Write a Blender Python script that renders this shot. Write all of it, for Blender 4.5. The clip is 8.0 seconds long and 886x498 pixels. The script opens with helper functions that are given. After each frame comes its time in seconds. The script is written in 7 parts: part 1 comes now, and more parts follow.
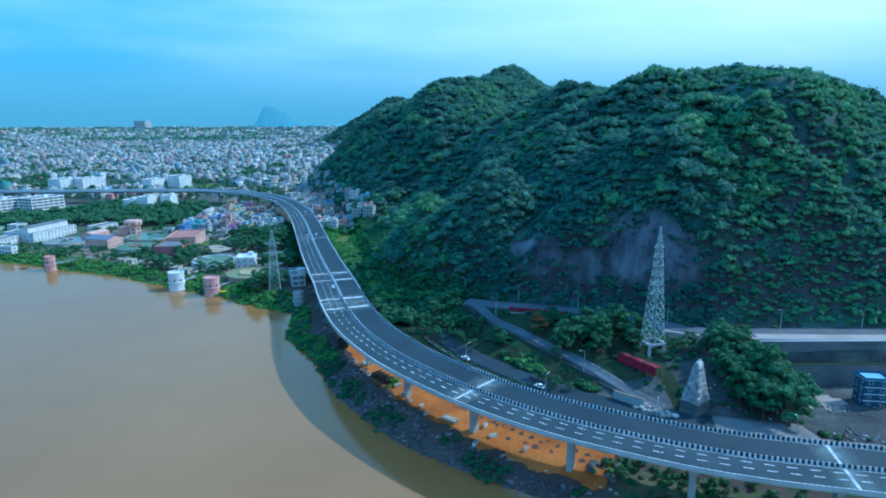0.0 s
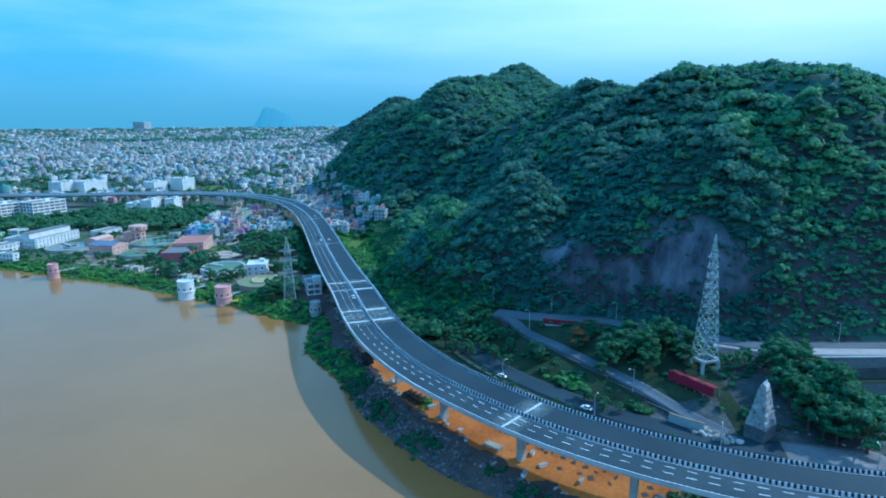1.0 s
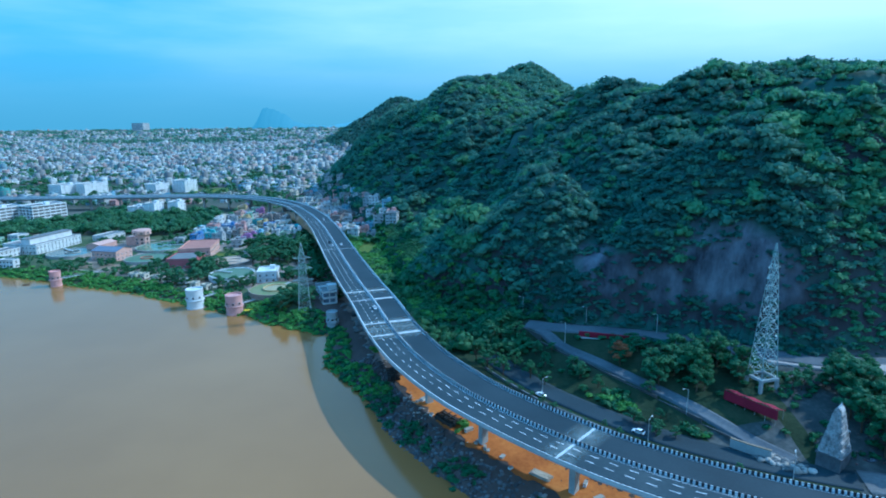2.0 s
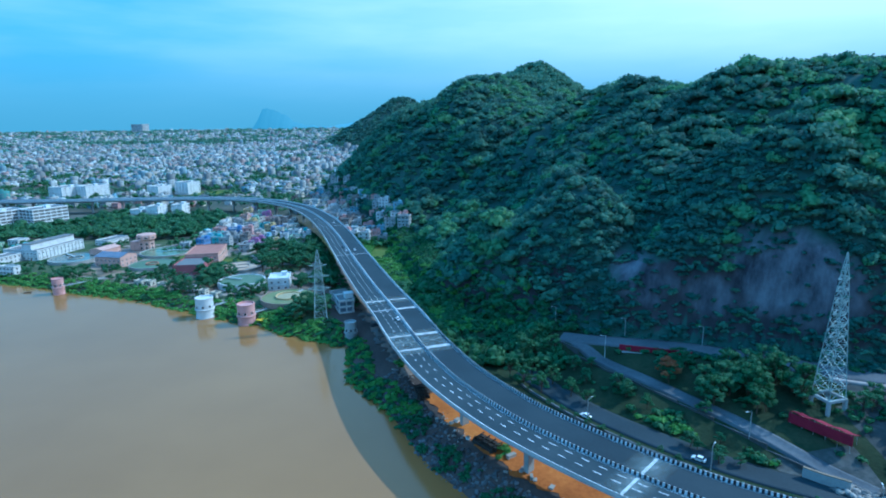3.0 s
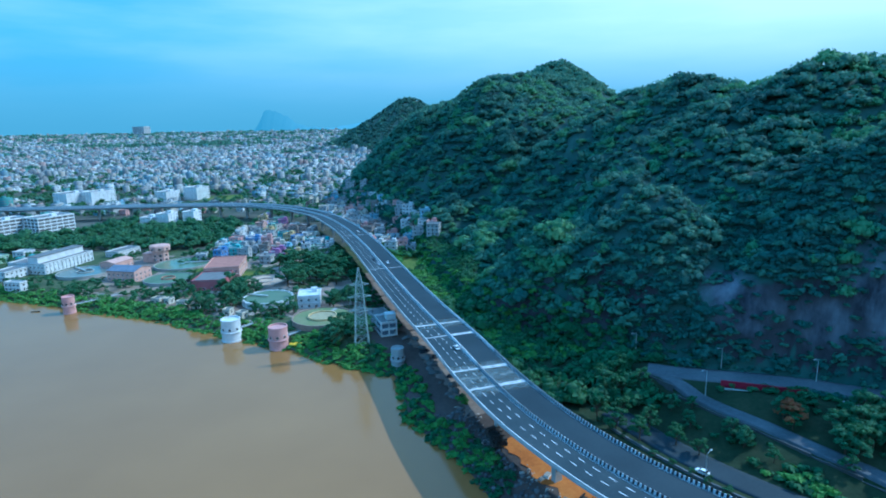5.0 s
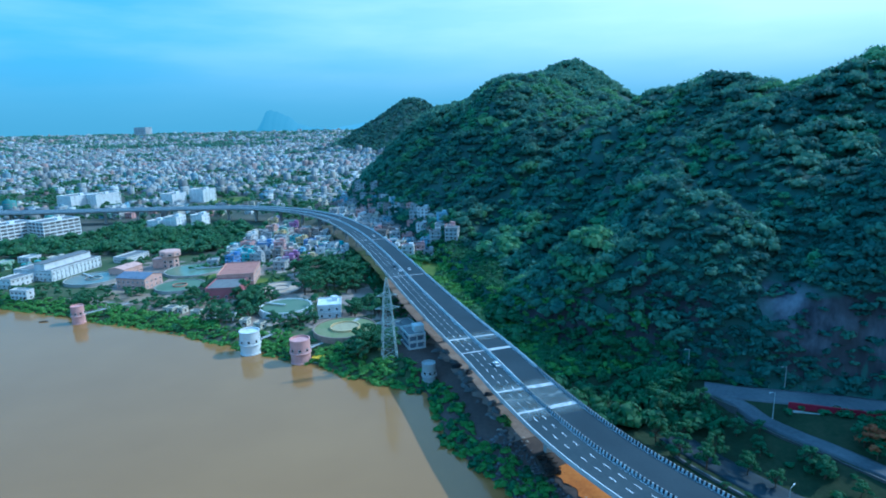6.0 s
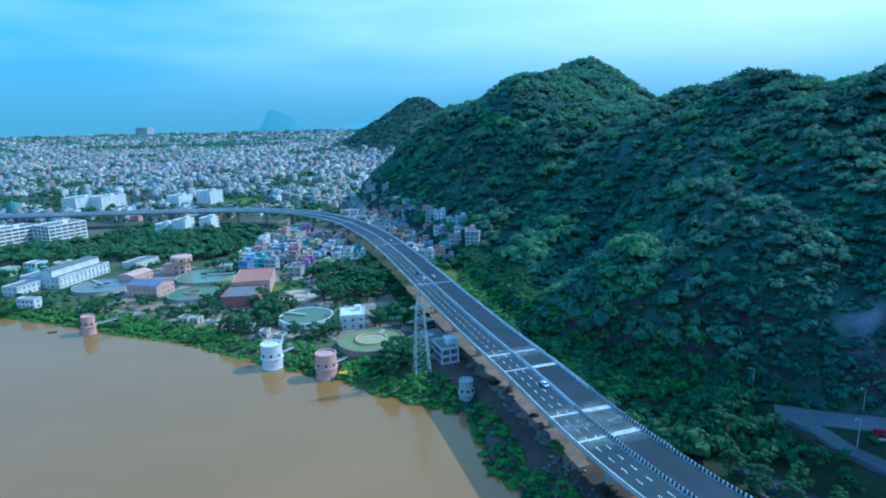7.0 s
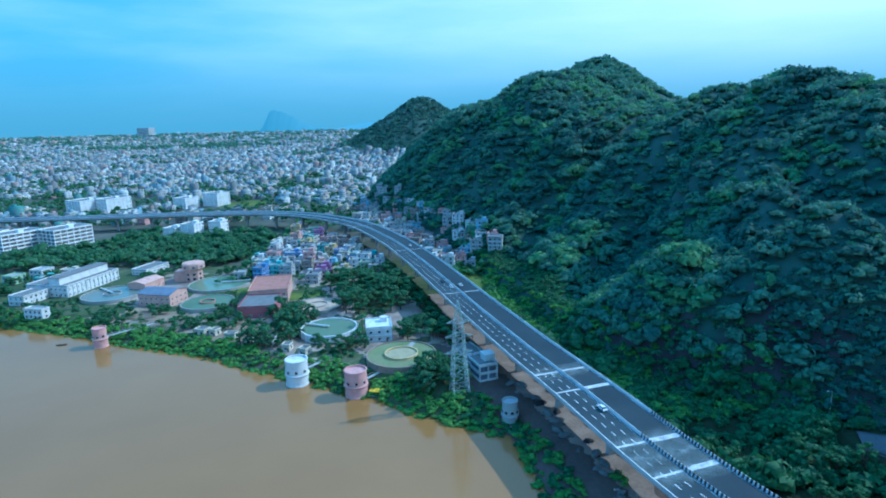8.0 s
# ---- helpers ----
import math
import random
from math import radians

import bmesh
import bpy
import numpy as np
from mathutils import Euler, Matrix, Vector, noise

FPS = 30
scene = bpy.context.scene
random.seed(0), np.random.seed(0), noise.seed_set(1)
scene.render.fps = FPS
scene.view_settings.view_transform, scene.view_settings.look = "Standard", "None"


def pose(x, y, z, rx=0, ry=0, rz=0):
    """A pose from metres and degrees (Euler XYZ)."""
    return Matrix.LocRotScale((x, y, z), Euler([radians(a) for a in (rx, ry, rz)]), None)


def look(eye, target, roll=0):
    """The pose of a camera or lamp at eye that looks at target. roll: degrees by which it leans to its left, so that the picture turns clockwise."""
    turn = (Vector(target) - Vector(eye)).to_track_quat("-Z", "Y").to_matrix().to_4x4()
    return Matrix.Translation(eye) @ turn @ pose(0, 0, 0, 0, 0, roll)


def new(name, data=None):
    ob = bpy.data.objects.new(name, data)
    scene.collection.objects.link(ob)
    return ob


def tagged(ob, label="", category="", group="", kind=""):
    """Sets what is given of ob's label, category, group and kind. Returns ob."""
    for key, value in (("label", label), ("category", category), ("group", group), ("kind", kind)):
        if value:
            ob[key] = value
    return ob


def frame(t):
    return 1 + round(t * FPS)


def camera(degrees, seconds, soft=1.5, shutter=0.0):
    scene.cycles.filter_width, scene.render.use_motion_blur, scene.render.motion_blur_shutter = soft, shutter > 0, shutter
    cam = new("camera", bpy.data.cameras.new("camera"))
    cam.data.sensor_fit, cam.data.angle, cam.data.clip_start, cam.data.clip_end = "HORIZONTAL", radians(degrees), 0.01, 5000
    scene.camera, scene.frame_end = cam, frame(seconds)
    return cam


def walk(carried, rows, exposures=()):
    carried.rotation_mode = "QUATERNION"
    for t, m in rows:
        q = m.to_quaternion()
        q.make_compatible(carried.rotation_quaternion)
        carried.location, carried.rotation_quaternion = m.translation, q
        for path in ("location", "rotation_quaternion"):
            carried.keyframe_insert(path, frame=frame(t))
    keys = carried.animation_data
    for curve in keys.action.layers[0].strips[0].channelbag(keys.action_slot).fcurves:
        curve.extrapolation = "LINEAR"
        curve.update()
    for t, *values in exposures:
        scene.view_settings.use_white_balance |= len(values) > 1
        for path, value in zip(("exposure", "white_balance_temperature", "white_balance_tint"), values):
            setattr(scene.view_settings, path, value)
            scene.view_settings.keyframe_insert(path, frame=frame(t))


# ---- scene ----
cam = camera(73.70, 8.0, soft=1.9)
EXPOSURE, KELVIN, TINT = -0.1, 4300, -5
ROWS = [
    (0.0, 0.15, 0.03, 114.99, 77.687, 0.236, -0.344),
    (0.5, -7.00, 8.97, 115.30, 77.663, 0.387, -0.401),
    (1.0, -14.25, 17.88, 115.61, 77.663, 0.491, -0.470),
    (1.5, -21.18, 26.58, 115.82, 77.667, 0.575, -0.545),
    (3.0, -41.03, 52.38, 115.90, 77.692, 0.812, -0.723),
    (3.5, -47.62, 61.04, 116.17, 77.703, 0.901, -0.704),
    (4.0, -54.29, 69.54, 116.58, 77.706, 0.975, -0.698),
    (4.5, -60.95, 77.65, 117.09, 77.731, 1.062, -0.754),
    (6.0, -82.87, 102.36, 118.57, 77.741, 1.246, -0.721),
    (6.5, -90.69, 110.96, 118.93, 77.723, 1.320, -0.724),
    (7.0, -98.63, 120.15, 119.49, 77.690, 1.367, -0.669),
    (7.5, -106.67, 129.23, 120.05, 77.671, 1.426, -0.676),
    (8.0, -114.99, 138.28, 120.60, 77.658, 1.493, -0.669),
]
walk(cam, [(row[0], pose(*row[1:])) for row in ROWS], [(0.0, EXPOSURE, KELVIN, TINT), (8.0, EXPOSURE, KELVIN, TINT)])

# ---- world, sun, exposure ----
SUN_FROM = Vector((0.96, 0.25, 0.89)).normalized()
sun_el = math.asin(SUN_FROM.z)
world = bpy.data.worlds.new("sky")
scene.world = world
world.use_nodes = True
wn, wl = world.node_tree.nodes, world.node_tree.links
wn.clear()


def wnode(kind, **props):
    n = wn.new(kind)
    for key, value in props.items():
        n.inputs[key.replace("_", " ")].default_value = value
    return n


sky = wn.new("ShaderNodeTexSky")
sky.sky_type, sky.sun_disc = "NISHITA", False
sky.sun_elevation, sky.sun_rotation = sun_el, math.atan2(SUN_FROM.x, SUN_FROM.y)
sky.air_density, sky.dust_density, sky.ozone_density = 1.0, 0.6, 3.0
coord = wn.new("ShaderNodeTexCoord")
split = wn.new("ShaderNodeSeparateXYZ")
wl.new(coord.outputs["Generated"], split.inputs[0])
# thin high cloud, thicker towards the sun's side
stretch = wn.new("ShaderNodeMapping")
stretch.inputs["Scale"].default_value = (1.6, 1.6, 9.0)
wl.new(coord.outputs["Generated"], stretch.inputs["Vector"])
veil = wnode("ShaderNodeTexNoise", Scale=2.4, Detail=5.0, Roughness=0.5)
wl.new(stretch.outputs[0], veil.inputs["Vector"])
veil_ramp = wn.new("ShaderNodeMapRange")
for key, value in (("From Min", 0.35), ("From Max", 0.75), ("To Min", 0.0), ("To Max", 0.3)):
    veil_ramp.inputs[key].default_value = value
wl.new(veil.outputs["Fac"], veil_ramp.inputs["Value"])
side = wn.new("ShaderNodeMapRange")
for key, value in (("From Min", -0.5), ("From Max", 0.52), ("To Min", 0.0), ("To Max", 1.0)):
    side.inputs[key].default_value = value
wl.new(split.outputs["X"], side.inputs["Value"])
lift = wn.new("ShaderNodeMapRange")
for key, value in (("From Min", 0.0), ("From Max", 0.14), ("To Min", 0.25), ("To Max", 1.0)):
    lift.inputs[key].default_value = value
wl.new(split.outputs["Z"], lift.inputs["Value"])
both = wn.new("ShaderNodeMath")
both.operation = "ADD"
wl.new(veil_ramp.outputs[0], both.inputs[0])
wl.new(side.outputs[0], both.inputs[1])
cloud_fac = wn.new("ShaderNodeMath")
cloud_fac.operation, cloud_fac.use_clamp = "MULTIPLY", True
wl.new(both.outputs[0], cloud_fac.inputs[0])
wl.new(lift.outputs[0], cloud_fac.inputs[1])


def wmix(fac, a, b):
    n = wn.new("ShaderNodeMix")
    n.data_type = "RGBA"
    wl.new(fac, n.inputs["Factor"])
    for socket, value in ((n.inputs[6], a), (n.inputs[7], b)):
        if isinstance(value, tuple):
            socket.default_value = value
        else:
            wl.new(value, socket)
    return n.outputs[2]


SKY_BLUE, CLOUD, HAZE = (2.3, 6.4, 9.0, 1), (9.8, 10.9, 10.7, 1), (2.0, 4.25, 5.2, 1)
blue_fac = wn.new("ShaderNodeValue")
blue_fac.outputs[0].default_value = 0.75
tinted = wmix(blue_fac.outputs[0], sky.outputs[0], SKY_BLUE)
clouded = wmix(cloud_fac.outputs[0], tinted, CLOUD)
# a stronger blue overhead, out of view, added to fill the shaded slopes
over = wn.new("ShaderNodeMapRange")
for key, value in (("From Min", 0.22), ("From Max", 0.7), ("To Min", 0.0), ("To Max", 0.8)):
    over.inputs[key].default_value = value
wl.new(split.outputs["Z"], over.inputs["Value"])
clouded = wmix(over.outputs[0], clouded, (4.2, 8.4, 14.2, 1))
haze_fac = wn.new("ShaderNodeMapRange")
haze_fac.interpolation_type = "SMOOTHSTEP"
for key, value in (("From Min", -0.03), ("From Max", 0.16), ("To Min", 0.95), ("To Max", 0.0)):
    haze_fac.inputs[key].default_value = value
wl.new(split.outputs["Z"], haze_fac.inputs["Value"])
hazed = wmix(haze_fac.outputs[0], clouded, HAZE)
bg = wnode("ShaderNodeBackground", Strength=0.1)
wl.new(hazed, bg.inputs["Color"])
out = wn.new("ShaderNodeOutputWorld")
wl.new(bg.outputs[0], out.inputs[0])

sun = new("sun", bpy.data.lights.new("sun", "SUN"))
sun.data.energy, sun.data.angle, sun.data.color = 4.2, radians(0.8), (1.0, 0.89, 0.74)
sun.matrix_world = look((0, 0, 400), Vector((0, 0, 400)) - SUN_FROM)


# ---- materials ----
def material(name, colours, scale=0.2, fine=3.0, rough=0.8, bump=0.3, metal=0.0, island=False, per_object=0.0, spec=0.3, bump_dist=0.1, sheen=0.0, through_leaf=0.0):
    """A surface whose colour wanders between the given ones at two scales, with relief."""
    m = bpy.data.materials.new(name)
    m.use_nodes = True
    n, l = m.node_tree.nodes, m.node_tree.links
    p = n["Principled BSDF"]
    p.inputs["Roughness"].default_value, p.inputs["Metallic"].default_value = rough, metal
    p.inputs["Specular IOR Level"].default_value = spec
    p.inputs["Sheen Weight"].default_value, p.inputs["Sheen Roughness"].default_value = sheen, 0.6
    geo = n.new("ShaderNodeNewGeometry")
    big, small = n.new("ShaderNodeTexNoise"), n.new("ShaderNodeTexNoise")
    big.inputs["Scale"].default_value, small.inputs["Scale"].default_value = scale, fine
    big.inputs["Detail"].default_value, small.inputs["Detail"].default_value = 4, 6
    for tex in (big, small):
        l.new(geo.outputs["Position"], tex.inputs["Vector"])
    add = n.new("ShaderNodeMath")
    add.operation = "MULTIPLY_ADD"
    l.new(small.outputs["Fac"], add.inputs[0])
    add.inputs[1].default_value = 0.55
    l.new(big.outputs["Fac"], add.inputs[2])
    fac = add.outputs[0]
    shift = n.new("ShaderNodeMapRange")
    shift.inputs["From Min"].default_value, shift.inputs["From Max"].default_value = 0.5, 1.05
    l.new(fac, shift.inputs["Value"])
    fac = shift.outputs[0]
    if island or per_object:
        source = geo.outputs["Random Per Island"] if island else n.new("ShaderNodeObjectInfo").outputs["Random"]
        blend = n.new("ShaderNodeMix")
        blend.inputs["Factor"].default_value = 0.65 if island else per_object
        l.new(fac, blend.inputs[2])
        l.new(source, blend.inputs[3])
        fac = blend.outputs[0]
    ramp = n.new("ShaderNodeValToRGB")
    while len(ramp.color_ramp.elements) < len(colours):
        ramp.color_ramp.elements.new(0.5)
    for k, c in enumerate(colours):
        e = ramp.color_ramp.elements[k]
        e.position, e.color = k / max(1, len(colours) - 1), (*c, 1)
    l.new(fac, ramp.inputs["Fac"])
    l.new(ramp.outputs["Color"], p.inputs["Base Color"])
    if bump:
        b = n.new("ShaderNodeBump")
        b.inputs["Strength"].default_value, b.inputs["Distance"].default_value = bump, bump_dist
        l.new(small.outputs["Fac"], b.inputs["Height"])
        l.new(b.outputs["Normal"], p.inputs["Normal"])
    if through_leaf:
        # thin leaves let part of the sunlight through
        glow, blend_leaf, thin = n.new("ShaderNodeBsdfTranslucent"), n.new("ShaderNodeAddShader"), n.new("ShaderNodeMix")
        thin.data_type = "RGBA"
        thin.inputs["Factor"].default_value, thin.inputs[6].default_value = through_leaf, (0, 0, 0, 1)
        l.new(ramp.outputs["Color"], thin.inputs[7])
        l.new(thin.outputs[2], glow.inputs["Color"])
        l.new(p.outputs[0], blend_leaf.inputs[0])
        l.new(glow.outputs[0], blend_leaf.inputs[1])
        l.new(blend_leaf.outputs[0], n["Material Output"].inputs["Surface"])
    return m


def plain(name, c, rough=0.7, spread=0.18, **more):
    """One paint, a little uneven."""
    lo, hi = tuple(v * (1 - spread) for v in c), tuple(min(1, v * (1 + spread)) for v in c)
    return material(name, (lo, hi), rough=rough, **more)


M = {}
M["asphalt"] = material("asphalt", ((0.02, 0.033, 0.042), (0.031, 0.046, 0.056), (0.048, 0.064, 0.073)), 0.06, 1.2, 0.75, 0.15)
M["asphalt_new"] = material("asphalt_new", ((0.014, 0.024, 0.032), (0.023, 0.036, 0.046), (0.034, 0.048, 0.058)), 0.05, 1.5, 0.7, 0.15)
M["old_road"] = material("old_road", ((0.06, 0.063, 0.066), (0.105, 0.105, 0.105)), 0.05, 0.9, 0.85, 0.2)
M["concrete"] = material("concrete", ((0.27, 0.28, 0.28), (0.36, 0.37, 0.37), (0.42, 0.43, 0.42)), 0.15, 1.4, 0.85, 0.2)
M["concrete_white"] = material("concrete_white", ((0.52, 0.54, 0.55), (0.68, 0.69, 0.7)), 0.2, 1.5, 0.8, 0.15)
M["barrier_white"] = material("barrier_white", ((0.42, 0.43, 0.44), (0.54, 0.55, 0.56), (0.66, 0.67, 0.67)), 0.3, 1.8, 0.85, 0.15)
M["black_paint"] = plain("black_paint", (0.02, 0.02, 0.025))
M["white_paint"] = plain("white_paint", (0.72, 0.73, 0.74), scale=0.3, fine=2.0)
M["worn_paint"] = material("worn_paint", ((0.2, 0.21, 0.22), (0.55, 0.56, 0.57), (0.7, 0.7, 0.7)), 0.25, 1.2, 0.8, 0.1)
M["joint_dust"] = material("joint_dust", ((0.16, 0.17, 0.18), (0.5, 0.51, 0.52), (0.66, 0.66, 0.67)), 0.5, 1.6, 0.9, 0.1)
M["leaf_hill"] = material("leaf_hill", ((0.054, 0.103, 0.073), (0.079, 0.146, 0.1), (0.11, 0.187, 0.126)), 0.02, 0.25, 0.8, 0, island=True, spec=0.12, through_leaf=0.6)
M["leaf_dark"] = material("leaf_dark", ((0.015, 0.048, 0.018), (0.034, 0.092, 0.032), (0.056, 0.13, 0.046)), 0.05, 0.5, 0.75, 0, island=True, spec=0.25, sheen=0.05, through_leaf=0.6)
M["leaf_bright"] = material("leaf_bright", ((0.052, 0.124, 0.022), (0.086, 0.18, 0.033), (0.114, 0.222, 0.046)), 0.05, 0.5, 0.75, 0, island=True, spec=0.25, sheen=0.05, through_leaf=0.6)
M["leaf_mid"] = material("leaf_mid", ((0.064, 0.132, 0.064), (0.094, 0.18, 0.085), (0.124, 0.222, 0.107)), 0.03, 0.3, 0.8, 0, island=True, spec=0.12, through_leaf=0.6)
M["leaf_park"] = material("leaf_park", ((0.026, 0.072, 0.03), (0.045, 0.107, 0.045), (0.066, 0.138, 0.06)), 0.05, 0.4, 0.75, 0, island=True, spec=0.25, sheen=0.05, through_leaf=0.6)
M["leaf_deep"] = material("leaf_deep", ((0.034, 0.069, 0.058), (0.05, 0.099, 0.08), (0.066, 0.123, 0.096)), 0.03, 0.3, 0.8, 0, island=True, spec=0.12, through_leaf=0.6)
M["leaf_rust"] = material("leaf_rust", ((0.1, 0.05, 0.02), (0.2, 0.07, 0.03), (0.08, 0.1, 0.03)), 0.05, 0.5, 0.65, 0, island=True, spec=0.25, through_leaf=0.6)
M["bark"] = material("bark", ((0.06, 0.045, 0.03), (0.12, 0.09, 0.06)), 1.0, 6.0, 0.9, 0.4)
M["sand"] = material("sand", ((0.29, 0.09, 0.018), (0.43, 0.148, 0.03), (0.54, 0.225, 0.052)), 0.07, 0.8, 0.95, 0.3)
M["boulder"] = material("boulder", ((0.06, 0.062, 0.065), (0.13, 0.13, 0.13), (0.2, 0.195, 0.19)), 0.3, 1.5, 0.9, 0.5, per_object=0.4)
M["glass_dark"] = plain("glass_dark", (0.025, 0.03, 0.035), rough=0.15, spec=0.5, bump=0)
M["pylon_steel"] = plain("pylon_steel", (0.38, 0.45, 0.44), rough=0.55, metal=0.2)
M["steel"] = plain("galvanised_steel", (0.45, 0.47, 0.48), rough=0.45, metal=0.3)
M["dirt"] = material("dirt", ((0.16, 0.12, 0.08), (0.3, 0.23, 0.16)), 0.1, 1.0, 0.95, 0.3)


# ---- mesh helpers ----
class Soup:
    """Gathers boxes, tubes and sheets of one mesh; faces carry a slot number."""

    def __init__(self):
        self.v, self.f, self.s = [], [], []

    def add(self, verts, faces, slot=0):
        k = len(self.v)
        self.v += [tuple(v) for v in verts]
        self.f += [tuple(i + k for i in face) for face in faces]
        self.s += [slot] * len(faces)
        return self

    def box(self, x, y, z, w, d, h, rot=0.0, slot=0, taper=1.0):
        """A box that stands on z, centred on x, y."""
        c, s = math.cos(radians(rot)), math.sin(radians(rot))
        vs = []
        for k, zz in ((1.0, z), (taper, z + h)):
            for a, b in ((-1, -1), (1, -1), (1, 1), (-1, 1)):
                px, py = a * w / 2 * k, b * d / 2 * k
                vs.append((x + px * c - py * s, y + px * s + py * c, zz))
        return self.add(vs, [(3, 2, 1, 0), (4, 5, 6, 7), (0, 1, 5, 4), (1, 2, 6, 5), (2, 3, 7, 6), (3, 0, 4, 7)], slot)

    def lathe(self, x, y, profile, n=24, slot=0, cap=True):
        """A turned body from (radius, height) pairs."""
        vs, fs = [], []
        for r, z in profile:
            vs += [(x + r * math.cos(2 * math.pi * k / n), y + r * math.sin(2 * math.pi * k / n), z) for k in range(n)]
        for a in range(len(profile) - 1):
            fs += [(a * n + k, a * n + (k + 1) % n, (a + 1) * n + (k + 1) % n, (a + 1) * n + k) for k in range(n)]
        if cap:
            fs += [tuple(range(n - 1, -1, -1)), tuple((len(profile) - 1) * n + k for k in range(n))]
        return self.add(vs, fs, slot)

    def beam(self, a, b, r, n=4, slot=0, r2=None):
        """A bar from a to b."""
        a, b = Vector(a), Vector(b)
        q = (b - a).to_track_quat("Z", "Y")
        r2 = r if r2 is None else r2
        vs = []
        for base, rad in ((a, r), (b, r2)):
            vs += [base + q @ Vector((rad * math.cos(2 * math.pi * (k + 0.5) / n), rad * math.sin(2 * math.pi * (k + 0.5) / n), 0)) for k in range(n)]
        fs = [(k, (k + 1) % n, n + (k + 1) % n, n + k) for k in range(n)]
        fs += [tuple(range(n - 1, -1, -1)), tuple(range(n, 2 * n))]
        return self.add(vs, fs, slot)

    def tube(self, points, radii, n=4, slot=0):
        """One bar through several points."""
        points = [Vector(p) for p in points]
        vs, fs = [], []
        for k, p in enumerate(points):
            q = (points[min(k + 1, len(points) - 1)] - points[max(k - 1, 0)]).to_track_quat("Z", "Y")
            vs += [p + q @ Vector((radii[k] * math.cos(2 * math.pi * (j + 0.5) / n), radii[k] * math.sin(2 * math.pi * (j + 0.5) / n), 0)) for j in range(n)]
        for k in range(len(points) - 1):
            fs += [(k * n + j, k * n + (j + 1) % n, (k + 1) * n + (j + 1) % n, (k + 1) * n + j) for j in range(n)]
        fs += [tuple(range(n - 1, -1, -1)), tuple((len(points) - 1) * n + j for j in range(n))]
        return self.add(vs, fs, slot)

    def mesh(self, name, *mats, smooth=False):
        me = bpy.data.meshes.new(name)
        me.from_pydata(self.v, [], self.f)
        for m in mats:
            me.materials.append(m)
        if len(mats) > 1:
            me.polygons.foreach_set("material_index", self.s)
        if smooth:
            me.polygons.foreach_set("use_smooth", [True] * len(self.f))
        me.update()
        return me


def quick_mesh(name, verts, faces, mats, slots=None, smooth=False):
    """A mesh from arrays; all faces have the same number of corners."""
    verts, faces = np.asarray(verts, np.float32), np.asarray(faces, np.int32)
    me = bpy.data.meshes.new(name)
    me.vertices.add(len(verts))
    me.vertices.foreach_set("co", verts.ravel())
    me.loops.add(faces.size)
    me.loops.foreach_set("vertex_index", faces.ravel())
    me.polygons.add(len(faces))
    me.polygons.foreach_set("loop_start", np.arange(0, faces.size, faces.shape[1], dtype=np.int32))
    for m in mats:
        me.materials.append(m)
    if slots is not None:
        me.polygons.foreach_set("material_index", np.asarray(slots, np.int32))
    if smooth:
        me.polygons.foreach_set("use_smooth", np.ones(len(faces), bool))
    me.update(calc_edges=True)
    me.validate()
    return me


def thing(name, label, category, group="", kind="", at=(0, 0, 0), rot=0.0):
    ob = new(name)
    ob.empty_display_size = 0.5
    ob.matrix_basis = pose(*at, 0, 0, rot)
    return tagged(ob, label, category, group, kind)


def part(name, shape, mat, parent, label="", at=None, rot=0.0, scale=None):
    """One mesh object under a thing or under a part."""
    me = shape if isinstance(shape, bpy.types.Mesh) else shape.mesh(name, *(mat if isinstance(mat, (tuple, list)) else (mat,)))
    ob = new(name, me)
    ob.parent = parent
    if at is not None:
        ob.matrix_basis = pose(*at, 0, 0, rot) @ (Matrix.Diagonal((*scale, 1)) if scale else Matrix())
    if label:
        ob["label"] = label
    return ob


ONE_BOX = {}


def unit_box(mat):
    """A shared block one metre a side, standing on z = 0."""
    if mat.name not in ONE_BOX:
        ONE_BOX[mat.name] = Soup().box(0, 0, 0, 1, 1, 1).mesh("block", mat)
    return ONE_BOX[mat.name]


# ---- plan: curves ----
def spline(points, step):
    """A smooth curve through plan points, at even steps."""
    p = np.array(points, float)
    p = np.vstack([2 * p[0] - p[1], p, 2 * p[-1] - p[-2]])
    fine = []
    for k in range(1, len(p) - 2):
        t = np.linspace(0, 1, 40, endpoint=False)[:, None]
        a, b, c, d = p[k - 1], p[k], p[k + 1], p[k + 2]
        fine.append(0.5 * (2 * b + (c - a) * t + (2 * a - 5 * b + 4 * c - d) * t**2 + (3 * b - a - 3 * c + d) * t**3))
    fine = np.vstack(fine + [p[-2:-1]])
    run = np.r_[0, np.cumsum(np.linalg.norm(np.diff(fine, axis=0), axis=1))]
    s = np.arange(0, run[-1], step)
    return np.stack([np.interp(s, run, fine[:, 0]), np.interp(s, run, fine[:, 1])], 1)


def normals(c):
    """Unit vectors to the right of a curve's way."""
    t = np.gradient(c, axis=0)
    t /= np.linalg.norm(t, axis=1)[:, None]
    return np.stack([t[:, 1], -t[:, 0]], 1)


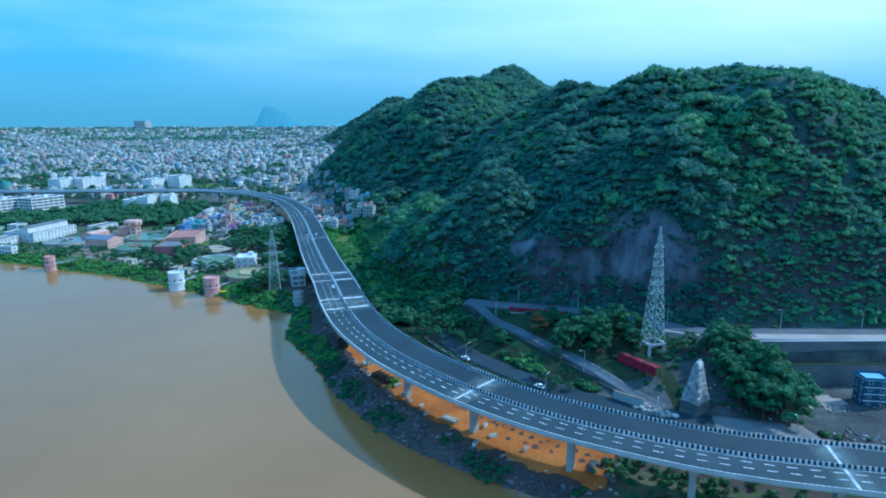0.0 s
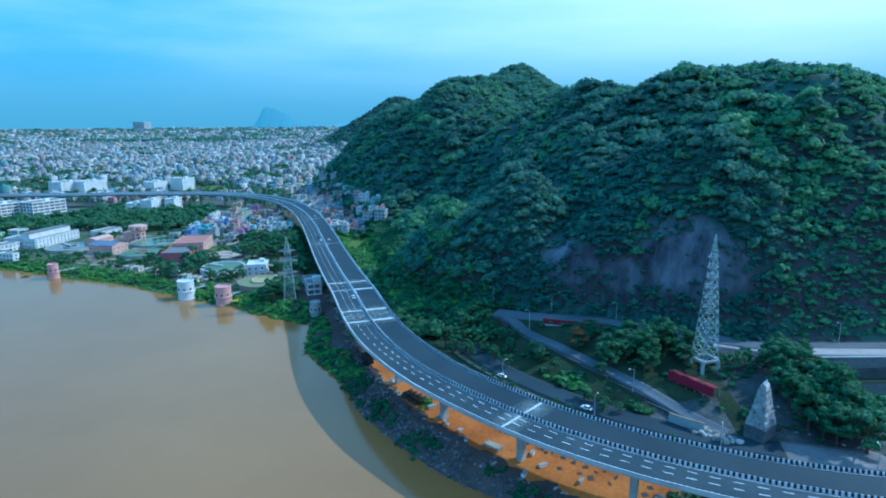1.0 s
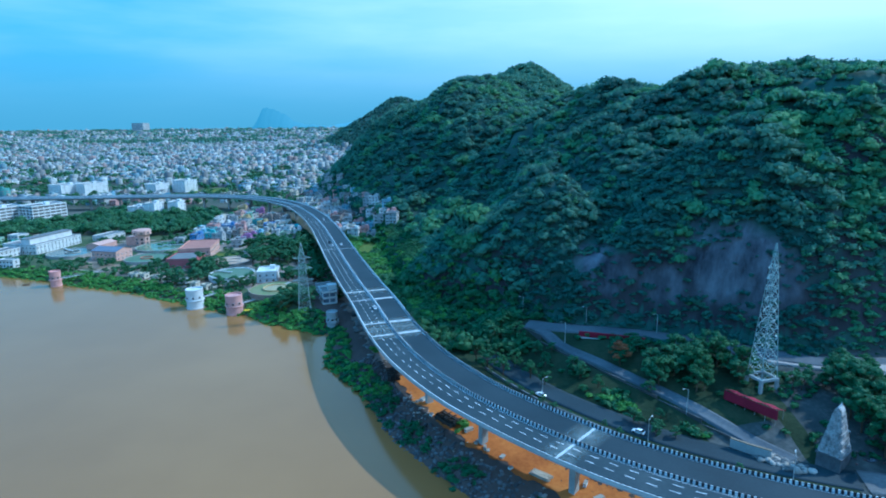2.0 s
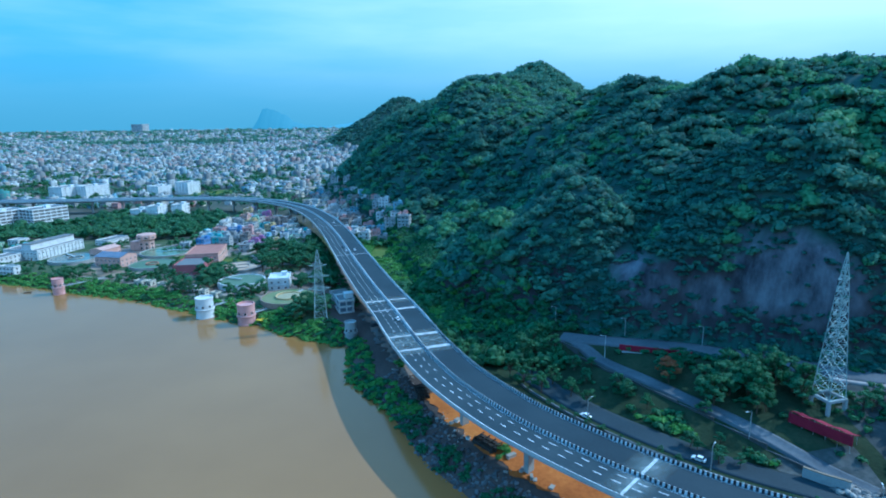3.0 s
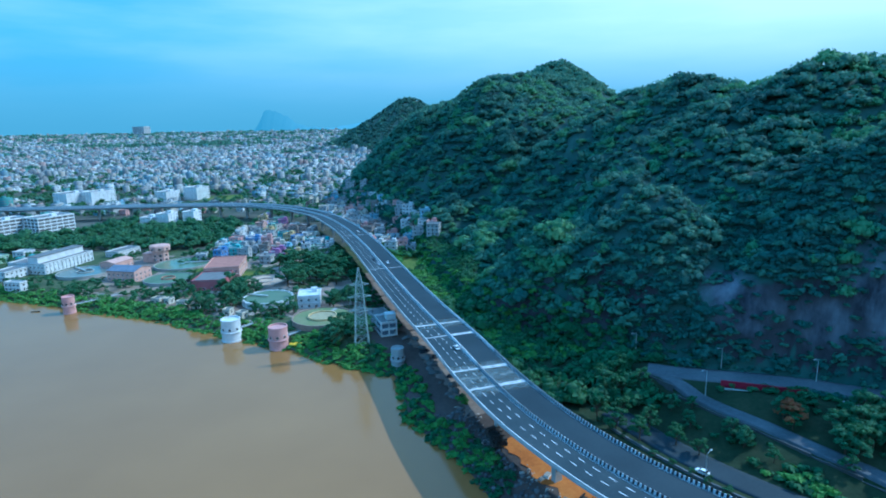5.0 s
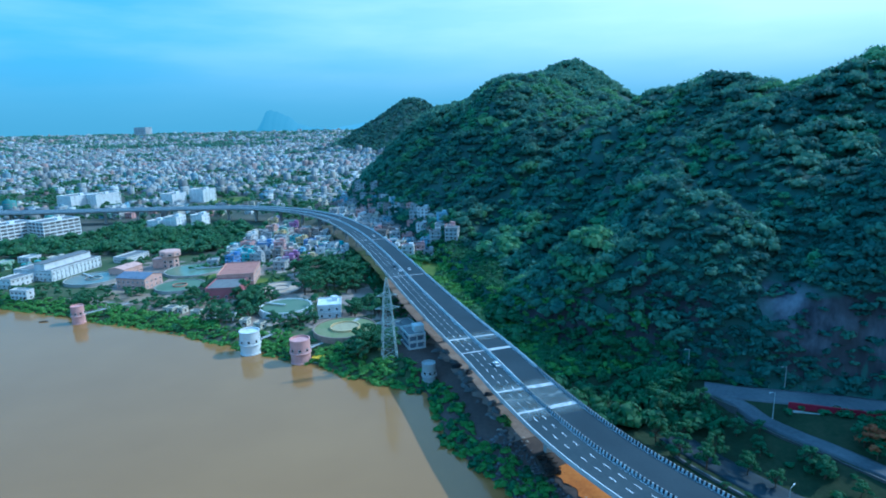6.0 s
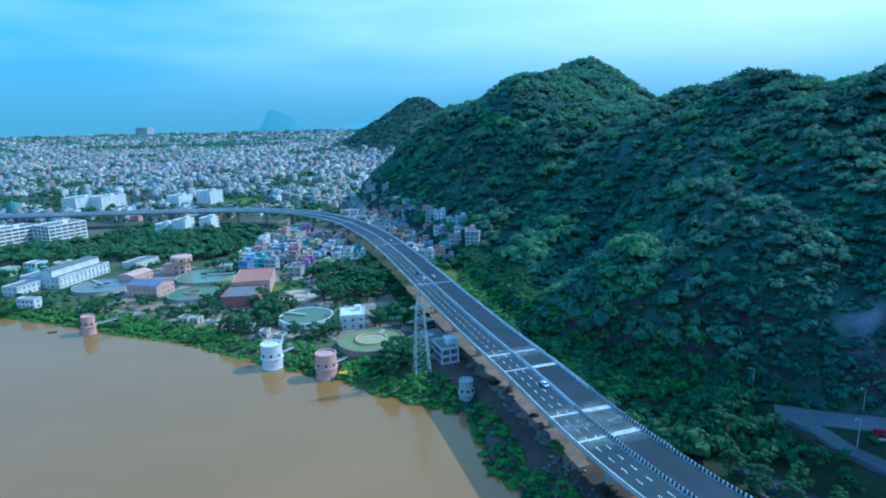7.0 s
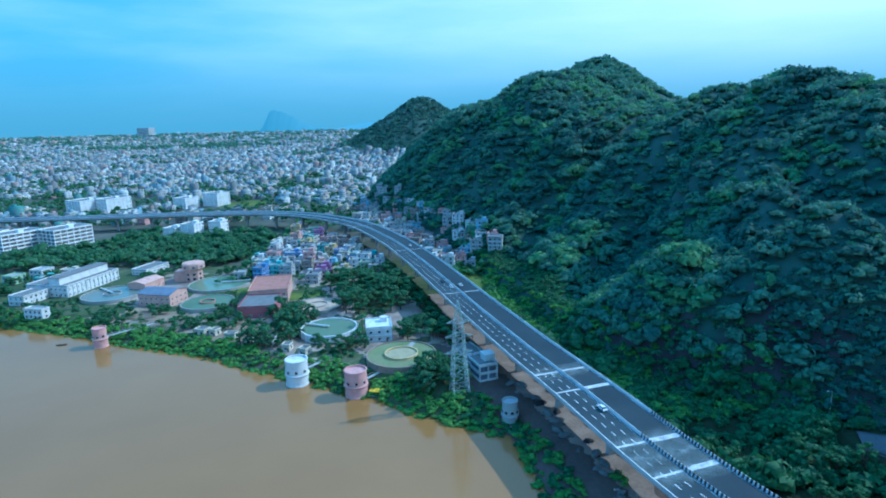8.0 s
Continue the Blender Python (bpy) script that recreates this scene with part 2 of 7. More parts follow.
def along(c, x, y):
    """The distance of points from a curve, positive to its right, and the nearest index."""
    x, y = np.asarray(x, float), np.asarray(y, float)
    flat = np.stack([x.ravel(), y.ravel()], 1)
    best, where = np.full(len(flat), 1e18), np.zeros(len(flat), int)
    if len(flat) * len(c) < 3e6:
        d2 = ((flat[:, None] - c[None]) ** 2).sum(-1)
        where = d2.argmin(1)
        best = d2[np.arange(len(flat)), where]
    for k in range(0, len(c) if len(flat) * len(c) >= 3e6 else 0):
        d = ((flat - c[k]) ** 2).sum(1)
        hit = d < best
        best[hit], where[hit] = d[hit], k
    out_of, least = np.zeros(len(flat)), np.full(len(flat), 1e18)
    for a, b in ((np.maximum(where - 1, 0), where), (where, np.minimum(where + 1, len(c) - 1))):
        seg = c[b] - c[a]
        ln = np.maximum((seg**2).sum(1), 1e-9)
        t = np.clip(((flat - c[a]) * seg).sum(1) / ln, 0, 1)
        off = flat - (c[a] + seg * t[:, None])
        d = (off**2).sum(1)
        sign = np.where(off[:, 0] * seg[:, 1] - off[:, 1] * seg[:, 0] >= 0, 1, -1)
        hit = (d < least) & (ln > 1e-6)
        out_of[hit], least[hit] = (np.sqrt(d) * sign)[hit], d[hit]
    return out_of.reshape(x.shape), where.reshape(x.shape)


DECK_Z = 22.0
DECK = spline([(330.0, 98.0), (220.0, 119.0), (119.0, 142.0), (83.0, 151.0), (55.0, 163.0), (31.3, 177.2), (12.1, 193.2), (-7.1, 213.8), (-21.1, 232.5), (-36.5, 260.4), (-49.1, 293.1), (-62.1, 336.1), (-76.7, 381.1), (-93.5, 436.5), (-111.8, 499.5), (-131.4, 565.0), (-158.1, 639.9), (-197.0, 717.7), (-252.4, 776.8), (-321.9, 807.7), (-427.0, 812.3), (-521.8, 808.7), (-640.1, 809.0), (-900.2, 814.0)], 1.5)
SHORE = spline([(900, 20), (500, 62), (250, 103), (120, 130), (60, 147), (25, 166), (6, 179), (-14, 194), (-33, 217), (-48, 240), (-61, 271), (-80, 302), (-85, 325), (-90.5, 346), (-99, 351.5), (-108, 355), (-126, 366), (-142, 379), (-163, 391), (-193, 408), (-227, 427), (-250, 440), (-302, 460), (-356, 483), (-450, 512), (-900, 640), (-2200, 960), (-5200, 1500)], 8.0)
FOOT = spline([(900, 290), (420, 245), (260, 248), (170, 251), (120, 252), (92, 258), (62, 277), (35, 301), (12, 322), (-12, 349), (-38, 388), (-52, 432), (-68, 500), (-84, 570), (-108, 660), (-136, 750), (-180, 860), (-215, 960), (-190, 1120), (-60, 1260), (150, 1350), (600, 1400)], 6.0)


def lumps(x, y, size, seed=0.0):
    """Soft hills and hollows between about -1 and 1."""
    x, y = np.asarray(x) / size + seed, np.asarray(y) / size - seed * 1.7
    a = np.sin(x * 2.1 + 1.3 * np.sin(y * 1.7)) + np.sin(y * 2.3 + 1.1 * np.sin(x * 1.9 + 0.7))
    b = np.sin(x * 4.7 + y * 3.1 + 1.7 * np.sin(y * 2.2)) + np.sin(x * 3.6 - y * 5.2 + 0.4)
    return (a + 0.5 * b) / 3.0


def smooth(v, a, b):
    t = np.clip((np.asarray(v, float) - a) / (b - a), 0, 1)
    return t * t * (3 - 2 * t)


UPPER_PTS = [(14, 303.5), (22, 300), (36, 295), (52, 289.5), (67, 282.5), (88, 268), (104, 253), (125, 244), (160, 241), (200, 240), (300, 238)]
RAMP_PTS = [(15, 302), (22, 290), (30, 275), (38.5, 262), (47, 248.5), (55, 237), (65, 222), (74, 209), (83, 199)]
UPPER_ROAD = spline(UPPER_PTS, 5)
BUMPS = ((112, 1000, 80, 80, 140), (0, 780, 38, 60, 95), (106, 512, 29, 38, 34), (146, 436, 9, 60, 42), (150, 415, 5, 60, 30), (220, 415, 24, 95, 60), (195, 335, 31, 60, 45), (-92, 925, 28, 50, 80), (8, 880, 34, 60, 70), (130, 425, 2, 60, 50), (104, 606, 16, 40, 46), (178, 332, 20, 30, 24), (148, 274, -34, 13, 14), (47, 322, -34, 10, 12), (82, 288, -18, 8, 12), (30, 381, -12, 12, 14), (-6, 378, -14, 10, 12), (182, 264, 34, 10, 9), (193, 255, 40, 9, 8), (345, 320, 50, 40, 40), (-85, 740, 12, 30, 70), (134, 325, 16, 18, 18), (156, 296, 22, 16, 16), (180, 277, 26, 16, 15), (203, 264, 26, 16, 13), (192, 318, -16, 24, 20), (226, 290, -20, 26, 20), (60, 345, -9, 12, 30), (96, 345, 8, 12, 40), (30, 400, 8, 14, 40), (0, 450, -8, 16, 40), (40, 470, 9, 20, 40))
TANKS = ((-135.2, 411.5, 19), (-178, 453, 17.5), (-269, 514, 19), (-278, 562, 24), (-346, 541, 22), (-194, 503, 18), (-149.5, 445.5, 12), (-229, 496.5, 19), (-231, 530, 23), (-302, 525, 20), (-388, 568, 31), (-400, 534, 13), (-303, 578, 14), (-331, 560, 14))
# gullies that part the spurs of the hill: path, depth, half width
GULLIES = (
    ([(158, 352), (172, 326), (188, 304), (208, 284), (232, 268)], 36, 17),
    ([(96, 372), (112, 350), (128, 318), (140, 290)], 12, 12),
    ([(60, 420), (52, 385), (56, 352), (62, 325)], 10, 13),
    ([(40, 470), (24, 440), (14, 405), (12, 370)], 8, 14),
    ([(60, 540), (20, 520), (-12, 490), (-40, 455)], 18, 18),
    ([(70, 640), (20, 630), (-30, 600), (-62, 570)], 20, 22),
    ([(30, 745), (-10, 715), (-50, 690), (-90, 660)], 14, 24),
    ([(20, 860), (-30, 835), (-70, 800), (-120, 780)], 10, 26),
)
FAR_HILLS = ((-165, 2350, 172, 330, 500), (-300, 2330, 60, 230, 380), (-20, 2750, 118, 420, 500))


def ground_z(x, y, detail=True):
    """The height of the ground."""
    x, y = np.asarray(x, float), np.asarray(y, float)
    shore = along(SHORE, x, y)[0]
    deck = along(DECK[::4], x, y)[0]
    foot = along(FOOT, x, y)[0]
    near_deck = smooth(np.abs(deck), 210, 140) * smooth(y, 470, 380)
    z = np.interp(shore, [-40, -8, 0, 5, 13, 40, 400, 3000], [-6, -3, -0.3, 2.4, 4.6, 5.0, 6.5, 10])
    bank = np.interp(shore, [-40, -8, 0, 4, 14, 20], [-6, -3, -0.3, 2.0, 5.8, 6.2])
    right = np.interp(deck, [-12, 8, 17, 47, 60, 80, 100], [6.0, 6.6, 10.5, 11, 15.8, 20.5, 22])
    step = smooth(x, 122, 134) * (y < 300)
    right = right * (1 - step) + step * np.where(y < 227, np.interp(deck, [33, 40], [10.8, 4.6]), np.interp(y, [228.6, 231, 234], [4.6, 15.5, 24])) * (deck > 14) + step * right * (deck <= 14)
    z = z * (1 - near_deck) + np.where(shore < 18, bank, np.maximum(bank, right)) * near_deck
    d = np.maximum(foot, 0)
    cliff = np.interp(d, [0, 10, 16, 28, 38, 52, 70, 110, 170, 250, 500], [0, 21, 32, 50, 61, 72, 88, 105, 119, 124, 114])
    cliff = cliff * (1 + 0.36 * smooth(x, 85, 130) * (1 - 0.8 * smooth(d, 40, 190)))
    slope = np.interp(d, [0, 20, 35, 65, 100, 130, 190, 280, 500], [0, 23, 39, 61, 83, 96, 108, 107, 100])
    slope = slope * (1 - 0.55 * np.exp(-((y - 525) / 100) ** 2) * (1 - smooth(d, 55, 140)))
    w = smooth(y + 0.5 * x, 350, 430)
    hill = cliff * (1 - w) + slope * w
    k = smooth(d, 0, 60)
    hill = hill + k * (6 * lumps(x, y, 60, 0.3) + 3.0 * lumps(x, y, 22, 1.1)) * (1 if detail else 0.5)
    for px, py, h, rx, ry in BUMPS:
        hill = hill + h * np.exp(-((x - px) / rx) ** 2 - ((y - py) / ry) ** 2) * smooth(d, 0, 70)
    for path, deep, wide in GULLIES:
        q = spline(path, 6.0)
        away = np.min([(x - a) ** 2 + (y - b) ** 2 for a, b in q], axis=0)
        hill = hill - deep * np.exp(-away / wide**2) * smooth(d, 4, 40)
    rise = np.interp(y, [1200, 4900], [0, 52]) * smooth(y - 0.2 * x, 1000, 2000)
    far = 0 * x
    for px, py, h, rx, ry in FAR_HILLS:
        q = np.sqrt(((x - px) / rx) ** 2 + ((y - py) / ry) ** 2)
        far = np.maximum(far, h * np.interp(q, [0, 0.12, 0.45, 0.8, 1.0], [1, 0.95, 0.55, 0.15, 0]))
    far = far + 7 * lumps(x, y, 70, 0.9) * smooth(far, 6, 60)
    z = z + rise
    base = np.maximum(z, 14 - 4 * smooth(y, 420, 560)) * near_deck + np.maximum(z, 10) * (1 - near_deck)
    z = np.where(foot > 0, z * (1 - smooth(d, 0, 8)) + base * smooth(d, 0, 8) + hill - 3 * smooth(d, 10, 40) * near_deck, z) + far
    # low mud round the foot of the narrow intake tower
    flat = np.exp(-(((x + 89.5) / 7) ** 2) - ((y - 351.5) / 8) ** 2)
    z = z - np.maximum(z - 0.3, 0) * np.minimum(1, 1.25 * flat)
    # the shelf cut for the temple road
    shelf = (1 - smooth(np.abs(along(UPPER_ROAD, x, y)[0]), 6.5, 14.0)) * (x > 8) * (y > 228)
    return z * (1 - shelf) + shelf * (np.interp(x, [17, 24, 44, 66, 88, 104, 125], [20, 20, 20.4, 21, 22, 23.4, 24]) - 0.2)


# ---- ground, one sheet ----
def graded(lo, hi, a, b, fine, grow):
    """Grid lines, fine between a and b and wider and wider outside."""
    core = list(np.arange(a, b + fine, fine))
    up, step = [core[-1]], fine
    while up[-1] < hi:
        step = min(step * grow, 120)
        up.append(up[-1] + step)
    down, step = [core[0]], fine
    while down[-1] > lo:
        step = min(step * grow, 120)
        down.append(down[-1] - step)
    return np.array(down[:0:-1] + core + up[1:])


gx, gy = graded(-5200, 2600, -250, 225, 2.8, 1.06), graded(-900, 5600, 135, 600, 2.8, 1.035)
GX, GY = np.meshgrid(gx, gy)
GZ = ground_z(GX, GY)
nx, ny = len(gx), len(gy)
idx = np.arange(nx * ny).reshape(ny, nx)
faces = np.stack([idx[:-1, :-1], idx[:-1, 1:], idx[1:, 1:], idx[1:, :-1]], -1).reshape(-1, 4)

# hill soil and rock: rock shows where the slope is steep
hill_mat = material("hill_soil", ((0.032, 0.06, 0.05), (0.048, 0.084, 0.068), (0.066, 0.104, 0.082)), 0.03, 0.3, 0.95, 0.6, bump_dist=1.0)
# rock breaks through the soil where the slope is steep
n, l = hill_mat.node_tree.nodes, hill_mat.node_tree.links
geo, soil = n.new("ShaderNodeNewGeometry"), n["Principled BSDF"]
split_n = n.new("ShaderNodeSeparateXYZ")
l.new(geo.outputs["Normal"], split_n.inputs[0])
patch = n.new("ShaderNodeTexNoise")
patch.inputs["Scale"].default_value, patch.inputs["Detail"].default_value, patch.inputs["Roughness"].default_value = 0.05, 8, 0.6
l.new(geo.outputs["Position"], patch.inputs["Vector"])
steep_fac = n.new("ShaderNodeMath")
steep_fac.operation = "MULTIPLY_ADD"
l.new(patch.outputs["Fac"], steep_fac.inputs[0])
steep_fac.inputs[1].default_value = 0.9
l.new(split_n.outputs["Z"], steep_fac.inputs[2])
edge = n.new("ShaderNodeMapRange")
for key, value in (("From Min", 0.95), ("From Max", 0.84), ("To Min", 0.0), ("To Max", 1.0)):
    edge.inputs[key].default_value = value
l.new(steep_fac.outputs[0], edge.inputs["Value"])
grain = n.new("ShaderNodeTexNoise")
grain.inputs["Scale"].default_value, grain.inputs["Detail"].default_value, grain.inputs["Roughness"].default_value = 0.12, 9, 0.65
streak = n.new("ShaderNodeMapping")
streak.inputs["Scale"].default_value = (1.0, 1.0, 0.35)
l.new(geo.outputs["Position"], streak.inputs["Vector"])
l.new(streak.outputs[0], grain.inputs["Vector"])
stone = n.new("ShaderNodeValToRGB")
for k, (at, c) in enumerate(((0.3, (0.018, 0.018, 0.022, 1)), (0.78, (0.085, 0.08, 0.09, 1)))):
    stone.color_ramp.elements[k].position, stone.color_ramp.elements[k].color = at, c
l.new(grain.outputs["Fac"], stone.inputs["Fac"])
mix = n.new("ShaderNodeMix")
mix.data_type = "RGBA"
l.new(edge.outputs[0], mix.inputs["Factor"])
l.new(soil.inputs["Base Color"].links[0].from_socket, mix.inputs[6])
l.new(stone.outputs["Color"], mix.inputs[7])
l.new(mix.outputs[2], soil.inputs["Base Color"])
# paler bare faces, each about an ellipse with a ragged edge
pale = n.new("ShaderNodeValToRGB")
for k, (at, c) in enumerate(((0.34, (0.03, 0.031, 0.042, 1)), (0.74, (0.21, 0.215, 0.25, 1)))):
    pale.color_ramp.elements[k].position, pale.color_ramp.elements[k].color = at, c
l.new(grain.outputs["Fac"], pale.inputs["Fac"])
rag = n.new("ShaderNodeTexNoise")
rag.inputs["Scale"].default_value, rag.inputs["Detail"].default_value = 0.09, 7
l.new(geo.outputs["Position"], rag.inputs["Vector"])
nearest = None
for mid, span in (((99, 0, 54), (19, 1, 17)), ((50, 0, 46), (11, 1, 10)), ((74, 0, 42), (8, 1, 9))):
    shift, squeeze, size = n.new("ShaderNodeVectorMath"), n.new("ShaderNodeVectorMath"), n.new("ShaderNodeVectorMath")
    shift.operation, squeeze.operation, size.operation = "SUBTRACT", "MULTIPLY", "LENGTH"
    l.new(geo.outputs["Position"], shift.inputs[0])
    shift.inputs[1].default_value = mid
    l.new(shift.outputs[0], squeeze.inputs[0])
    squeeze.inputs[1].default_value = (1 / span[0], 0, 1 / span[2])
    l.new(squeeze.outputs[0], size.inputs[0])
    if nearest is None:
        nearest = size.outputs["Value"]
    else:
        least = n.new("ShaderNodeMath")
        least.operation = "MINIMUM"
        l.new(nearest, least.inputs[0])
        l.new(size.outputs["Value"], least.inputs[1])
        nearest = least.outputs[0]
ragged = n.new("ShaderNodeMath")
ragged.operation = "MULTIPLY_ADD"
l.new(rag.outputs["Fac"], ragged.inputs[0])
ragged.inputs[1].default_value = 1.3
l.new(nearest, ragged.inputs[2])
bare_fac = n.new("ShaderNodeMapRange")
for key, value in (("From Min", 1.85), ("From Max", 1.35), ("To Min", 0.0), ("To Max", 1.0)):
    bare_fac.inputs[key].default_value = value
l.new(ragged.outputs[0], bare_fac.inputs["Value"])
bare_mix = n.new("ShaderNodeMix")
bare_mix.data_type = "RGBA"
l.new(bare_fac.outputs[0], bare_mix.inputs["Factor"])
l.new(mix.outputs[2], bare_mix.inputs[6])
l.new(pale.outputs["Color"], bare_mix.inputs[7])
l.new(bare_mix.outputs[2], soil.inputs["Base Color"])
plain_mat = material("earth_and_grass", ((0.03, 0.06, 0.022), (0.06, 0.085, 0.035), (0.15, 0.13, 0.085)), 0.02, 0.25, 0.95, 0.4, bump_dist=0.5)
grass_mat = material("grass", ((0.04, 0.08, 0.015), (0.09, 0.13, 0.02), (0.15, 0.17, 0.035)), 0.06, 0.5, 0.95, 0.5, bump_dist=0.5)
mud_mat = material("muddy_bank", ((0.05, 0.04, 0.037), (0.085, 0.066, 0.058), (0.12, 0.09, 0.075)), 0.05, 0.6, 0.95, 0.4, bump_dist=0.4)
slope_mat = material("grassy_slope", ((0.011, 0.021, 0.008), (0.02, 0.034, 0.013), (0.04, 0.047, 0.022)), 0.07, 0.7, 0.95, 0.5, bump_dist=0.5)
dust_mat = material("dusty_ground", ((0.03, 0.034, 0.034), (0.058, 0.062, 0.06), (0.13, 0.125, 0.115)), 0.08, 0.6, 0.95, 0.3)
yard_mat = material("yard_dirt", ((0.13, 0.1, 0.08), (0.25, 0.2, 0.165), (0.38, 0.315, 0.265)), 0.06, 0.6, 0.95, 0.3)
city_mat = material("city_ground", ((0.035, 0.055, 0.03), (0.08, 0.085, 0.065), (0.15, 0.14, 0.12)), 0.012, 0.08, 0.95, 0.0)
cx = (GX[:-1, :-1] + GX[1:, 1:]) / 2
cy = (GY[:-1, :-1] + GY[1:, 1:]) / 2
cz = (GZ[:-1, :-1] + GZ[1:, 1:]) / 2
foot_d, shore_d = along(FOOT, cx, cy)[0], along(SHORE, cx, cy)[0]
deck_d = along(DECK[::4], cx, cy)[0]


def rock_mask(x, y, z):
    """Bare faces of the cliff."""
    a = ((x - 99) / 19) ** 2 + ((z - 53) / 19) ** 2 + 0.35 * lumps(x, z, 14, 0.2)
    b = ((x - 50) / 12) ** 2 + ((z - 46) / 11) ** 2 + 0.35 * lumps(x, z, 9, 0.8)
    c = ((x - 74) / 9) ** 2 + ((z - 40) / 10) ** 2 + 0.35 * lumps(x, z, 10, 1.5)
    return (np.minimum(np.minimum(a, b), c) < 1) & (y < 345) & (z > 31 + 3 * lumps(x, y, 8, 0.5))


slots = np.full(cx.shape, 2)
slots[(cy > 620) & (foot_d < 0)] = 5
slots[(np.abs(deck_d) < 26) & (cy < 470) & (deck_d < 10)] = 4
slots[(deck_d > 12) & (cy < 395) & (foot_d < 0)] = 6
slots[(deck_d > 12) & (deck_d < 46) & (cy > 395) & (cy < 610) & (foot_d < 6)] = 3
slots[(deck_d > 13) & (cx > 92) & (cy < 232)] = 7
slots[(deck_d > 13) & (cx > 100) & (cy >= 228) & (cy < 270)] = 7
yard = (cx < -105) & (cx > -340) & (cy > 405) & (cy < 600) & (deck_d < -14) & (shore_d > 12)
slots[yard & (lumps(cx, cy, 15, 0.9) + 0.5 * lumps(cx, cy, 6, 0.2) > -0.1)] = 9
slots[((cx - 149) / 9) ** 2 + ((cy - 213) / 7) ** 2 + 0.3 * lumps(cx, cy, 6, 0.4) < 1] = 9
slots[foot_d > 0] = 0
slots[(cy > 1500) & (cz > 16)] = 0
slots[(deck_d > 14) & (cx > 60) & (cx < 86) & (cy > 198) & (cy < 216) & (foot_d < 0)] = 7
ground = new("ground", quick_mesh("ground", np.stack([GX, GY, GZ], -1).reshape(-1, 3), faces, (hill_mat, mud_mat, plain_mat, grass_mat, mud_mat, city_mat, slope_mat, dust_mat, hill_mat, yard_mat), slots.ravel(), True))
tagged(ground, "river plain with muddy banks below a steep wooded hill", "ground", kind="structure")

# ---- river ----
water_mat = bpy.data.materials.new("muddy_water")
water_mat.use_nodes = True
n, l = water_mat.node_tree.nodes, water_mat.node_tree.links
p = n["Principled BSDF"]
p.inputs["Roughness"].default_value, p.inputs["IOR"].default_value = 0.12, 1.45
geo = n.new("ShaderNodeNewGeometry")
silt, ripple = n.new("ShaderNodeTexNoise"), n.new("ShaderNodeTexNoise")
silt.inputs["Scale"].default_value, silt.inputs["Detail"].default_value = 0.012, 4
ripple.inputs["Scale"].default_value, ripple.inputs["Detail"].default_value = 0.8, 4
for tex in (silt, ripple):
    l.new(geo.outputs["Position"], tex.inputs["Vector"])
ramp = n.new("ShaderNodeValToRGB")
ramp.color_ramp.elements[0].position, ramp.color_ramp.elements[0].color = 0.3, (0.23, 0.118, 0.035, 1)
ramp.color_ramp.elements[1].position, ramp.color_ramp.elements[1].color = 0.7, (0.275, 0.147, 0.048, 1)
l.new(silt.outputs["Fac"], ramp.inputs["Fac"])
l.new(ramp.outputs["Color"], p.inputs["Base Color"])
b = n.new("ShaderNodeBump")
b.inputs["Strength"].default_value, b.inputs["Distance"].default_value = 0.12, 0.15
l.new(ripple.outputs["Fac"], b.inputs["Height"])
l.new(b.outputs["Normal"], p.inputs["Normal"])
wx, wy = np.meshgrid(np.linspace(-5200, 1500, 40), np.linspace(-900, 1500, 20))
widx = np.arange(800).reshape(20, 40)
wf = np.stack([widx[:-1, :-1], widx[:-1, 1:], widx[1:, 1:], widx[1:, :-1]], -1).reshape(-1, 4)
water = new("water", quick_mesh("water", np.stack([wx, wy, 0 * wx], -1).reshape(-1, 3), wf, (water_mat,)))
tagged(water, "calm brown silt-laden river water", "water", kind="structure")

# ---- flyover ----
flyover = thing("flyover", "long curving concrete flyover on single piers, six lanes", "flyover")
DN = normals(DECK)


def sweep(offsets, z, lo, hi, closed=True):
    """A band that follows the deck: (offset, height) pairs swept from index lo to hi."""
    s = Soup()
    c, nn = DECK[lo:hi], DN[lo:hi]
    k = len(offsets)
    vs = [(p[0] + q[0] * o, p[1] + q[1] * o, z + h) for p, q in zip(c, nn) for o, h in offsets]
    fs = []
    for a in range(len(c) - 1):
        for j in range(k if closed else k - 1):
            fs.append((a * k + j, a * k + (j + 1) % k, (a + 1) * k + (j + 1) % k, (a + 1) * k + j))
    if closed:
        fs += [tuple(range(k)), tuple((len(c) - 1) * k + j for j in range(k - 1, -1, -1))]
    return s.add(vs, fs)


END = len(DECK)
part("girder", sweep([(-12.3, -0.05), (12.3, -0.05), (12.3, -0.45), (7.5, -0.9), (4.6, -2.6), (-4.6, -2.6), (-7.5, -0.9), (-12.3, -0.45)], DECK_Z, 0, END), M["concrete"], flyover)
part("carriageway", sweep([(-11.75, -0.02), (-11.75, 0.02), (-0.5, 0.02), (-0.5, -0.02)], DECK_Z, 0, END), M["asphalt"], flyover, "grey asphalt of the river side lanes")
part("carriageway", sweep([(0.5, -0.02), (0.5, 0.02), (11.75, 0.02), (11.75, -0.02)], DECK_Z, 0, END), M["asphalt_new"], flyover, "dark new asphalt of the hill side lanes")
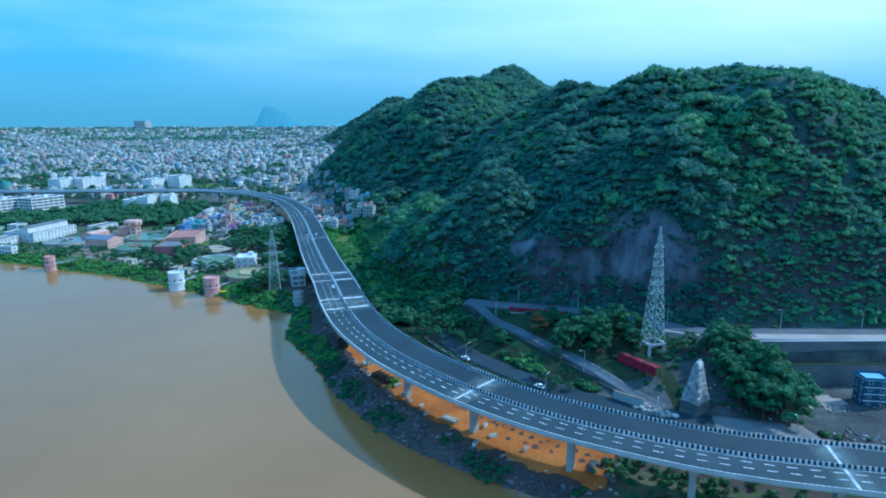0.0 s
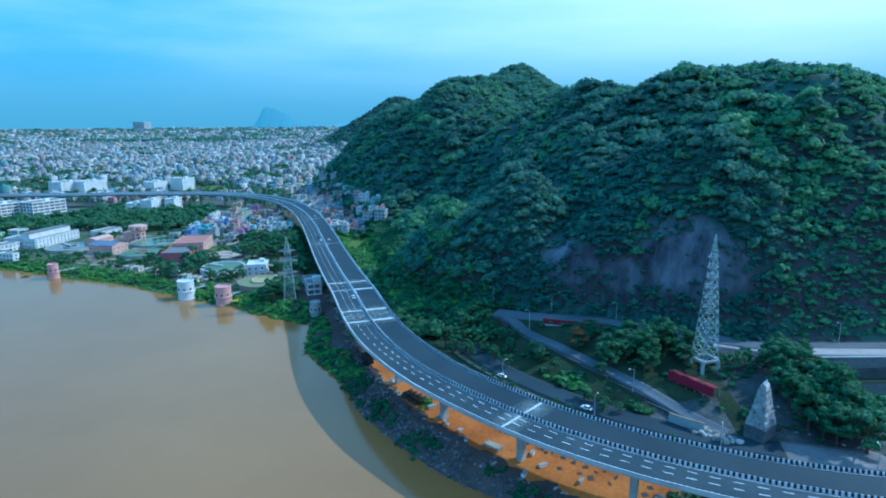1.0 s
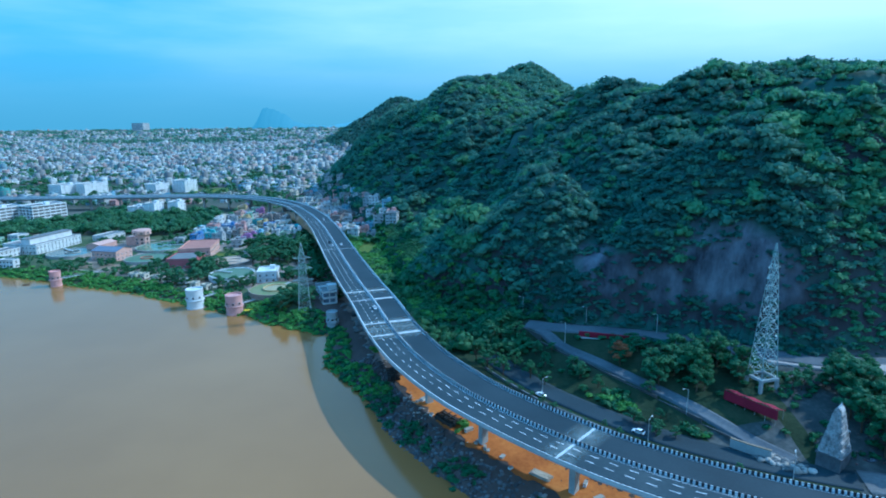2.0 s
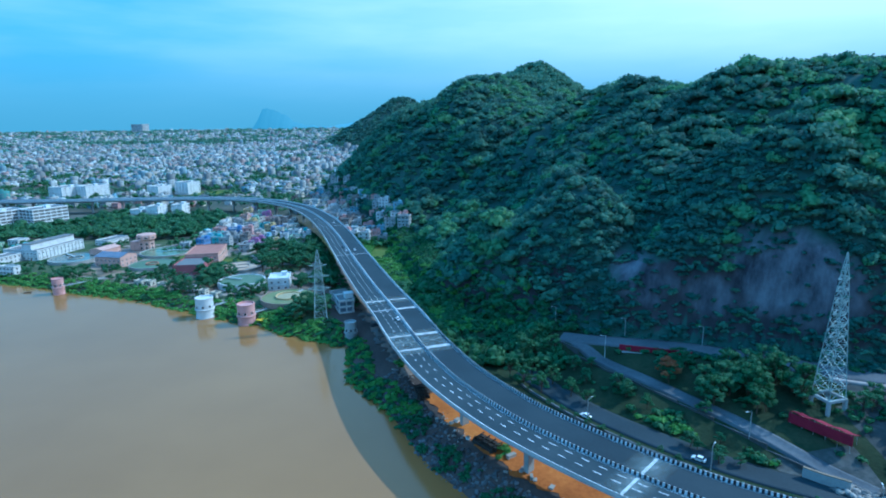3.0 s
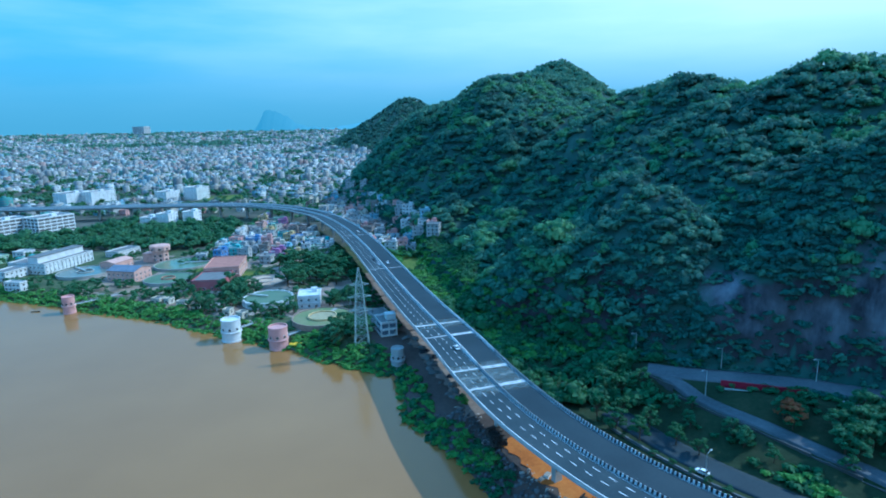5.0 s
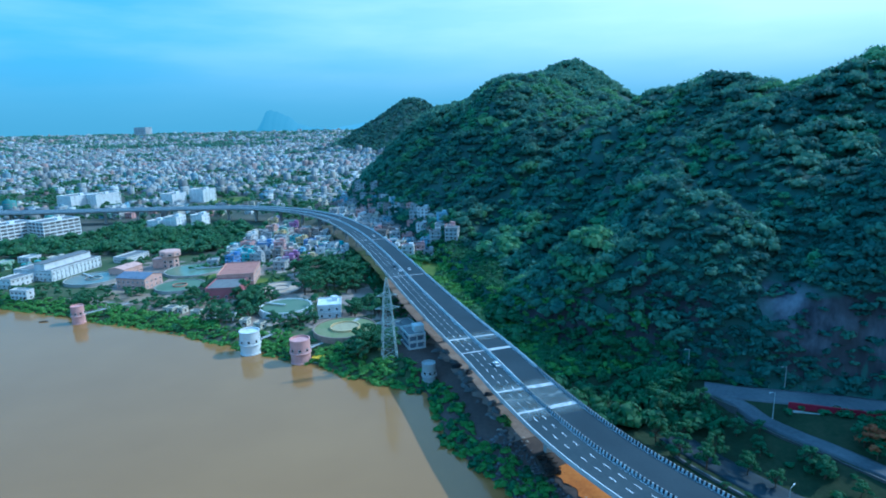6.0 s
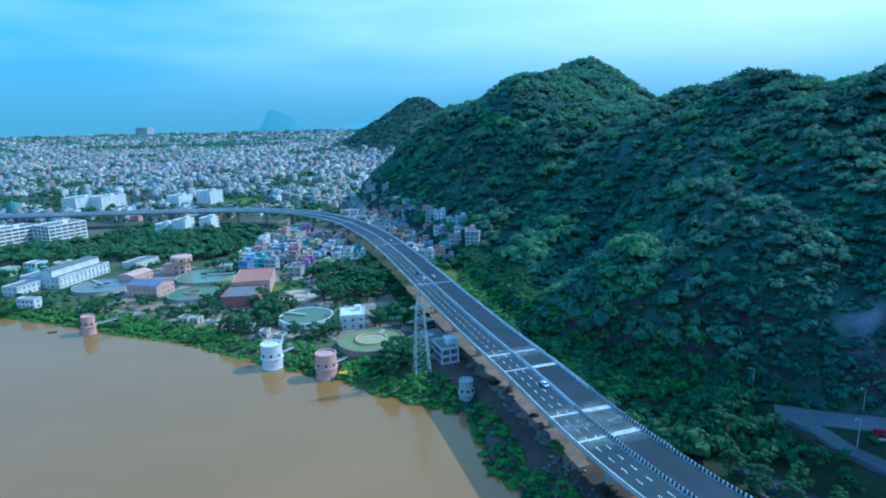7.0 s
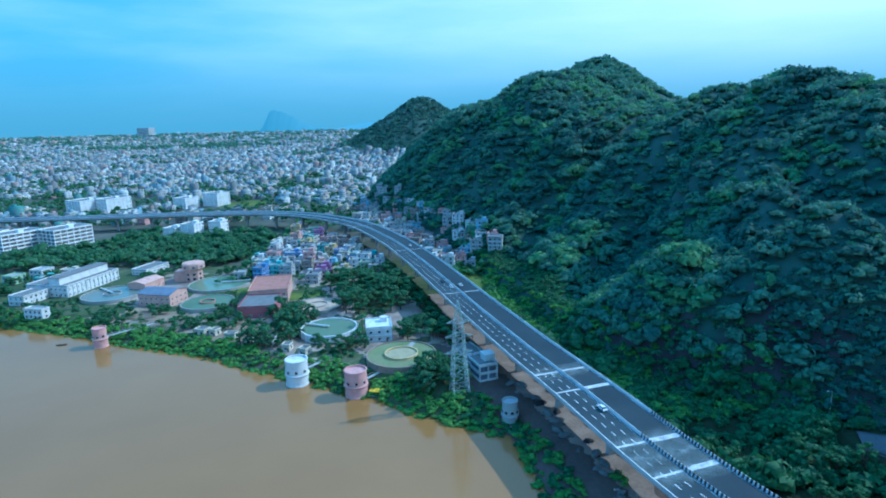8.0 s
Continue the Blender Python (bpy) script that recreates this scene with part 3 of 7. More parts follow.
for name, o, h, mat in (("parapet", -12.05, 1.0, M["concrete"]), ("median_barrier", 0.0, 1.0, M["barrier_white"]), ("parapet", 12.05, 1.0, M["barrier_white"])):
    part(name, sweep([(o - 0.28, -0.1), (o - 0.26, 0.25), (o - 0.12, 0.45), (o - 0.1, h), (o + 0.1, h), (o + 0.12, 0.45), (o + 0.26, 0.25), (o + 0.28, -0.1)], DECK_Z, 0, END), mat, flyover)
part("coping", sweep([(-12.19, 1.0), (-12.19, 1.07), (-11.91, 1.07), (-11.91, 1.0)], DECK_Z, 0, END), M["concrete_white"], flyover, "pale top of the river side parapet")
for o in (-11.35, -0.95, 0.95, 11.35):
    part("edge_line", sweep([(o - 0.09, 0.02), (o - 0.09, 0.028), (o + 0.09, 0.028), (o + 0.09, 0.02)], DECK_Z, 0, END), M["worn_paint"], flyover)


def deck_index(x, y):
    return int(np.argmin(((DECK - (x, y)) ** 2).sum(1)))


def deck_pose(i, o, z):
    p, q = DECK[i], DN[i]
    return (p[0] + q[0] * o, p[1] + q[1] * o, DECK_Z + z), math.degrees(math.atan2(q[1], q[0]))


# painted blocks on median and hill side parapet near the bend
b0, b1 = deck_index(300, 104), deck_index(-56, 318)
rim_pts = [(-0.3, 0.0), (-0.28, 0.26), (-0.14, 0.47), (-0.12, 1.02), (0.12, 1.02), (0.14, 0.47), (0.28, 0.26), (0.3, 0.0)]
block = Soup().add([(px, sy * 0.36, pz) for sy in (-1, 1) for px, pz in rim_pts], [tuple(range(8)), tuple(range(15, 7, -1))] + [(k, 8 + k, 8 + (k + 1) % 8, (k + 1) % 8) for k in range(8)])
block = block.mesh("black_block", M["black_paint"])
run = np.arange(deck_index(135, 137) * 1.5, b1 * 1.5, 1.42)
block_in = Soup().box(0.14, 0, 0.3, 0.32, 0.62, 0.8).mesh("black_block", M["black_paint"])
for o in (0.0, 12.05, -12.05):
    for s in run:
        if s > (b1 if o > 1 else deck_index(-53, 306) if o == 0 else deck_index(-9, 214)) * 1.5:
            break
        i = min(int(s / 1.5), END - 2)
        f = s / 1.5 - i
        (ax, ay, az), turn = deck_pose(i, o, 0.0)
        (bx, by, _), _ = deck_pose(i + 1, o, 0.0)
        part("black_block", block_in if o < 0 else block, None, flyover, at=(ax + (bx - ax) * f, ay + (by - ay) * f, az), rot=turn)
# lane dashes
dash = Soup().box(0, 0, 0, 0.22, 2.7, 0.01).mesh("lane_dash", M["white_paint"])
rows = list(np.arange(149.0, 420, 5.6)) + list(np.arange(425.5, deck_index(-153, 642) * 1.5, 5.83))
for o, wider in ((-6.25, -1.2), (-3.1, -1.0)):
    for s in rows:
        i, f = int(s / 1.5), s / 1.5 % 1
        side = o + wider * min(max((s - 380) / 50, 0), 1)
        (ax, ay, az), turn = deck_pose(i, side, 0.022)
        (bx, by, _), _ = deck_pose(i + 1, side, 0.0)
        part("lane_dash", dash, None, flyover, at=(ax + (bx - ax) * f, ay + (by - ay) * f, az), rot=turn)
# expansion joints, whitened across the lanes
band_l = Soup().box(0, 0, 0, 11.0, 0.9, 0.012).mesh("expansion_joint", M["joint_dust"])
band_w = Soup().box(0, 0, 0, 11.0, 2.2, 0.012).mesh("expansion_joint", M["joint_dust"])
for x, y, wide in ((110.4, 143.4, 0), (12.5, 193, 0), (-47.5, 287.5, 1), (-52, 303.8, 1), (-62.8, 341, 1), (-68, 356.4, 0), (-105, 469, 0), (-142, 590, 0), (-190, 705, 0)):
    i = deck_index(x, y)
    for o in (-6.1, 6.1):
        at, turn = deck_pose(i, o, 0.03)
        part("expansion_joint", band_w if wide and o > 0 else band_l, None, flyover, at=at, rot=turn)
# pale dust tracked over the asphalt on both sides of the joints
dust = material("tracked_dust", ((0.08, 0.105, 0.11), (0.15, 0.18, 0.185), (0.25, 0.275, 0.28)), 0.3, 1.6, 0.9, 0.1)
n, l = dust.node_tree.nodes, dust.node_tree.links
where, fade, flecks, cover, clear_mix = n.new("ShaderNodeTexCoord"), n.new("ShaderNodeMapRange"), n.new("ShaderNodeTexNoise"), n.new("ShaderNodeMath"), n.new("ShaderNodeMixShader")
along_road, far_off, bare_road = n.new("ShaderNodeSeparateXYZ"), n.new("ShaderNodeMath"), n.new("ShaderNodeBsdfTransparent")
l.new(where.outputs["Object"], along_road.inputs[0])
far_off.operation = "ABSOLUTE"
l.new(along_road.outputs["Y"], far_off.inputs[0])
for key, value in (("From Min", 0.5), ("From Max", 6.5), ("To Min", 1.3), ("To Max", 0.0)):
    fade.inputs[key].default_value = value
l.new(far_off.outputs[0], fade.inputs["Value"])
flecks.inputs["Scale"].default_value, flecks.inputs["Detail"].default_value = 0.35, 5
l.new(where.outputs["Object"], flecks.inputs["Vector"])
cover.operation = "MULTIPLY"
l.new(fade.outputs[0], cover.inputs[0])
l.new(flecks.outputs["Fac"], cover.inputs[1])
l.new(cover.outputs[0], clear_mix.inputs["Fac"])
l.new(bare_road.outputs[0], clear_mix.inputs[1])
l.new(n["Principled BSDF"].outputs[0], clear_mix.inputs[2])
l.new(clear_mix.outputs[0], n["Material Output"].inputs["Surface"])
film_of_dust = Soup().box(0, 0, 0, 10.2, 13.0, 0.004).mesh("dust_patch", dust)
for x, y in ((110.4, 143.4), (12.5, 193), (-47.5, 287.5), (-49.7, 295.5), (-52, 303.8), (-68, 356.4)):
    i = deck_index(x, y)
    for o in (-6.1, 6.1):
        at, turn = deck_pose(i, o, 0.0315 if x == -49.7 else 0.024)
        part("dust_patch", film_of_dust, None, flyover, "pale dust tracked over the asphalt", at=at, rot=turn)
# piers: one column each with a flared head
column = Soup()
for z0, z1, w0, d0, w1, d1 in ((-12, 15.6, 2.7, 2.0, 2.7, 2.0), (15.6, 19.4, 2.7, 2.0, 6.2, 2.3)):
    column.add([(-w0 / 2, -d0 / 2, z0), (w0 / 2, -d0 / 2, z0), (w0 / 2, d0 / 2, z0), (-w0 / 2, d0 / 2, z0), (-w1 / 2, -d1 / 2, z1), (w1 / 2, -d1 / 2, z1), (w1 / 2, d1 / 2, z1), (-w1 / 2, d1 / 2, z1)],
               [(3, 2, 1, 0), (4, 5, 6, 7), (0, 1, 5, 4), (1, 2, 6, 5), (2, 3, 7, 6), (3, 0, 4, 7)])
column = column.mesh("pier", M["concrete"])
first = deck_index(-13, 224) * 1.5 - 1.5
for k in range(-6, 34):
    s = first + k * 37.0
    i = int(s / 1.5)
    if 0 < i < END - 2:
        at, turn = deck_pose(i, 0, 0)
        part("pier", column, None, flyover, at=(at[0], at[1], 0), rot=turn)

def ground_strip(name, lo, hi, left, right, mat, label, lift, wob, rows=10):
    """A patch of ground cover that follows the deck, with ragged edges."""
    ii = np.arange(lo, hi, 1)
    a = left + wob * lumps(ii * 1.5, 0 * ii, 7, 0.4) + 0.4 * wob * lumps(ii * 1.5, 0 * ii, 2.2, 1.3)
    b = right + wob * lumps(ii * 1.5, 0 * ii, 8, 2.4)
    cols = np.linspace(0, 1, rows)
    O = a[:, None] + (b - a)[:, None] * cols
    X, Y = DECK[ii][:, :1] + DN[ii][:, :1] * O, DECK[ii][:, 1:] + DN[ii][:, 1:] * O
    Z = ground_z(X, Y) + lift
    k = np.arange(len(ii) * rows).reshape(len(ii), rows)
    fq = np.stack([k[:-1, :-1], k[:-1, 1:], k[1:, 1:], k[1:, :-1]], -1).reshape(-1, 4)
    return tagged(new(name, quick_mesh(name, np.stack([X, Y, Z], -1).reshape(-1, 3), fq, (mat,), None, True)), label, "ground", kind="structure")


ground_strip("site_ground", deck_index(52, 163), deck_index(-42, 280), -3.6, 11.0, M["sand"], "orange earth of the building site under the flyover", 0.16, 2.6)
ground_strip("site_grass", deck_index(96, 148), deck_index(53, 163), -6.0, 8.0, plain_mat, "green grass beside the building site under the flyover", 0.14, 2.6)
path_mat = material("pale_earth", ((0.14, 0.105, 0.085), (0.22, 0.17, 0.14), (0.29, 0.235, 0.2)), 0.1, 0.9, 0.95, 0.3)
ground_strip("site_path", deck_index(-48, 297), deck_index(-118, 525), -7.5, 2.5, path_mat, "pale earth track beside the flyover", 0.2, 3.0, 7)


# ---- leaves ----
def ball(seed, n=2, rough=0.25):
    """A lumpy round body: vertices and triangles."""
    bm = bmesh.new()
    bmesh.ops.create_icosphere(bm, subdivisions=n, radius=1.0)
    r = np.random.default_rng(seed)
    vs = np.array([v.co[:] for v in bm.verts])
    vs *= (1 + rough * (r.random(len(vs)) - 0.5) * 2)[:, None]
    fs = np.array([[v.index for v in f.verts] for f in bm.faces])
    bm.free()
    return vs, fs


def crown(seed, lobes=6, leaves=70, leaf=0.3, flat=0.75):
    """A crown of about 1 m radius: dark lumps inside, with sprays of leaves all over them. Vertices and triangles."""
    r = np.random.default_rng(seed)
    V, F, k = [], [], 0
    for j in range(lobes):
        a = 2 * math.pi * (j + r.random() * 0.7) / lobes
        far = 0.0 if j == 0 else 0.35 + 0.25 * r.random()
        c = np.array([math.cos(a) * far, math.sin(a) * far, (0.35 if j == 0 else -0.1 + 0.4 * r.random()) * flat])
        rad = (0.55 if j == 0 else 0.34 + 0.16 * r.random())
        v, f = ball(seed * 31 + j, 1, 0.3)
        V.append(v * rad * (0.76, 0.76, 0.76 * flat) + c)
        F.append(f + k)
        k += len(v)
        d = r.normal(size=(leaves // lobes, 3))
        d[:, 2] = np.abs(d[:, 2]) * 0.9 - 0.15
        d /= np.linalg.norm(d, axis=1)[:, None]
        p = c + d * rad * (1, 1, flat) * (0.85 + 0.3 * r.random((len(d), 1)))
        u = np.cross(d, r.normal(size=d.shape))
        u /= np.linalg.norm(u, axis=1)[:, None]
        w = np.cross(d, u) + 0.5 * d * r.normal(size=(len(d), 1))
        size = leaf * (0.6 + 0.8 * r.random((len(d), 1)))
        spray = np.stack([p - u * size * 0.55, p + w * size * 0.75 - d * size * 0.15, p + u * size * 0.55], 1)
        V.append(spray.reshape(-1, 3))
        F.append(k + 3 * np.arange(len(d))[:, None] + np.arange(3))
        k += 3 * len(d)
    return np.vstack(V), np.vstack(F)


def scatter(name, places, radii, kinds, mats, label, category, squash=(0.8, 1.1), kind_of=None):
    """Very many plants in one mesh."""
    r = np.random.default_rng(len(places))
    V, F, S, k = [], [], [], 0
    for n, (p, rad) in enumerate(zip(places, radii)):
        v, f = kinds[r.integers(len(kinds))]
        a, h = r.random() * 6.283, r.uniform(*squash)
        c, s = math.cos(a) * rad, math.sin(a) * rad
        V.append(np.stack([v[:, 0] * c - v[:, 1] * s, v[:, 0] * s + v[:, 1] * c, v[:, 2] * rad * h], 1) + p)
        F.append(f + k)
        S.append(np.full(len(f), 0 if kind_of is None else kind_of[n]))
        k += len(v)
    ob = new(name, quick_mesh(name, np.vstack(V), np.vstack(F), mats, np.concatenate(S), True))
    return tagged(ob, label, category, kind="stuff")


hill_crowns = [crown(s, 4, 92, 0.27) for s in range(12)]
far_crowns = [crown(40 + s, 2, 24, 0.5) for s in range(5)]
shrub_crowns = [crown(60 + s, 2, 40, 0.46, 0.6) for s in range(6)]


def hill_places(n, x0, x1, y0, y1, seed):
    r = np.random.default_rng(seed)
    x, y = r.uniform(x0, x1, n), r.uniform(y0, y1, n)
    return x, y, ground_z(x, y), along(FOOT, x, y)[0], r


# woods on the hill
x, y, z, d, r = hill_places(70000, -230, 330, 250, 900, 3)
rock = rock_mask(x, y, z)
bare = (x > 15) & (x < 140) & (z < 58) & (y < 345)
gap = lumps(x, y, 16, 0.37) + 0.7 * lumps(x, y, 7, 2.3)
bench = (d <= 4) & (y > 285) & (y < 445) & (x > -70) & (x < 24)
beside = along(DECK[::4], x[bench], y[bench])[0]
bench[bench] = ((beside > 47) | ((beside > 20) & (y[bench] > 293))) & (np.abs(along(UPPER_ROAD, x[bench], y[bench])[0]) > 9)
for q in spline(RAMP_PTS[:6], 4):
    bench &= (x - q[0]) ** 2 + (y - q[1]) ** 2 > 81
keep = ((d > 4) | bench) & (np.abs(along(UPPER_ROAD[:40], x, y)[0]) > 8) & ~(rock & (r.random(len(x)) > 0.03)) & ~(bare & (r.random(len(x)) > 0.8)) & (gap > -1.25)
keep &= ~((d > 230) & (x > 150) & (y > 540)) & ~((d > 215) & (y < 540))
keep &= ~((d < 40) & (y > 590) & (r.random(len(x)) > 0.3)) & ~((d < 24) & (y > 440) & (y < 600) & (x < 0))
x, y, z, d = x[keep], y[keep], z[keep], d[keep]
# thin out to crowns that stand apart
cell, chosen = set(), []
for i in range(len(x)):
    size = 5.1 if y[i] < 520 else 6.6
    key = (int(x[i] // size), int(y[i] // size), int(z[i] // (size * 1.3)))
    if key not in cell:
        cell.add(key)
        chosen.append(i)
x, y, z, d = x[chosen], y[chosen], z[chosen], d[chosen]
rad = np.clip(np.random.default_rng(5).lognormal(1.34, 0.34, len(x)), 1.6, 7.6) * (0.75 + 0.5 * np.clip(0.5 + lumps(x, y, 40, 0.8), 0, 1)) * np.where(y > 520, 1.25, 1.0) * np.where((x > 15) & (z < 60) & (y < 345), 0.7, 1.0)
# three leaf tones; the lighter ones paint sunlight along the crests of two spurs
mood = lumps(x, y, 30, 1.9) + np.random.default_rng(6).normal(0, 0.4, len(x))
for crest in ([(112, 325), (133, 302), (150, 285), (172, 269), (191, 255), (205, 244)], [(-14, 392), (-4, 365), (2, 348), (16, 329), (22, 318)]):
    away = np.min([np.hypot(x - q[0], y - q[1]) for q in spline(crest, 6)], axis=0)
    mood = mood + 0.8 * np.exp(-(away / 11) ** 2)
# deeper leaves paint shade low on the flank, lighter ones haze at right
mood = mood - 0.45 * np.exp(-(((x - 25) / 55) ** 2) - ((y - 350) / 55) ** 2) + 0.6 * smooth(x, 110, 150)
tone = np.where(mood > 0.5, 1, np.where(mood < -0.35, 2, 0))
# bench trees: the hill's shade is put into the dark leaf colour
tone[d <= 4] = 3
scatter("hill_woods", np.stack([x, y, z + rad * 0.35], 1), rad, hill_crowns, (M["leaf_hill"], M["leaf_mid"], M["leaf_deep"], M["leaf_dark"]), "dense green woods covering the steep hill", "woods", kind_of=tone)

x, y, z, d, r = hill_places(6500, -260, 330, 880, 1330, 4)
keep = (d > 3) & (y < 1120 + 0.6 * x)
rad = r.uniform(4.5, 9.0, keep.sum())
scatter("hill_woods", np.stack([x, y, z + 1.5], 1)[keep], rad, far_crowns, (M["leaf_hill"],), "green woods over the farther summit", "woods")
x, y, z, d, r = hill_places(3400, -560, 420, 1850, 2450, 5)
keep = z > np.interp(y, [1200, 4900], [8, 60]) + 12
rad = r.uniform(7, 13, keep.sum())
# bluish leaf_deep carries the haze over this hill in its colour
scatter("hill_woods", np.stack([x, y, z + 1.5], 1)[keep], rad, far_crowns, (M["leaf_deep"],), "hazy green woods on a distant rounded hill", "woods")

# scrub that clings to the cliff
x, y, z, d, r = hill_places(42000, 8, 300, 225, 350, 21)
face = rock_mask(x, y, z)
keep = (d > 0.3) & (d < 62) & (np.abs(along(UPPER_ROAD, x, y)[0]) > 6.5) & ~(face & (r.random(len(x)) > np.where(z < 41, 0.5, 0.08))) & (lumps(x, y, 9, 1.3) > -0.75)
x, y, z = x[keep], y[keep], z[keep]
cell, chosen = set(), []
for i in range(len(x)):
    key = (int(x[i] // 3.1), int(y[i] // 3.1), int(z[i] // 3.4))
    if key not in cell:
        cell.add(key)
        chosen.append(i)
x, y, z = x[chosen], y[chosen], z[chosen]
rad = np.clip(np.random.default_rng(22).lognormal(0.8, 0.38, len(x)), 1.0, 4.6)
# beyond x = 120 lighter leaves paint the sun and haze on the cliff
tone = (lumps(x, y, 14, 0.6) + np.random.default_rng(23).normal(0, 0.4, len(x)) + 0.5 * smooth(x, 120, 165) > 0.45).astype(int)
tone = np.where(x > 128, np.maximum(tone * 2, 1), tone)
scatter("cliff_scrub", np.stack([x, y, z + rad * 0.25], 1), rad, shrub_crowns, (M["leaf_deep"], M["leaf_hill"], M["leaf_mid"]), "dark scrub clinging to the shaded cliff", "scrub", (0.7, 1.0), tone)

# scrub along the banks and the foot of the hill
x, y, z, d, r = hill_places(90000, -520, 150, 140, 700, 8)
sd, dd = along(SHORE, x, y)[0], along(DECK[::4], x, y)[0]
wide = 13 + 7 * lumps(x, y, 20, 0.2)
left = (x < -92) & (sd > -2.5) & (sd < wide) & (r.random(len(x)) < 0.9)
inland = (x < -150) & (sd > 12) & (y < 560) & (lumps(x, y, 18, 0.7) > 0.18) & (r.random(len(x)) < 0.35)
steep = (x >= -92) & (sd > -1.5) & (sd < np.where(y > 250, 9.5, np.where(x > 50, 14, 9))) & (x < 140) & (dd < -6) & (lumps(x, y, 12, 0.1) > np.where(y > 250, -0.7, 0.12))
verge = (dd > 14) & (y > 335) & (y < 640) & (d < np.where(y > 430, 26, 12)) & (r.random(len(x)) < np.where((y > 450) & (dd < 22), 0.45, 0.9))
grove = (d > -9) & (d < 7) & (y < 640) & (dd > 24) & (r.random(len(x)) < 0.6) & (z > 9) & ~((x > 84) & (y > 234) & (y < 247.5 + 0.35 * np.maximum(0, 120 - x)))
slope_side = (dd > 48) & (d < -6) & (y < 345) & (x < 130) & (r.random(len(x)) < 0.35) & (lumps(x, y, 11, 0.9) > 0.1)
strip = (x < -88) & (dd > -18) & (dd < -7) & (y > 395) & (y < 640) & (r.random(len(x)) < 0.7)
tuft = ((dd > 46.3) & (dd < 50) & (x > 26) & (x < 68) & (y < 262) & (lumps(x, y, 10, 0.6) > -0.3)) | ((x - 38) ** 2 + (y - 240) ** 2 < 22)
hem = (x > 104) & (x < 215) & (dd > 46) & (dd < 50) & (y < 222) & (r.random(len(x)) < 0.5) & (lumps(x, y, 9, 0.7) > 0.1)
ledge = (x > 135) & (y > 222) & (y < 230) & (r.random(len(x)) < 0.4)
under = (dd > -5) & (dd < 11) & (x > 57) & (x < 112) & (y < 180) & (r.random(len(x)) < 0.55) & (lumps(x, y, 8, 0.2) > -0.4)
lush = (x + 20.6) ** 2 + (y - 230.8) ** 2 < 6
lush |= ((x + 59.5) / 2.2) ** 2 + ((y - 308.5) / 5) ** 2 < 1
lush |= ((x - 55) / 7) ** 2 + ((y - 167.5) / 3.5) ** 2 < 1
near_tank = np.zeros(len(x), bool)
for tx, ty, tr2 in TANKS:
    near_tank |= (x - tx) ** 2 + (y - ty) ** 2 < tr2 * tr2
ramp_free = np.ones(len(x), bool)
for path in (spline(RAMP_PTS, 4), spline(UPPER_PTS[:7], 4)):
    for q in path:
        ramp_free &= (x - q[0]) ** 2 + (y - q[1]) ** 2 > 49
keep = (left | inland | steep | verge | grove | slope_side | ledge | strip | hem | tuft | under | lush) & ~near_tank & ramp_free & ~(((x + 91) / 8) ** 2 + ((y - 548) / 24) ** 2 < 1)
# on the verge, bright leaves stand in for the sun that falls there
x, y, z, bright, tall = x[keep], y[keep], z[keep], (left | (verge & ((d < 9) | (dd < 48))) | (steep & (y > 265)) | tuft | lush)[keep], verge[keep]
cell, chosen = set(), []
for i in range(len(x)):
    key = (int(x[i] // 2.0), int(y[i] // 2.0))
    if key not in cell:
        cell.add(key)
        chosen.append(i)
x, y, z, bright, tall = x[chosen], y[chosen], z[chosen], bright[chosen], tall[chosen]
rad = np.random.default_rng(15).uniform(1.2, 2.6, len(x)) * np.where(bright, 1.2, 1.0) * np.where(tall, 1.25, 1.0)
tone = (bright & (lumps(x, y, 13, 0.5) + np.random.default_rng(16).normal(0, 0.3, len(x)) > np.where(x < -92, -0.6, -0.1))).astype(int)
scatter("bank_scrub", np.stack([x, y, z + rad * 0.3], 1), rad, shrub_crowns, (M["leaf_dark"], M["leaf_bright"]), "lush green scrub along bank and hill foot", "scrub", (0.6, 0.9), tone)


# ---- single trees ----
def tree_mesh(seed, height):
    """Trunk and limbs, and the crown, of one broad tree; its foot at the origin."""
    r = np.random.default_rng(seed)
    wood = Soup()
    top = height * 0.34
    wood.beam((0, 0, -0.8), (0.2, 0.1, top), 0.32, 7, r2=0.2)
    V, F, k = [], [], 0
    for j in range(9):
        a = 2 * math.pi * j / 4.5 + r.random()
        low = j >= 4
        reach = height * (0.24 + 0.12 * r.random()) if low else height * (0.08 + 0.16 * r.random())
        tip = (math.cos(a) * reach, math.sin(a) * reach, height * (0.36 + 0.14 * r.random()) if low else height * (0.62 + 0.2 * r.random()))
        wood.beam((0.2, 0.1, top * (0.7 + 0.3 * r.random())), tip, 0.14, 5, r2=0.05)
        v, f = crown(seed * 17 + j, 3, 120, 0.25)
        V.append(v * height * (0.17 + 0.06 * r.random()) + tip)
        F.append(f + k)
        k += len(v)
    return wood.mesh("trunk", M["bark"]), np.vstack(V), np.vstack(F)


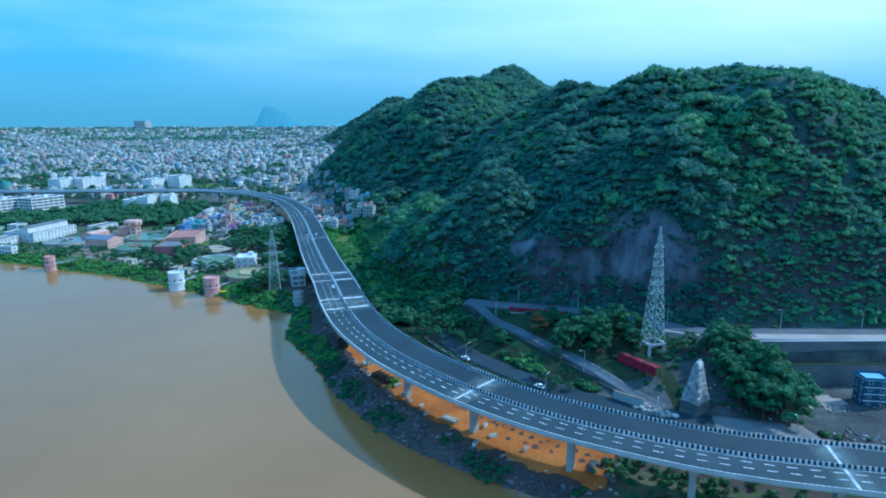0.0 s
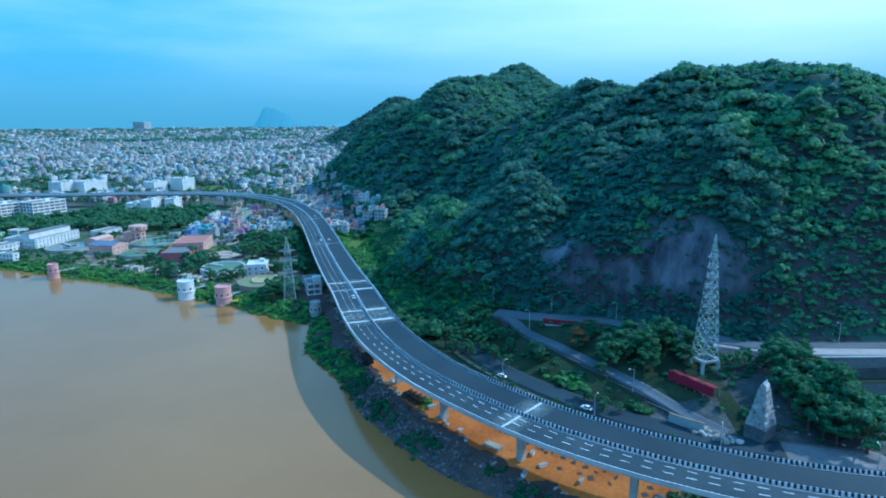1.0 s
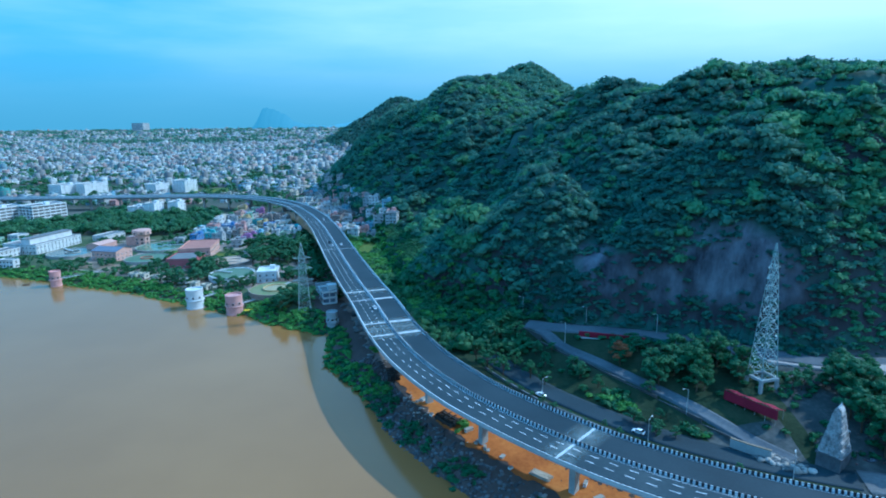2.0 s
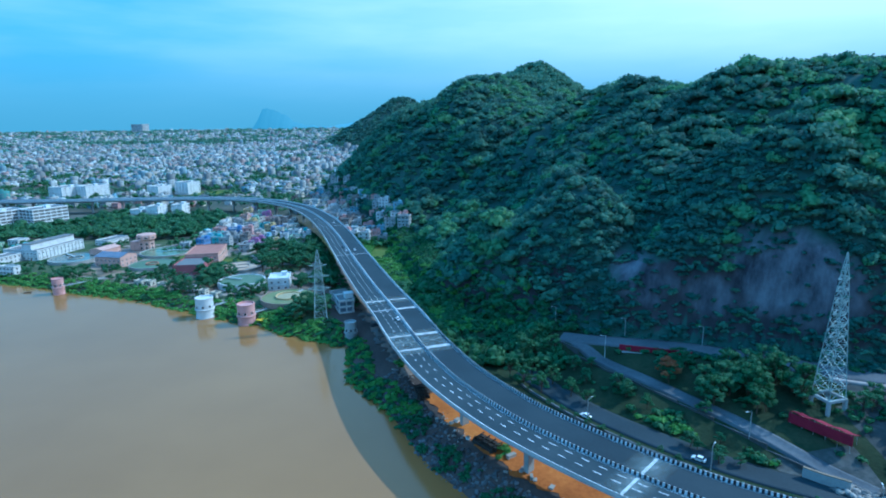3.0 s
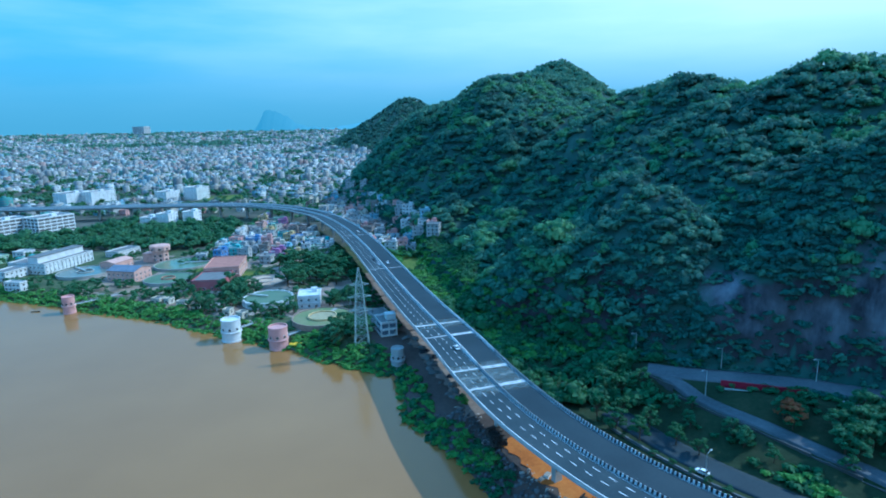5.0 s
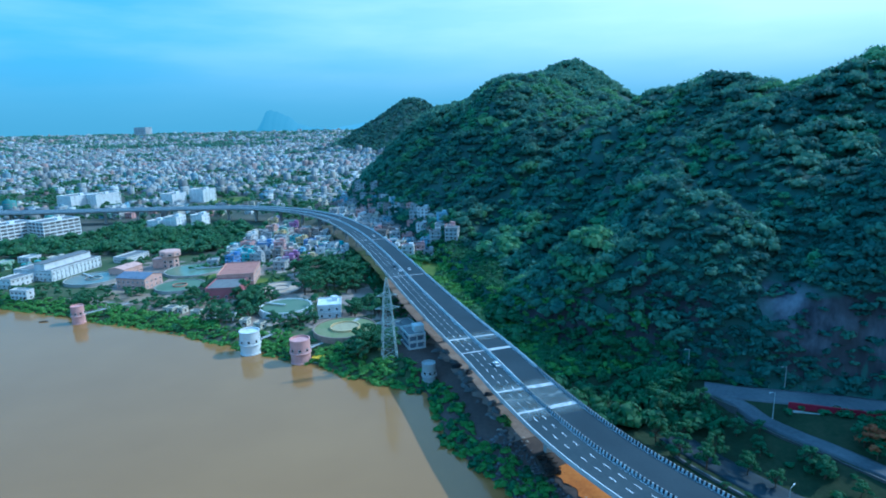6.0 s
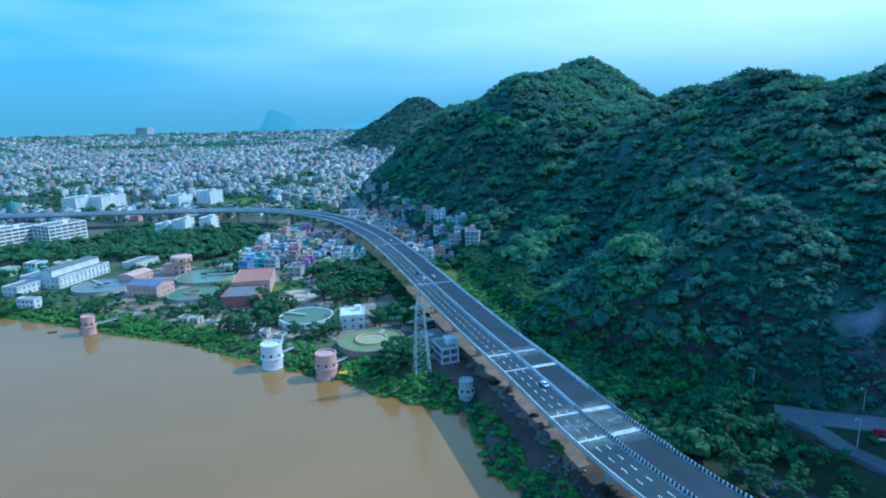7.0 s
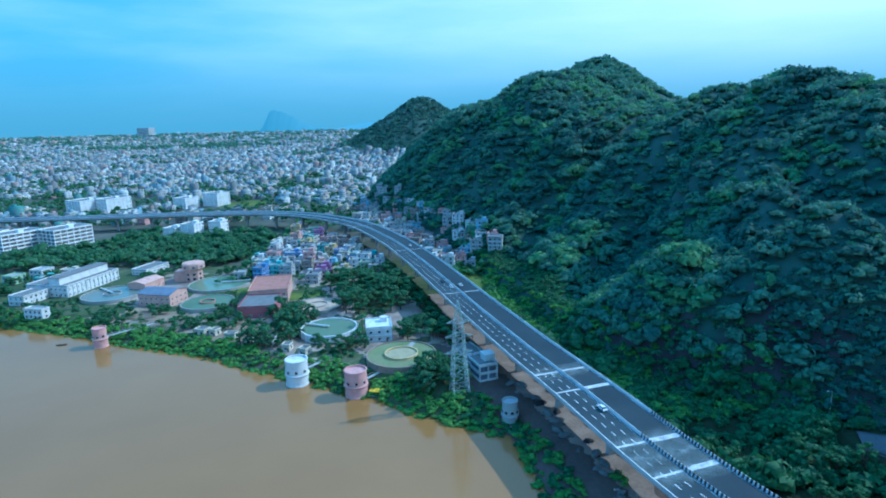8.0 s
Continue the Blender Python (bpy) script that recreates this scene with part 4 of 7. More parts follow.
def palm_mesh(seed, height):
    r = np.random.default_rng(seed)
    wood, leaf = Soup(), Soup()
    bend = r.normal(0, 0.6, 2)
    last = (0, 0, -0.3)
    for j in range(1, 6):
        t = j / 5
        here = (bend[0] * t * t, bend[1] * t * t, height * t)
        wood.beam(last, here, 0.2 - 0.02 * j, 6, r2=0.19 - 0.02 * j)
        last = here
    for j in range(15):
        a, up = 2 * math.pi * j / 15 + r.random() * 0.3, r.uniform(-0.2, 0.9)
        pts = []
        for t in np.linspace(0, 1, 6):
            out_r, dz = 3.0 * t * (1 - 0.15 * t), up * 2.2 * t - 2.6 * t * t
            pts.append((last[0] + math.cos(a) * out_r, last[1] + math.sin(a) * out_r, last[2] + dz))
        for b0, b1, t in zip(pts[:-1], pts[1:], np.linspace(0.1, 1, 5)):
            w = 0.55 * math.sin(math.pi * min(0.95, t * 0.8 + 0.1))
            sx, sy = -math.sin(a) * w, math.cos(a) * w
            leaf.add([b0, b1, (b1[0] + sx, b1[1] + sy, b1[2] - 0.35), (b0[0] + sx, b0[1] + sy, b0[2] - 0.35)], [(0, 1, 2, 3)])
            leaf.add([b0, b1, (b1[0] - sx, b1[1] - sy, b1[2] - 0.35), (b0[0] - sx, b0[1] - sy, b0[2] - 0.35)], [(3, 2, 1, 0)])
    return wood.mesh("trunk", M["bark"]), leaf.mesh("fronds", M["leaf_dark"])


TREES = []
for s in range(5):
    trunk, V, F = tree_mesh(100 + s, 10.0)
    TREES.append((trunk, quick_mesh("crown", V, F, (M["leaf_park"] if s in (1, 2, 4) else M["leaf_dark"],))))
FLAME = quick_mesh("crown", *tree_mesh(107, 8.0)[1:], (M["leaf_rust"],))
PALMS = [palm_mesh(200 + s, 9.0) for s in range(3)]


def tree(x, y, size=10.0, k=0, label="broad dark green tree with a full crown", group="trees by the road", z=None):
    t = thing("tree", label, "tree", group, at=(x, y, float(ground_z(x, y)) if z is None else z), rot=(x * 37 + y * 11) % 360)
    s = size / 10.0
    for name, me in zip(("trunk", "crown"), TREES[k % 5]):
        part(name, me, None, t, at=(0, 0, 0), scale=(s, s, s * (0.9 + 0.02 * (int(x) % 10))))
    return t


def palm(x, y, size=9.0, k=0):
    t = thing("palm_tree", "tall slender palm tree with drooping fronds", "tree", "palms by the tanks", at=(x, y, float(ground_z(x, y))), rot=(x * 53) % 360)
    s = size / 9.0
    for name, me in zip(("trunk", "fronds"), PALMS[k % 3]):
        part(name, me, None, t, at=(0, 0, 0), scale=(s, s, s))


# ---- buildings ----
def wall_paint(name, c):
    return material(name, (tuple(v * 0.72 for v in c), c, tuple(min(0.85, v * 1.08) for v in c)), 0.25, 1.6, 0.85, 0.1)


PAINT = {k: wall_paint("render_" + k, tuple(0.7 * v + 0.3 * 0.3 for v in c)) for k, c in dict(
    white=(0.74, 0.75, 0.76), cream=(0.66, 0.6, 0.47), pink=(0.66, 0.31, 0.28), sky=(0.25, 0.48, 0.66), teal=(0.12, 0.5, 0.52), lilac=(0.42, 0.36, 0.58),
    yellow=(0.6, 0.43, 0.15), grey=(0.4, 0.4, 0.4), salmon=(0.66, 0.36, 0.28), red=(0.36, 0.05, 0.07), blue=(0.06, 0.2, 0.55), green=(0.3, 0.5, 0.33), magenta=(0.4, 0.1, 0.35)).items()}
PAINT["bright_white"] = wall_paint("render_bright_white", (0.76, 0.77, 0.78))
PAINT["stained"] = wall_paint("render_stained", (0.36, 0.37, 0.38))
PAINT["bare"] = wall_paint("render_bare", (0.26, 0.22, 0.2))
PAINT["roof_grey"] = wall_paint("roof_grey", (0.17, 0.17, 0.17))
PAINT["roof_pale"] = wall_paint("roof_pale", (0.32, 0.31, 0.29))
PAINT["roof_red"] = wall_paint("roof_red", (0.36, 0.17, 0.13))
PAINT["roof_blue"] = wall_paint("roof_blue", (0.15, 0.18, 0.24))
WINDOW_FRAME = Soup().box(0, 0, 0, 1.5, 0.16, 0.12).box(0, 0, 1.38, 1.5, 0.16, 0.12).box(-0.69, 0, 0.12, 0.12, 0.16, 1.26).box(0.69, 0, 0.12, 0.12, 0.16, 1.26).box(0, -0.02, 0.12, 0.06, 0.1, 1.26).mesh("window", PAINT["white"])
PANE = Soup().box(0, 0, 0, 0.6, 0.05, 1.26).mesh("pane", M["glass_dark"])
WINDOW = Soup().box(0, 0, 0, 1.5, 0.16, 1.5, slot=0).box(0, -0.05, 0.1, 1.3, 0.12, 1.3, slot=1).mesh("window", PAINT["white"], M["glass_dark"])
DOOR = Soup().box(0, 0, 0, 1.2, 0.16, 2.1, slot=0).box(0, -0.05, 0, 1.0, 0.12, 2.0, slot=1).mesh("door", PAINT["white"], wall_paint("door_brown", (0.16, 0.09, 0.05)))
TANK = Soup().lathe(0, 0, [(0.6, 0.0), (0.62, 0.9), (0.5, 1.15), (0.2, 1.3)], 12).mesh("water_tank", M["black_paint"])


def windows(b, w, d, floors, floor_h, gap=3.2, sides="-y+x+y-x", size=1.0, panes=False):
    for face, length, off, turn in (("-y", w, d / 2, 0), ("+x", d, w / 2, 90), ("+y", w, d / 2, 180), ("-x", d, w / 2, 270)):
        if face not in sides:
            continue
        n = max(1, int(length / gap))
        c, s = math.cos(radians(turn)), math.sin(radians(turn))
        for k in range(n):
            u = (k + 0.5) / n * length - length / 2
            for fl in range(floors):
                px, py = u * c + off * s, u * s - off * c
                win = part("window", WINDOW_FRAME if panes else WINDOW, None, b, at=(px, py, fl * floor_h + 1.0), rot=turn, scale=(size, 1, size))
                for off_x in ((-0.33, 0.33) if panes else ()):
                    part("pane", PANE, None, win, at=(off_x, -0.02, 0.12))


def house(x, y, w, d, floors, rot, paint, label, group="", name="house", roof="roof_pale", hut=True, floor_h=3.1, gap=3.4, sides="-y+x-x", z=None, category="house", tank=False):
    """A flat-roofed house with parapet, stair hut, windows and a door."""
    z = float(ground_z(x, y)) if z is None else z
    b = thing(name, label, category, group, at=(x, y, z - 0.1), rot=rot)
    h = floors * floor_h
    wall = Soup().box(0, 0, -1.5, w, d, h + 1.5)
    part("wall", wall, PAINT[paint], b)
    top = Soup().box(0, 0, h, w + 0.7, d + 0.7, 0.18)
    part("roof", top, PAINT[roof], b)
    rail = Soup()
    for px, py, lx, ly in ((0, -d / 2, w + 0.3, 0.15), (0, d / 2, w + 0.3, 0.15), (-w / 2, 0, 0.15, d), (w / 2, 0, 0.15, d)):
        rail.box(px, py, h + 0.18, lx, ly, 0.8)
    part("parapet", rail, PAINT[paint], b)
    if hut:
        part("stair_hut", Soup().box(w * 0.22, d * 0.2, h + 0.18, min(3.4, w * 0.4), min(3.4, d * 0.4), 2.4).box(w * 0.22, d * 0.2, h + 2.58, min(3.4, w * 0.4) + 0.4, min(3.4, d * 0.4) + 0.4, 0.14), PAINT[paint], b)
    if tank:
        part("water_tank", TANK, None, b, at=(-w * 0.28, d * 0.22, h + 0.18))
    for fl in range(1, floors):
        part("sunshade", Soup().box(0, -d / 2 - 0.3, fl * floor_h - 0.1, w, 0.6, 0.12), PAINT["white"], b)
    windows(b, w, d, floors, floor_h, gap, sides, panes=name not in ("house", "hut"))
    part("door", DOOR, None, b, at=(w * 0.3, -d / 2, 0))
    return b


def intake_tower(x, y, r, h, paint, label, bridge=None):
    """A round tower standing in the water, with a ledge, openings and a raised rim."""
    t = thing("intake_tower", label, "water tower", "intake towers in the river", at=(x, y, 0))
    part("shaft", Soup().lathe(0, 0, [(r * 1.05, -5), (r * 1.05, 0.6), (r, 0.7), (r, h), (r * 0.93, h), (r * 0.93, h - 0.9), (0.05, h - 0.8)], 40), PAINT[paint], t)
    part("ledge", Soup().lathe(0, 0, [(r, h * 0.40), (r + 0.55, h * 0.41), (r + 0.55, h * 0.44), (r, h * 0.47)], 40, cap=False), PAINT[paint], t)
    rail = Soup()
    for k in range(28):
        a, a2 = 2 * math.pi * k / 28, 2 * math.pi * (k + 1) / 28
        p0, p1 = ((r + 0.5) * math.cos(a), (r + 0.5) * math.sin(a)), ((r + 0.5) * math.cos(a2), (r + 0.5) * math.sin(a2))
        rail.beam((*p0, h * 0.45), (*p0, h * 0.45 + 1.0), 0.04)
        rail.beam((*p0, h * 0.45 + 1.0), (*p1, h * 0.45 + 1.0), 0.04)
    part("railing", rail, M["steel"], t)
    part("rim", Soup().lathe(0, 0, [(r * 1.0, h - 0.5), (r * 1.04, h - 0.45), (r * 1.04, h - 0.15), (r * 1.0, h - 0.1)], 40, cap=False), PAINT[paint], t)
    for k in range(8):
        a = 360 * k / 8 + 10
        part("window", WINDOW, None, t, at=(math.sin(radians(a)) * r * 0.995, -math.cos(radians(a)) * r * 0.995, h * 0.52), rot=a, scale=(0.9, 1, 0.95))
    if bridge:
        bx, by, wide = bridge
        ln = math.hypot(bx, by)
        ux, uy = bx / ln, by / ln
        deck_s = Soup()
        deck_s.box((bx + ux * r) / 2, (by + uy * r) / 2, h * 0.42, ln - r, wide, 0.35, rot=math.degrees(math.atan2(by, bx)))
        for sgn in (-1, 1):
            o = (-uy * sgn * wide / 2, ux * sgn * wide / 2)
            deck_s.beam((ux * r + o[0], uy * r + o[1], h * 0.42 + 1.2), (bx + o[0], by + o[1], h * 0.42 + 1.2), 0.06)
        part("footbridge", deck_s, M["concrete"], t)
    return t


intake_tower(-184.0, 400.0, 5.2, 12.6, "white", "round white concrete intake tower standing in brown water", (10, 14, 1.6))
intake_tower(-154.3, 386.3, 5.0, 12.4, "pink", "round pink concrete intake tower with a ring ledge", (10, 12, 1.6))
intake_tower(-308.3, 456.5, 3.7, 11.4, "pink", "small round pink intake tower with a footbridge ashore", (22, 26, 1.4))
# narrow tower in grey: the shade it stands in is put into its paint
intake_tower(-88.6, 355.6, 3.1, 10.8, "stained", "narrow white intake tower in shade below the flyover", None)

# a rowing boat near the bank
skiff = thing("rowing_boat", "small dark wooden rowing boat afloat near the bank", "boat", at=(-333, 460, 0), rot=12)
hull = Soup().add([(-3, 0, 0.5), (-1.6, -0.8, 0.45), (1.6, -0.8, 0.45), (3, 0, 0.6), (1.6, 0.8, 0.45), (-1.6, 0.8, 0.45), (-2.4, 0, -0.2), (-1.3, -0.5, -0.25), (1.3, -0.5, -0.25), (2.4, 0, -0.2), (1.3, 0.5, -0.25), (-1.3, 0.5, -0.25)],
    [(6, 7, 8, 9, 10, 11)] + [(k, (k + 1) % 6, 6 + (k + 1) % 6, 6 + k) for k in range(6)])
part("hull", hull, M["bark"], skiff)
part("thwart", Soup().box(0, 0, 0.2, 0.4, 1.5, 0.08), M["bark"], skiff)


# ---- round tanks of the water works ----
pool_teal = material("pool_water_teal", ((0.08, 0.13, 0.085), (0.125, 0.18, 0.115), (0.15, 0.19, 0.13)), 0.05, 0.5, 0.6, 0.05, spec=0.12)
pool_green = material("pool_water_green", ((0.11, 0.17, 0.11), (0.17, 0.22, 0.14)), 0.05, 0.5, 0.2, 0.05, spec=0.5)
pool_grey = material("pool_water_grey", ((0.12, 0.16, 0.15), (0.17, 0.2, 0.18)), 0.06, 0.5, 0.2, 0.05, spec=0.5)
lawn_mat = material("tank_lawn", ((0.1, 0.14, 0.05), (0.17, 0.2, 0.09), (0.22, 0.21, 0.12)), 0.08, 0.8, 0.9, 0.3)


def round_tank(x, y, r, h, top, label, ring=0.45, bridge=None, columns=False, centre=None, name="settling_tank", wall=None):
    t = thing(name, label, "water tank", "round tanks of the water works", at=(x, y, float(ground_z(x, y)) - 0.2))
    wall = wall or PAINT["roof_pale"]
    part("tank_wall", Soup().lathe(0, 0, [(r, -1), (r, h), (r - ring, h), (r - ring, h - 0.7)], 64, cap=False), wall, t)
    part("surface", Soup().lathe(0, 0, [(r - ring, h - 0.55), (0.1, h - 0.55)], 64, cap=False), top, t)
    if centre:
        cr, ch, cm = centre
        part("centre_ring", Soup().lathe(0, 0, [(cr, h - 0.8), (cr, h + ch), (cr - 0.5, h + ch), (cr - 0.5, h - 0.3)], 48, cap=False), cm, t)
    if bridge is not None:
        a = radians(bridge)
        part("scraper_bridge", Soup().box(math.cos(a) * r / 2, math.sin(a) * r / 2, h + 0.2, r, 1.4, 0.5, rot=bridge), M["steel"], t)
    if columns:
        for k in range(22):
            a = 2 * math.pi * k / 22
            part("column", unit_box(PAINT["white"]), None, t, at=(math.cos(a) * (r + 0.5), math.sin(a) * (r + 0.5), -0.5), rot=math.degrees(a), scale=(0.5, 0.5, h + 0.5))
    return t


sandy = wall_paint("rim_ochre", (0.55, 0.42, 0.22))
tk = round_tank(-135.2, 411.5, 17.3, 3.4, lawn_mat, "round reservoir with a grassed roof and ochre ring", 0.6, centre=(8.2, 0.6, sandy), name="round_reservoir", wall=wall_paint("rim_brown", (0.27, 0.21, 0.17)))
part("inner_paving", Soup().lathe(0, 0, [(7.6, 3.25), (0.1, 3.35)], 48, cap=False), wall_paint("paving_buff", (0.34, 0.3, 0.18)), tk)
part("path", Soup().box(4.5, 13.0, 2.86, 2.4, 9, 0.06, rot=-18), PAINT["roof_pale"], tk)
round_tank(-178.0, 453.0, 15.6, 4.2, pool_teal, "round settling tank of teal water on white columns", 0.7, bridge=160, columns=True, wall=PAINT["white"])
round_tank(-269.0, 514.0, 17.0, 2.6, pool_teal, "round settling tank with a reddish centre island", 0.6, centre=(5.0, 0.4, wall_paint("island_red", (0.4, 0.22, 0.16))))
round_tank(-278.0, 562.0, 22.0, 2.2, pool_green, "wide shallow round tank of greenish water", 0.6, bridge=10)
round_tank(-346.0, 541.0, 20.0, 2.6, pool_grey, "round settling tank of grey water with a scraper arm", 0.6, bridge=140, centre=(6, 0.2, PAINT["roof_pale"]))
empty_mat = material("dry_basin", ((0.34, 0.24, 0.17), (0.5, 0.38, 0.28)), 0.08, 0.8, 0.95, 0.3)
round_tank(-194.0, 503.0, 15.5, 2.0, empty_mat, "empty round basin with a dry sandy floor", 0.7, centre=(6.0, 0.1, PAINT["roof_pale"]), wall=PAINT["roof_pale"])

# ---- buildings of the water works ----
house(-149.5, 445.5, 13.5, 16, 2, 8, "white", "white two-storey house with a stair tower on its roof", name="white_house", floor_h=3.8, roof="white", gap=4.0, sides="-y+x+y-x")


def shed(x, y, w, d, h, rot, wall, roof, label, ridge=2.2, name="shed", group="", wins=True, z=None):
    """A long building under a pitched roof."""
    b = thing(name, label, "building", group, at=(x, y, (float(ground_z(x, y)) if z is None else z) - 0.1), rot=rot)
    s = Soup().box(0, 0, -1.2, w, d, h + 1.2)
    s.add([(-w / 2, -d / 2, h), (w / 2, -d / 2, h), (0, -d / 2, h + ridge)], [(0, 1, 2)])
    s.add([(-w / 2, d / 2, h), (w / 2, d / 2, h), (0, d / 2, h + ridge)], [(2, 1, 0)])
    part("wall", s, PAINT[wall], b)
    for sg in (-1, 1):
        e, t = w / 2 + 0.5, 0.2
        lo = h - 0.5 * ridge / (w / 2)
        a = [(sg * e, -d / 2 - 0.5, lo), (0, -d / 2 - 0.5, h + ridge), (0, d / 2 + 0.5, h + ridge), (sg * e, d / 2 + 0.5, lo)]
        up = [(p[0], p[1], p[2] + t) for p in a]
        part("roof_slope", Soup().add(a + up, [(0, 1, 2, 3), (4, 5, 6, 7), (0, 1, 5, 4), (1, 2, 6, 5), (2, 3, 7, 6), (3, 0, 4, 7)]), PAINT[roof], b)
    if wins:
        windows(b, w, d, max(1, int(h / 3.2)), 3.3, 4.0, "-y+x-x+y", panes=True)
    return b


shed(-302, 523, 18, 24, 8.0, 76, "salmon", "roof_blue", "salmon-walled hall under a shallow blue-grey roof", 2.4, "pump_hall")
shed(-331, 560, 14, 20, 6, -14, "salmon", "salmon", "low hall with a faded pink roof", 1.6, "pump_hall")
# filter house: long white building with a raised clerestory
fh = house(-388.5, 568.5, 34, 50, 2, -12, "white", "long white filter house with rows of windows", name="filter_house", roof="roof_grey", floor_h=4.0, hut=False, gap=3.6, sides="-y+x", category="building")
part("clerestory", Soup().box(5, 0, 8.1, 9, 46, 5.2), PAINT["white"], fh)
part("clerestory_roof", Soup().box(5, 0, 13.3, 10.5, 47, 0.25), PAINT["roof_grey"], fh)
for k in range(13):
    part("pilaster", unit_box(PAINT["white"]), None, fh, at=(17.2, -24 + 4 * k, 0), scale=(0.5, 0.5, 8.2))
house(-400, 534, 13, 19, 2, -14, "white", "white two-storey annex with dark windows", name="annex", roof="roof_grey", hut=False, category="building")
house(-352, 611, 14, 26, 1, -16, "white", "low white store with a flat grey roof", name="store", hut=False, roof="roof_grey", floor_h=4.2, category="building")
for k, (x, y, w, d, c) in enumerate(((-424, 590, 13, 11, "teal"), (-436, 604, 12, 12, "white"), (-418, 612, 16, 9, "cream"), (-446, 586, 10, 12, "green"), (-408, 505, 12, 9, "cream"), (-372, 500, 14, 6, "white"))):
    house(x, y, w, d, 1 + k % 2, -14, c, "small %s house among trees by the river" % dict(teal="teal", white="white", cream="cream", green="pale green")[c], "houses by the river", hut=k % 2 == 0)
house(-229, 496.5, 21.5, 26, 1, 4, "red", "low dark red building with a flat grey roof", name="red_building", roof="roof_grey", hut=False, floor_h=7.0, category="building", gap=5)
house(-231, 530, 25, 38, 2, 9, "salmon", "salmon-walled building under a red terrace roof", name="red_roofed_building", roof="roof_red", hut=False, floor_h=4.6, category="building", gap=4.5)
# round control tower
ct = thing("control_tower", "pink many-sided tower house with a wide round top", "building", at=(-303, 578, 5.2))
part("base", Soup().lathe(0, 0, [(6.5, -1), (6.5, 9.5)], 8), PAINT["salmon"], ct)
part("top_room", Soup().lathe(0, 0, [(6.5, 9.5), (8.6, 10.3), (8.6, 13.6), (8.0, 13.9), (8.0, 14.3), (0.1, 14.6)], 8), PAINT["salmon"], ct)
for k in range(8):
    a = 45 * k + 22.5
    for zz in (1.5, 5.0):
        part("window", WINDOW, None, ct, at=(math.sin(radians(a)) * 6.03, -math.cos(radians(a)) * 6.03, zz), rot=a, scale=(1.6, 1, 1.3))
    part("window", WINDOW, None, ct, at=(math.sin(radians(a)) * 8.0, -math.cos(radians(a)) * 8.0, 11.0), rot=a, scale=(1.6, 1, 1))
part("side_wing", Soup().box(-9, 2, -1, 10, 9, 8.5).box(-9, 2, 7.5, 10.6, 9.6, 0.25), PAINT["salmon"], ct)

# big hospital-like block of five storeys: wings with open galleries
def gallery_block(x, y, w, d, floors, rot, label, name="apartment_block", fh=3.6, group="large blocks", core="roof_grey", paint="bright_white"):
    b = thing(name, label, "building", group, at=(x, y, float(ground_z(x, y))), rot=rot)
    h = floors * fh
    # the default dark core paints shade into the gallery recesses
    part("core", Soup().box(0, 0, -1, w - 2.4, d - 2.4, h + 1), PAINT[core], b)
    for fl in range(floors + 1):
        part("floor_slab", Soup().box(0, 0, fl * fh - 0.25, w, d, 0.3), PAINT[paint], b)
        if fl < floors:
            rail = Soup()
            for px, py, lx, ly in ((0, -d / 2 + 0.1, w, 0.2), (0, d / 2 - 0.1, w, 0.2), (-w / 2 + 0.1, 0, 0.2, d - 0.4), (w / 2 - 0.1, 0, 0.2, d - 0.4)):
                rail.box(px, py, fl * fh + 0.05, lx, ly, 0.95)
            part("gallery_rail", rail, PAINT[paint], b)
    part("roof", Soup().box(0, 0, h + 0.05, w - 0.5, d - 0.5, 0.08), PAINT["roof_grey"], b)
    part("roof_parapet", Soup().box(0, -d / 2, h, w, 0.25, 1.1).box(0, d / 2, h, w, 0.25, 1.1).box(-w / 2, 0, h, 0.25, d - 0.3, 1.1).box(w / 2, 0, h, 0.25, d - 0.3, 1.1), PAINT[paint], b)
    part("stair_tower", Soup().box(w * 0.3, 0, h, 5, 5, 3.2).box(w * 0.3, 0, h + 3.2, 5.6, 5.6, 0.2), PAINT[paint], b)
    n = max(2, int(w / 6))
    for k in range(n + 1):
        part("pillar", unit_box(PAINT[paint]), None, b, at=(-w / 2 + 0.35 + k * (w - 0.7) / n, -d / 2 + 0.45, 0), scale=(0.6, 0.6, h))
    m = max(2, int(d / 6))
    for k in range(m + 1):
        part("pillar", unit_box(PAINT[paint]), None, b, at=(w / 2 - 0.45, -d / 2 + 0.45 + k * (d - 0.9) / m, 0), scale=(0.6, 0.6, h))
    return b


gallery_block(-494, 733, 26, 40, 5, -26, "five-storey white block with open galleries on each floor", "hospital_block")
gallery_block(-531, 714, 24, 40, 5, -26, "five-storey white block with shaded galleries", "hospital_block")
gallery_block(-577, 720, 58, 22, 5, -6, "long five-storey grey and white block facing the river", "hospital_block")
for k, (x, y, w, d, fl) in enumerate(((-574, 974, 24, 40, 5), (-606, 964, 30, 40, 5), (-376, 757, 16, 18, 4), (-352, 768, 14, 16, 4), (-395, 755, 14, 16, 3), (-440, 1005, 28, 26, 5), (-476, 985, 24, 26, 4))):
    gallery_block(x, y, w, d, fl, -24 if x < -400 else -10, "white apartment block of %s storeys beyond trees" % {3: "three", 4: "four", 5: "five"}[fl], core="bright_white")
gallery_block(-2165, 4420, 105, 60, 11, -20, "tall pale office block far off in the city", "tower_block", fh=5.6, core="stained", paint="white")

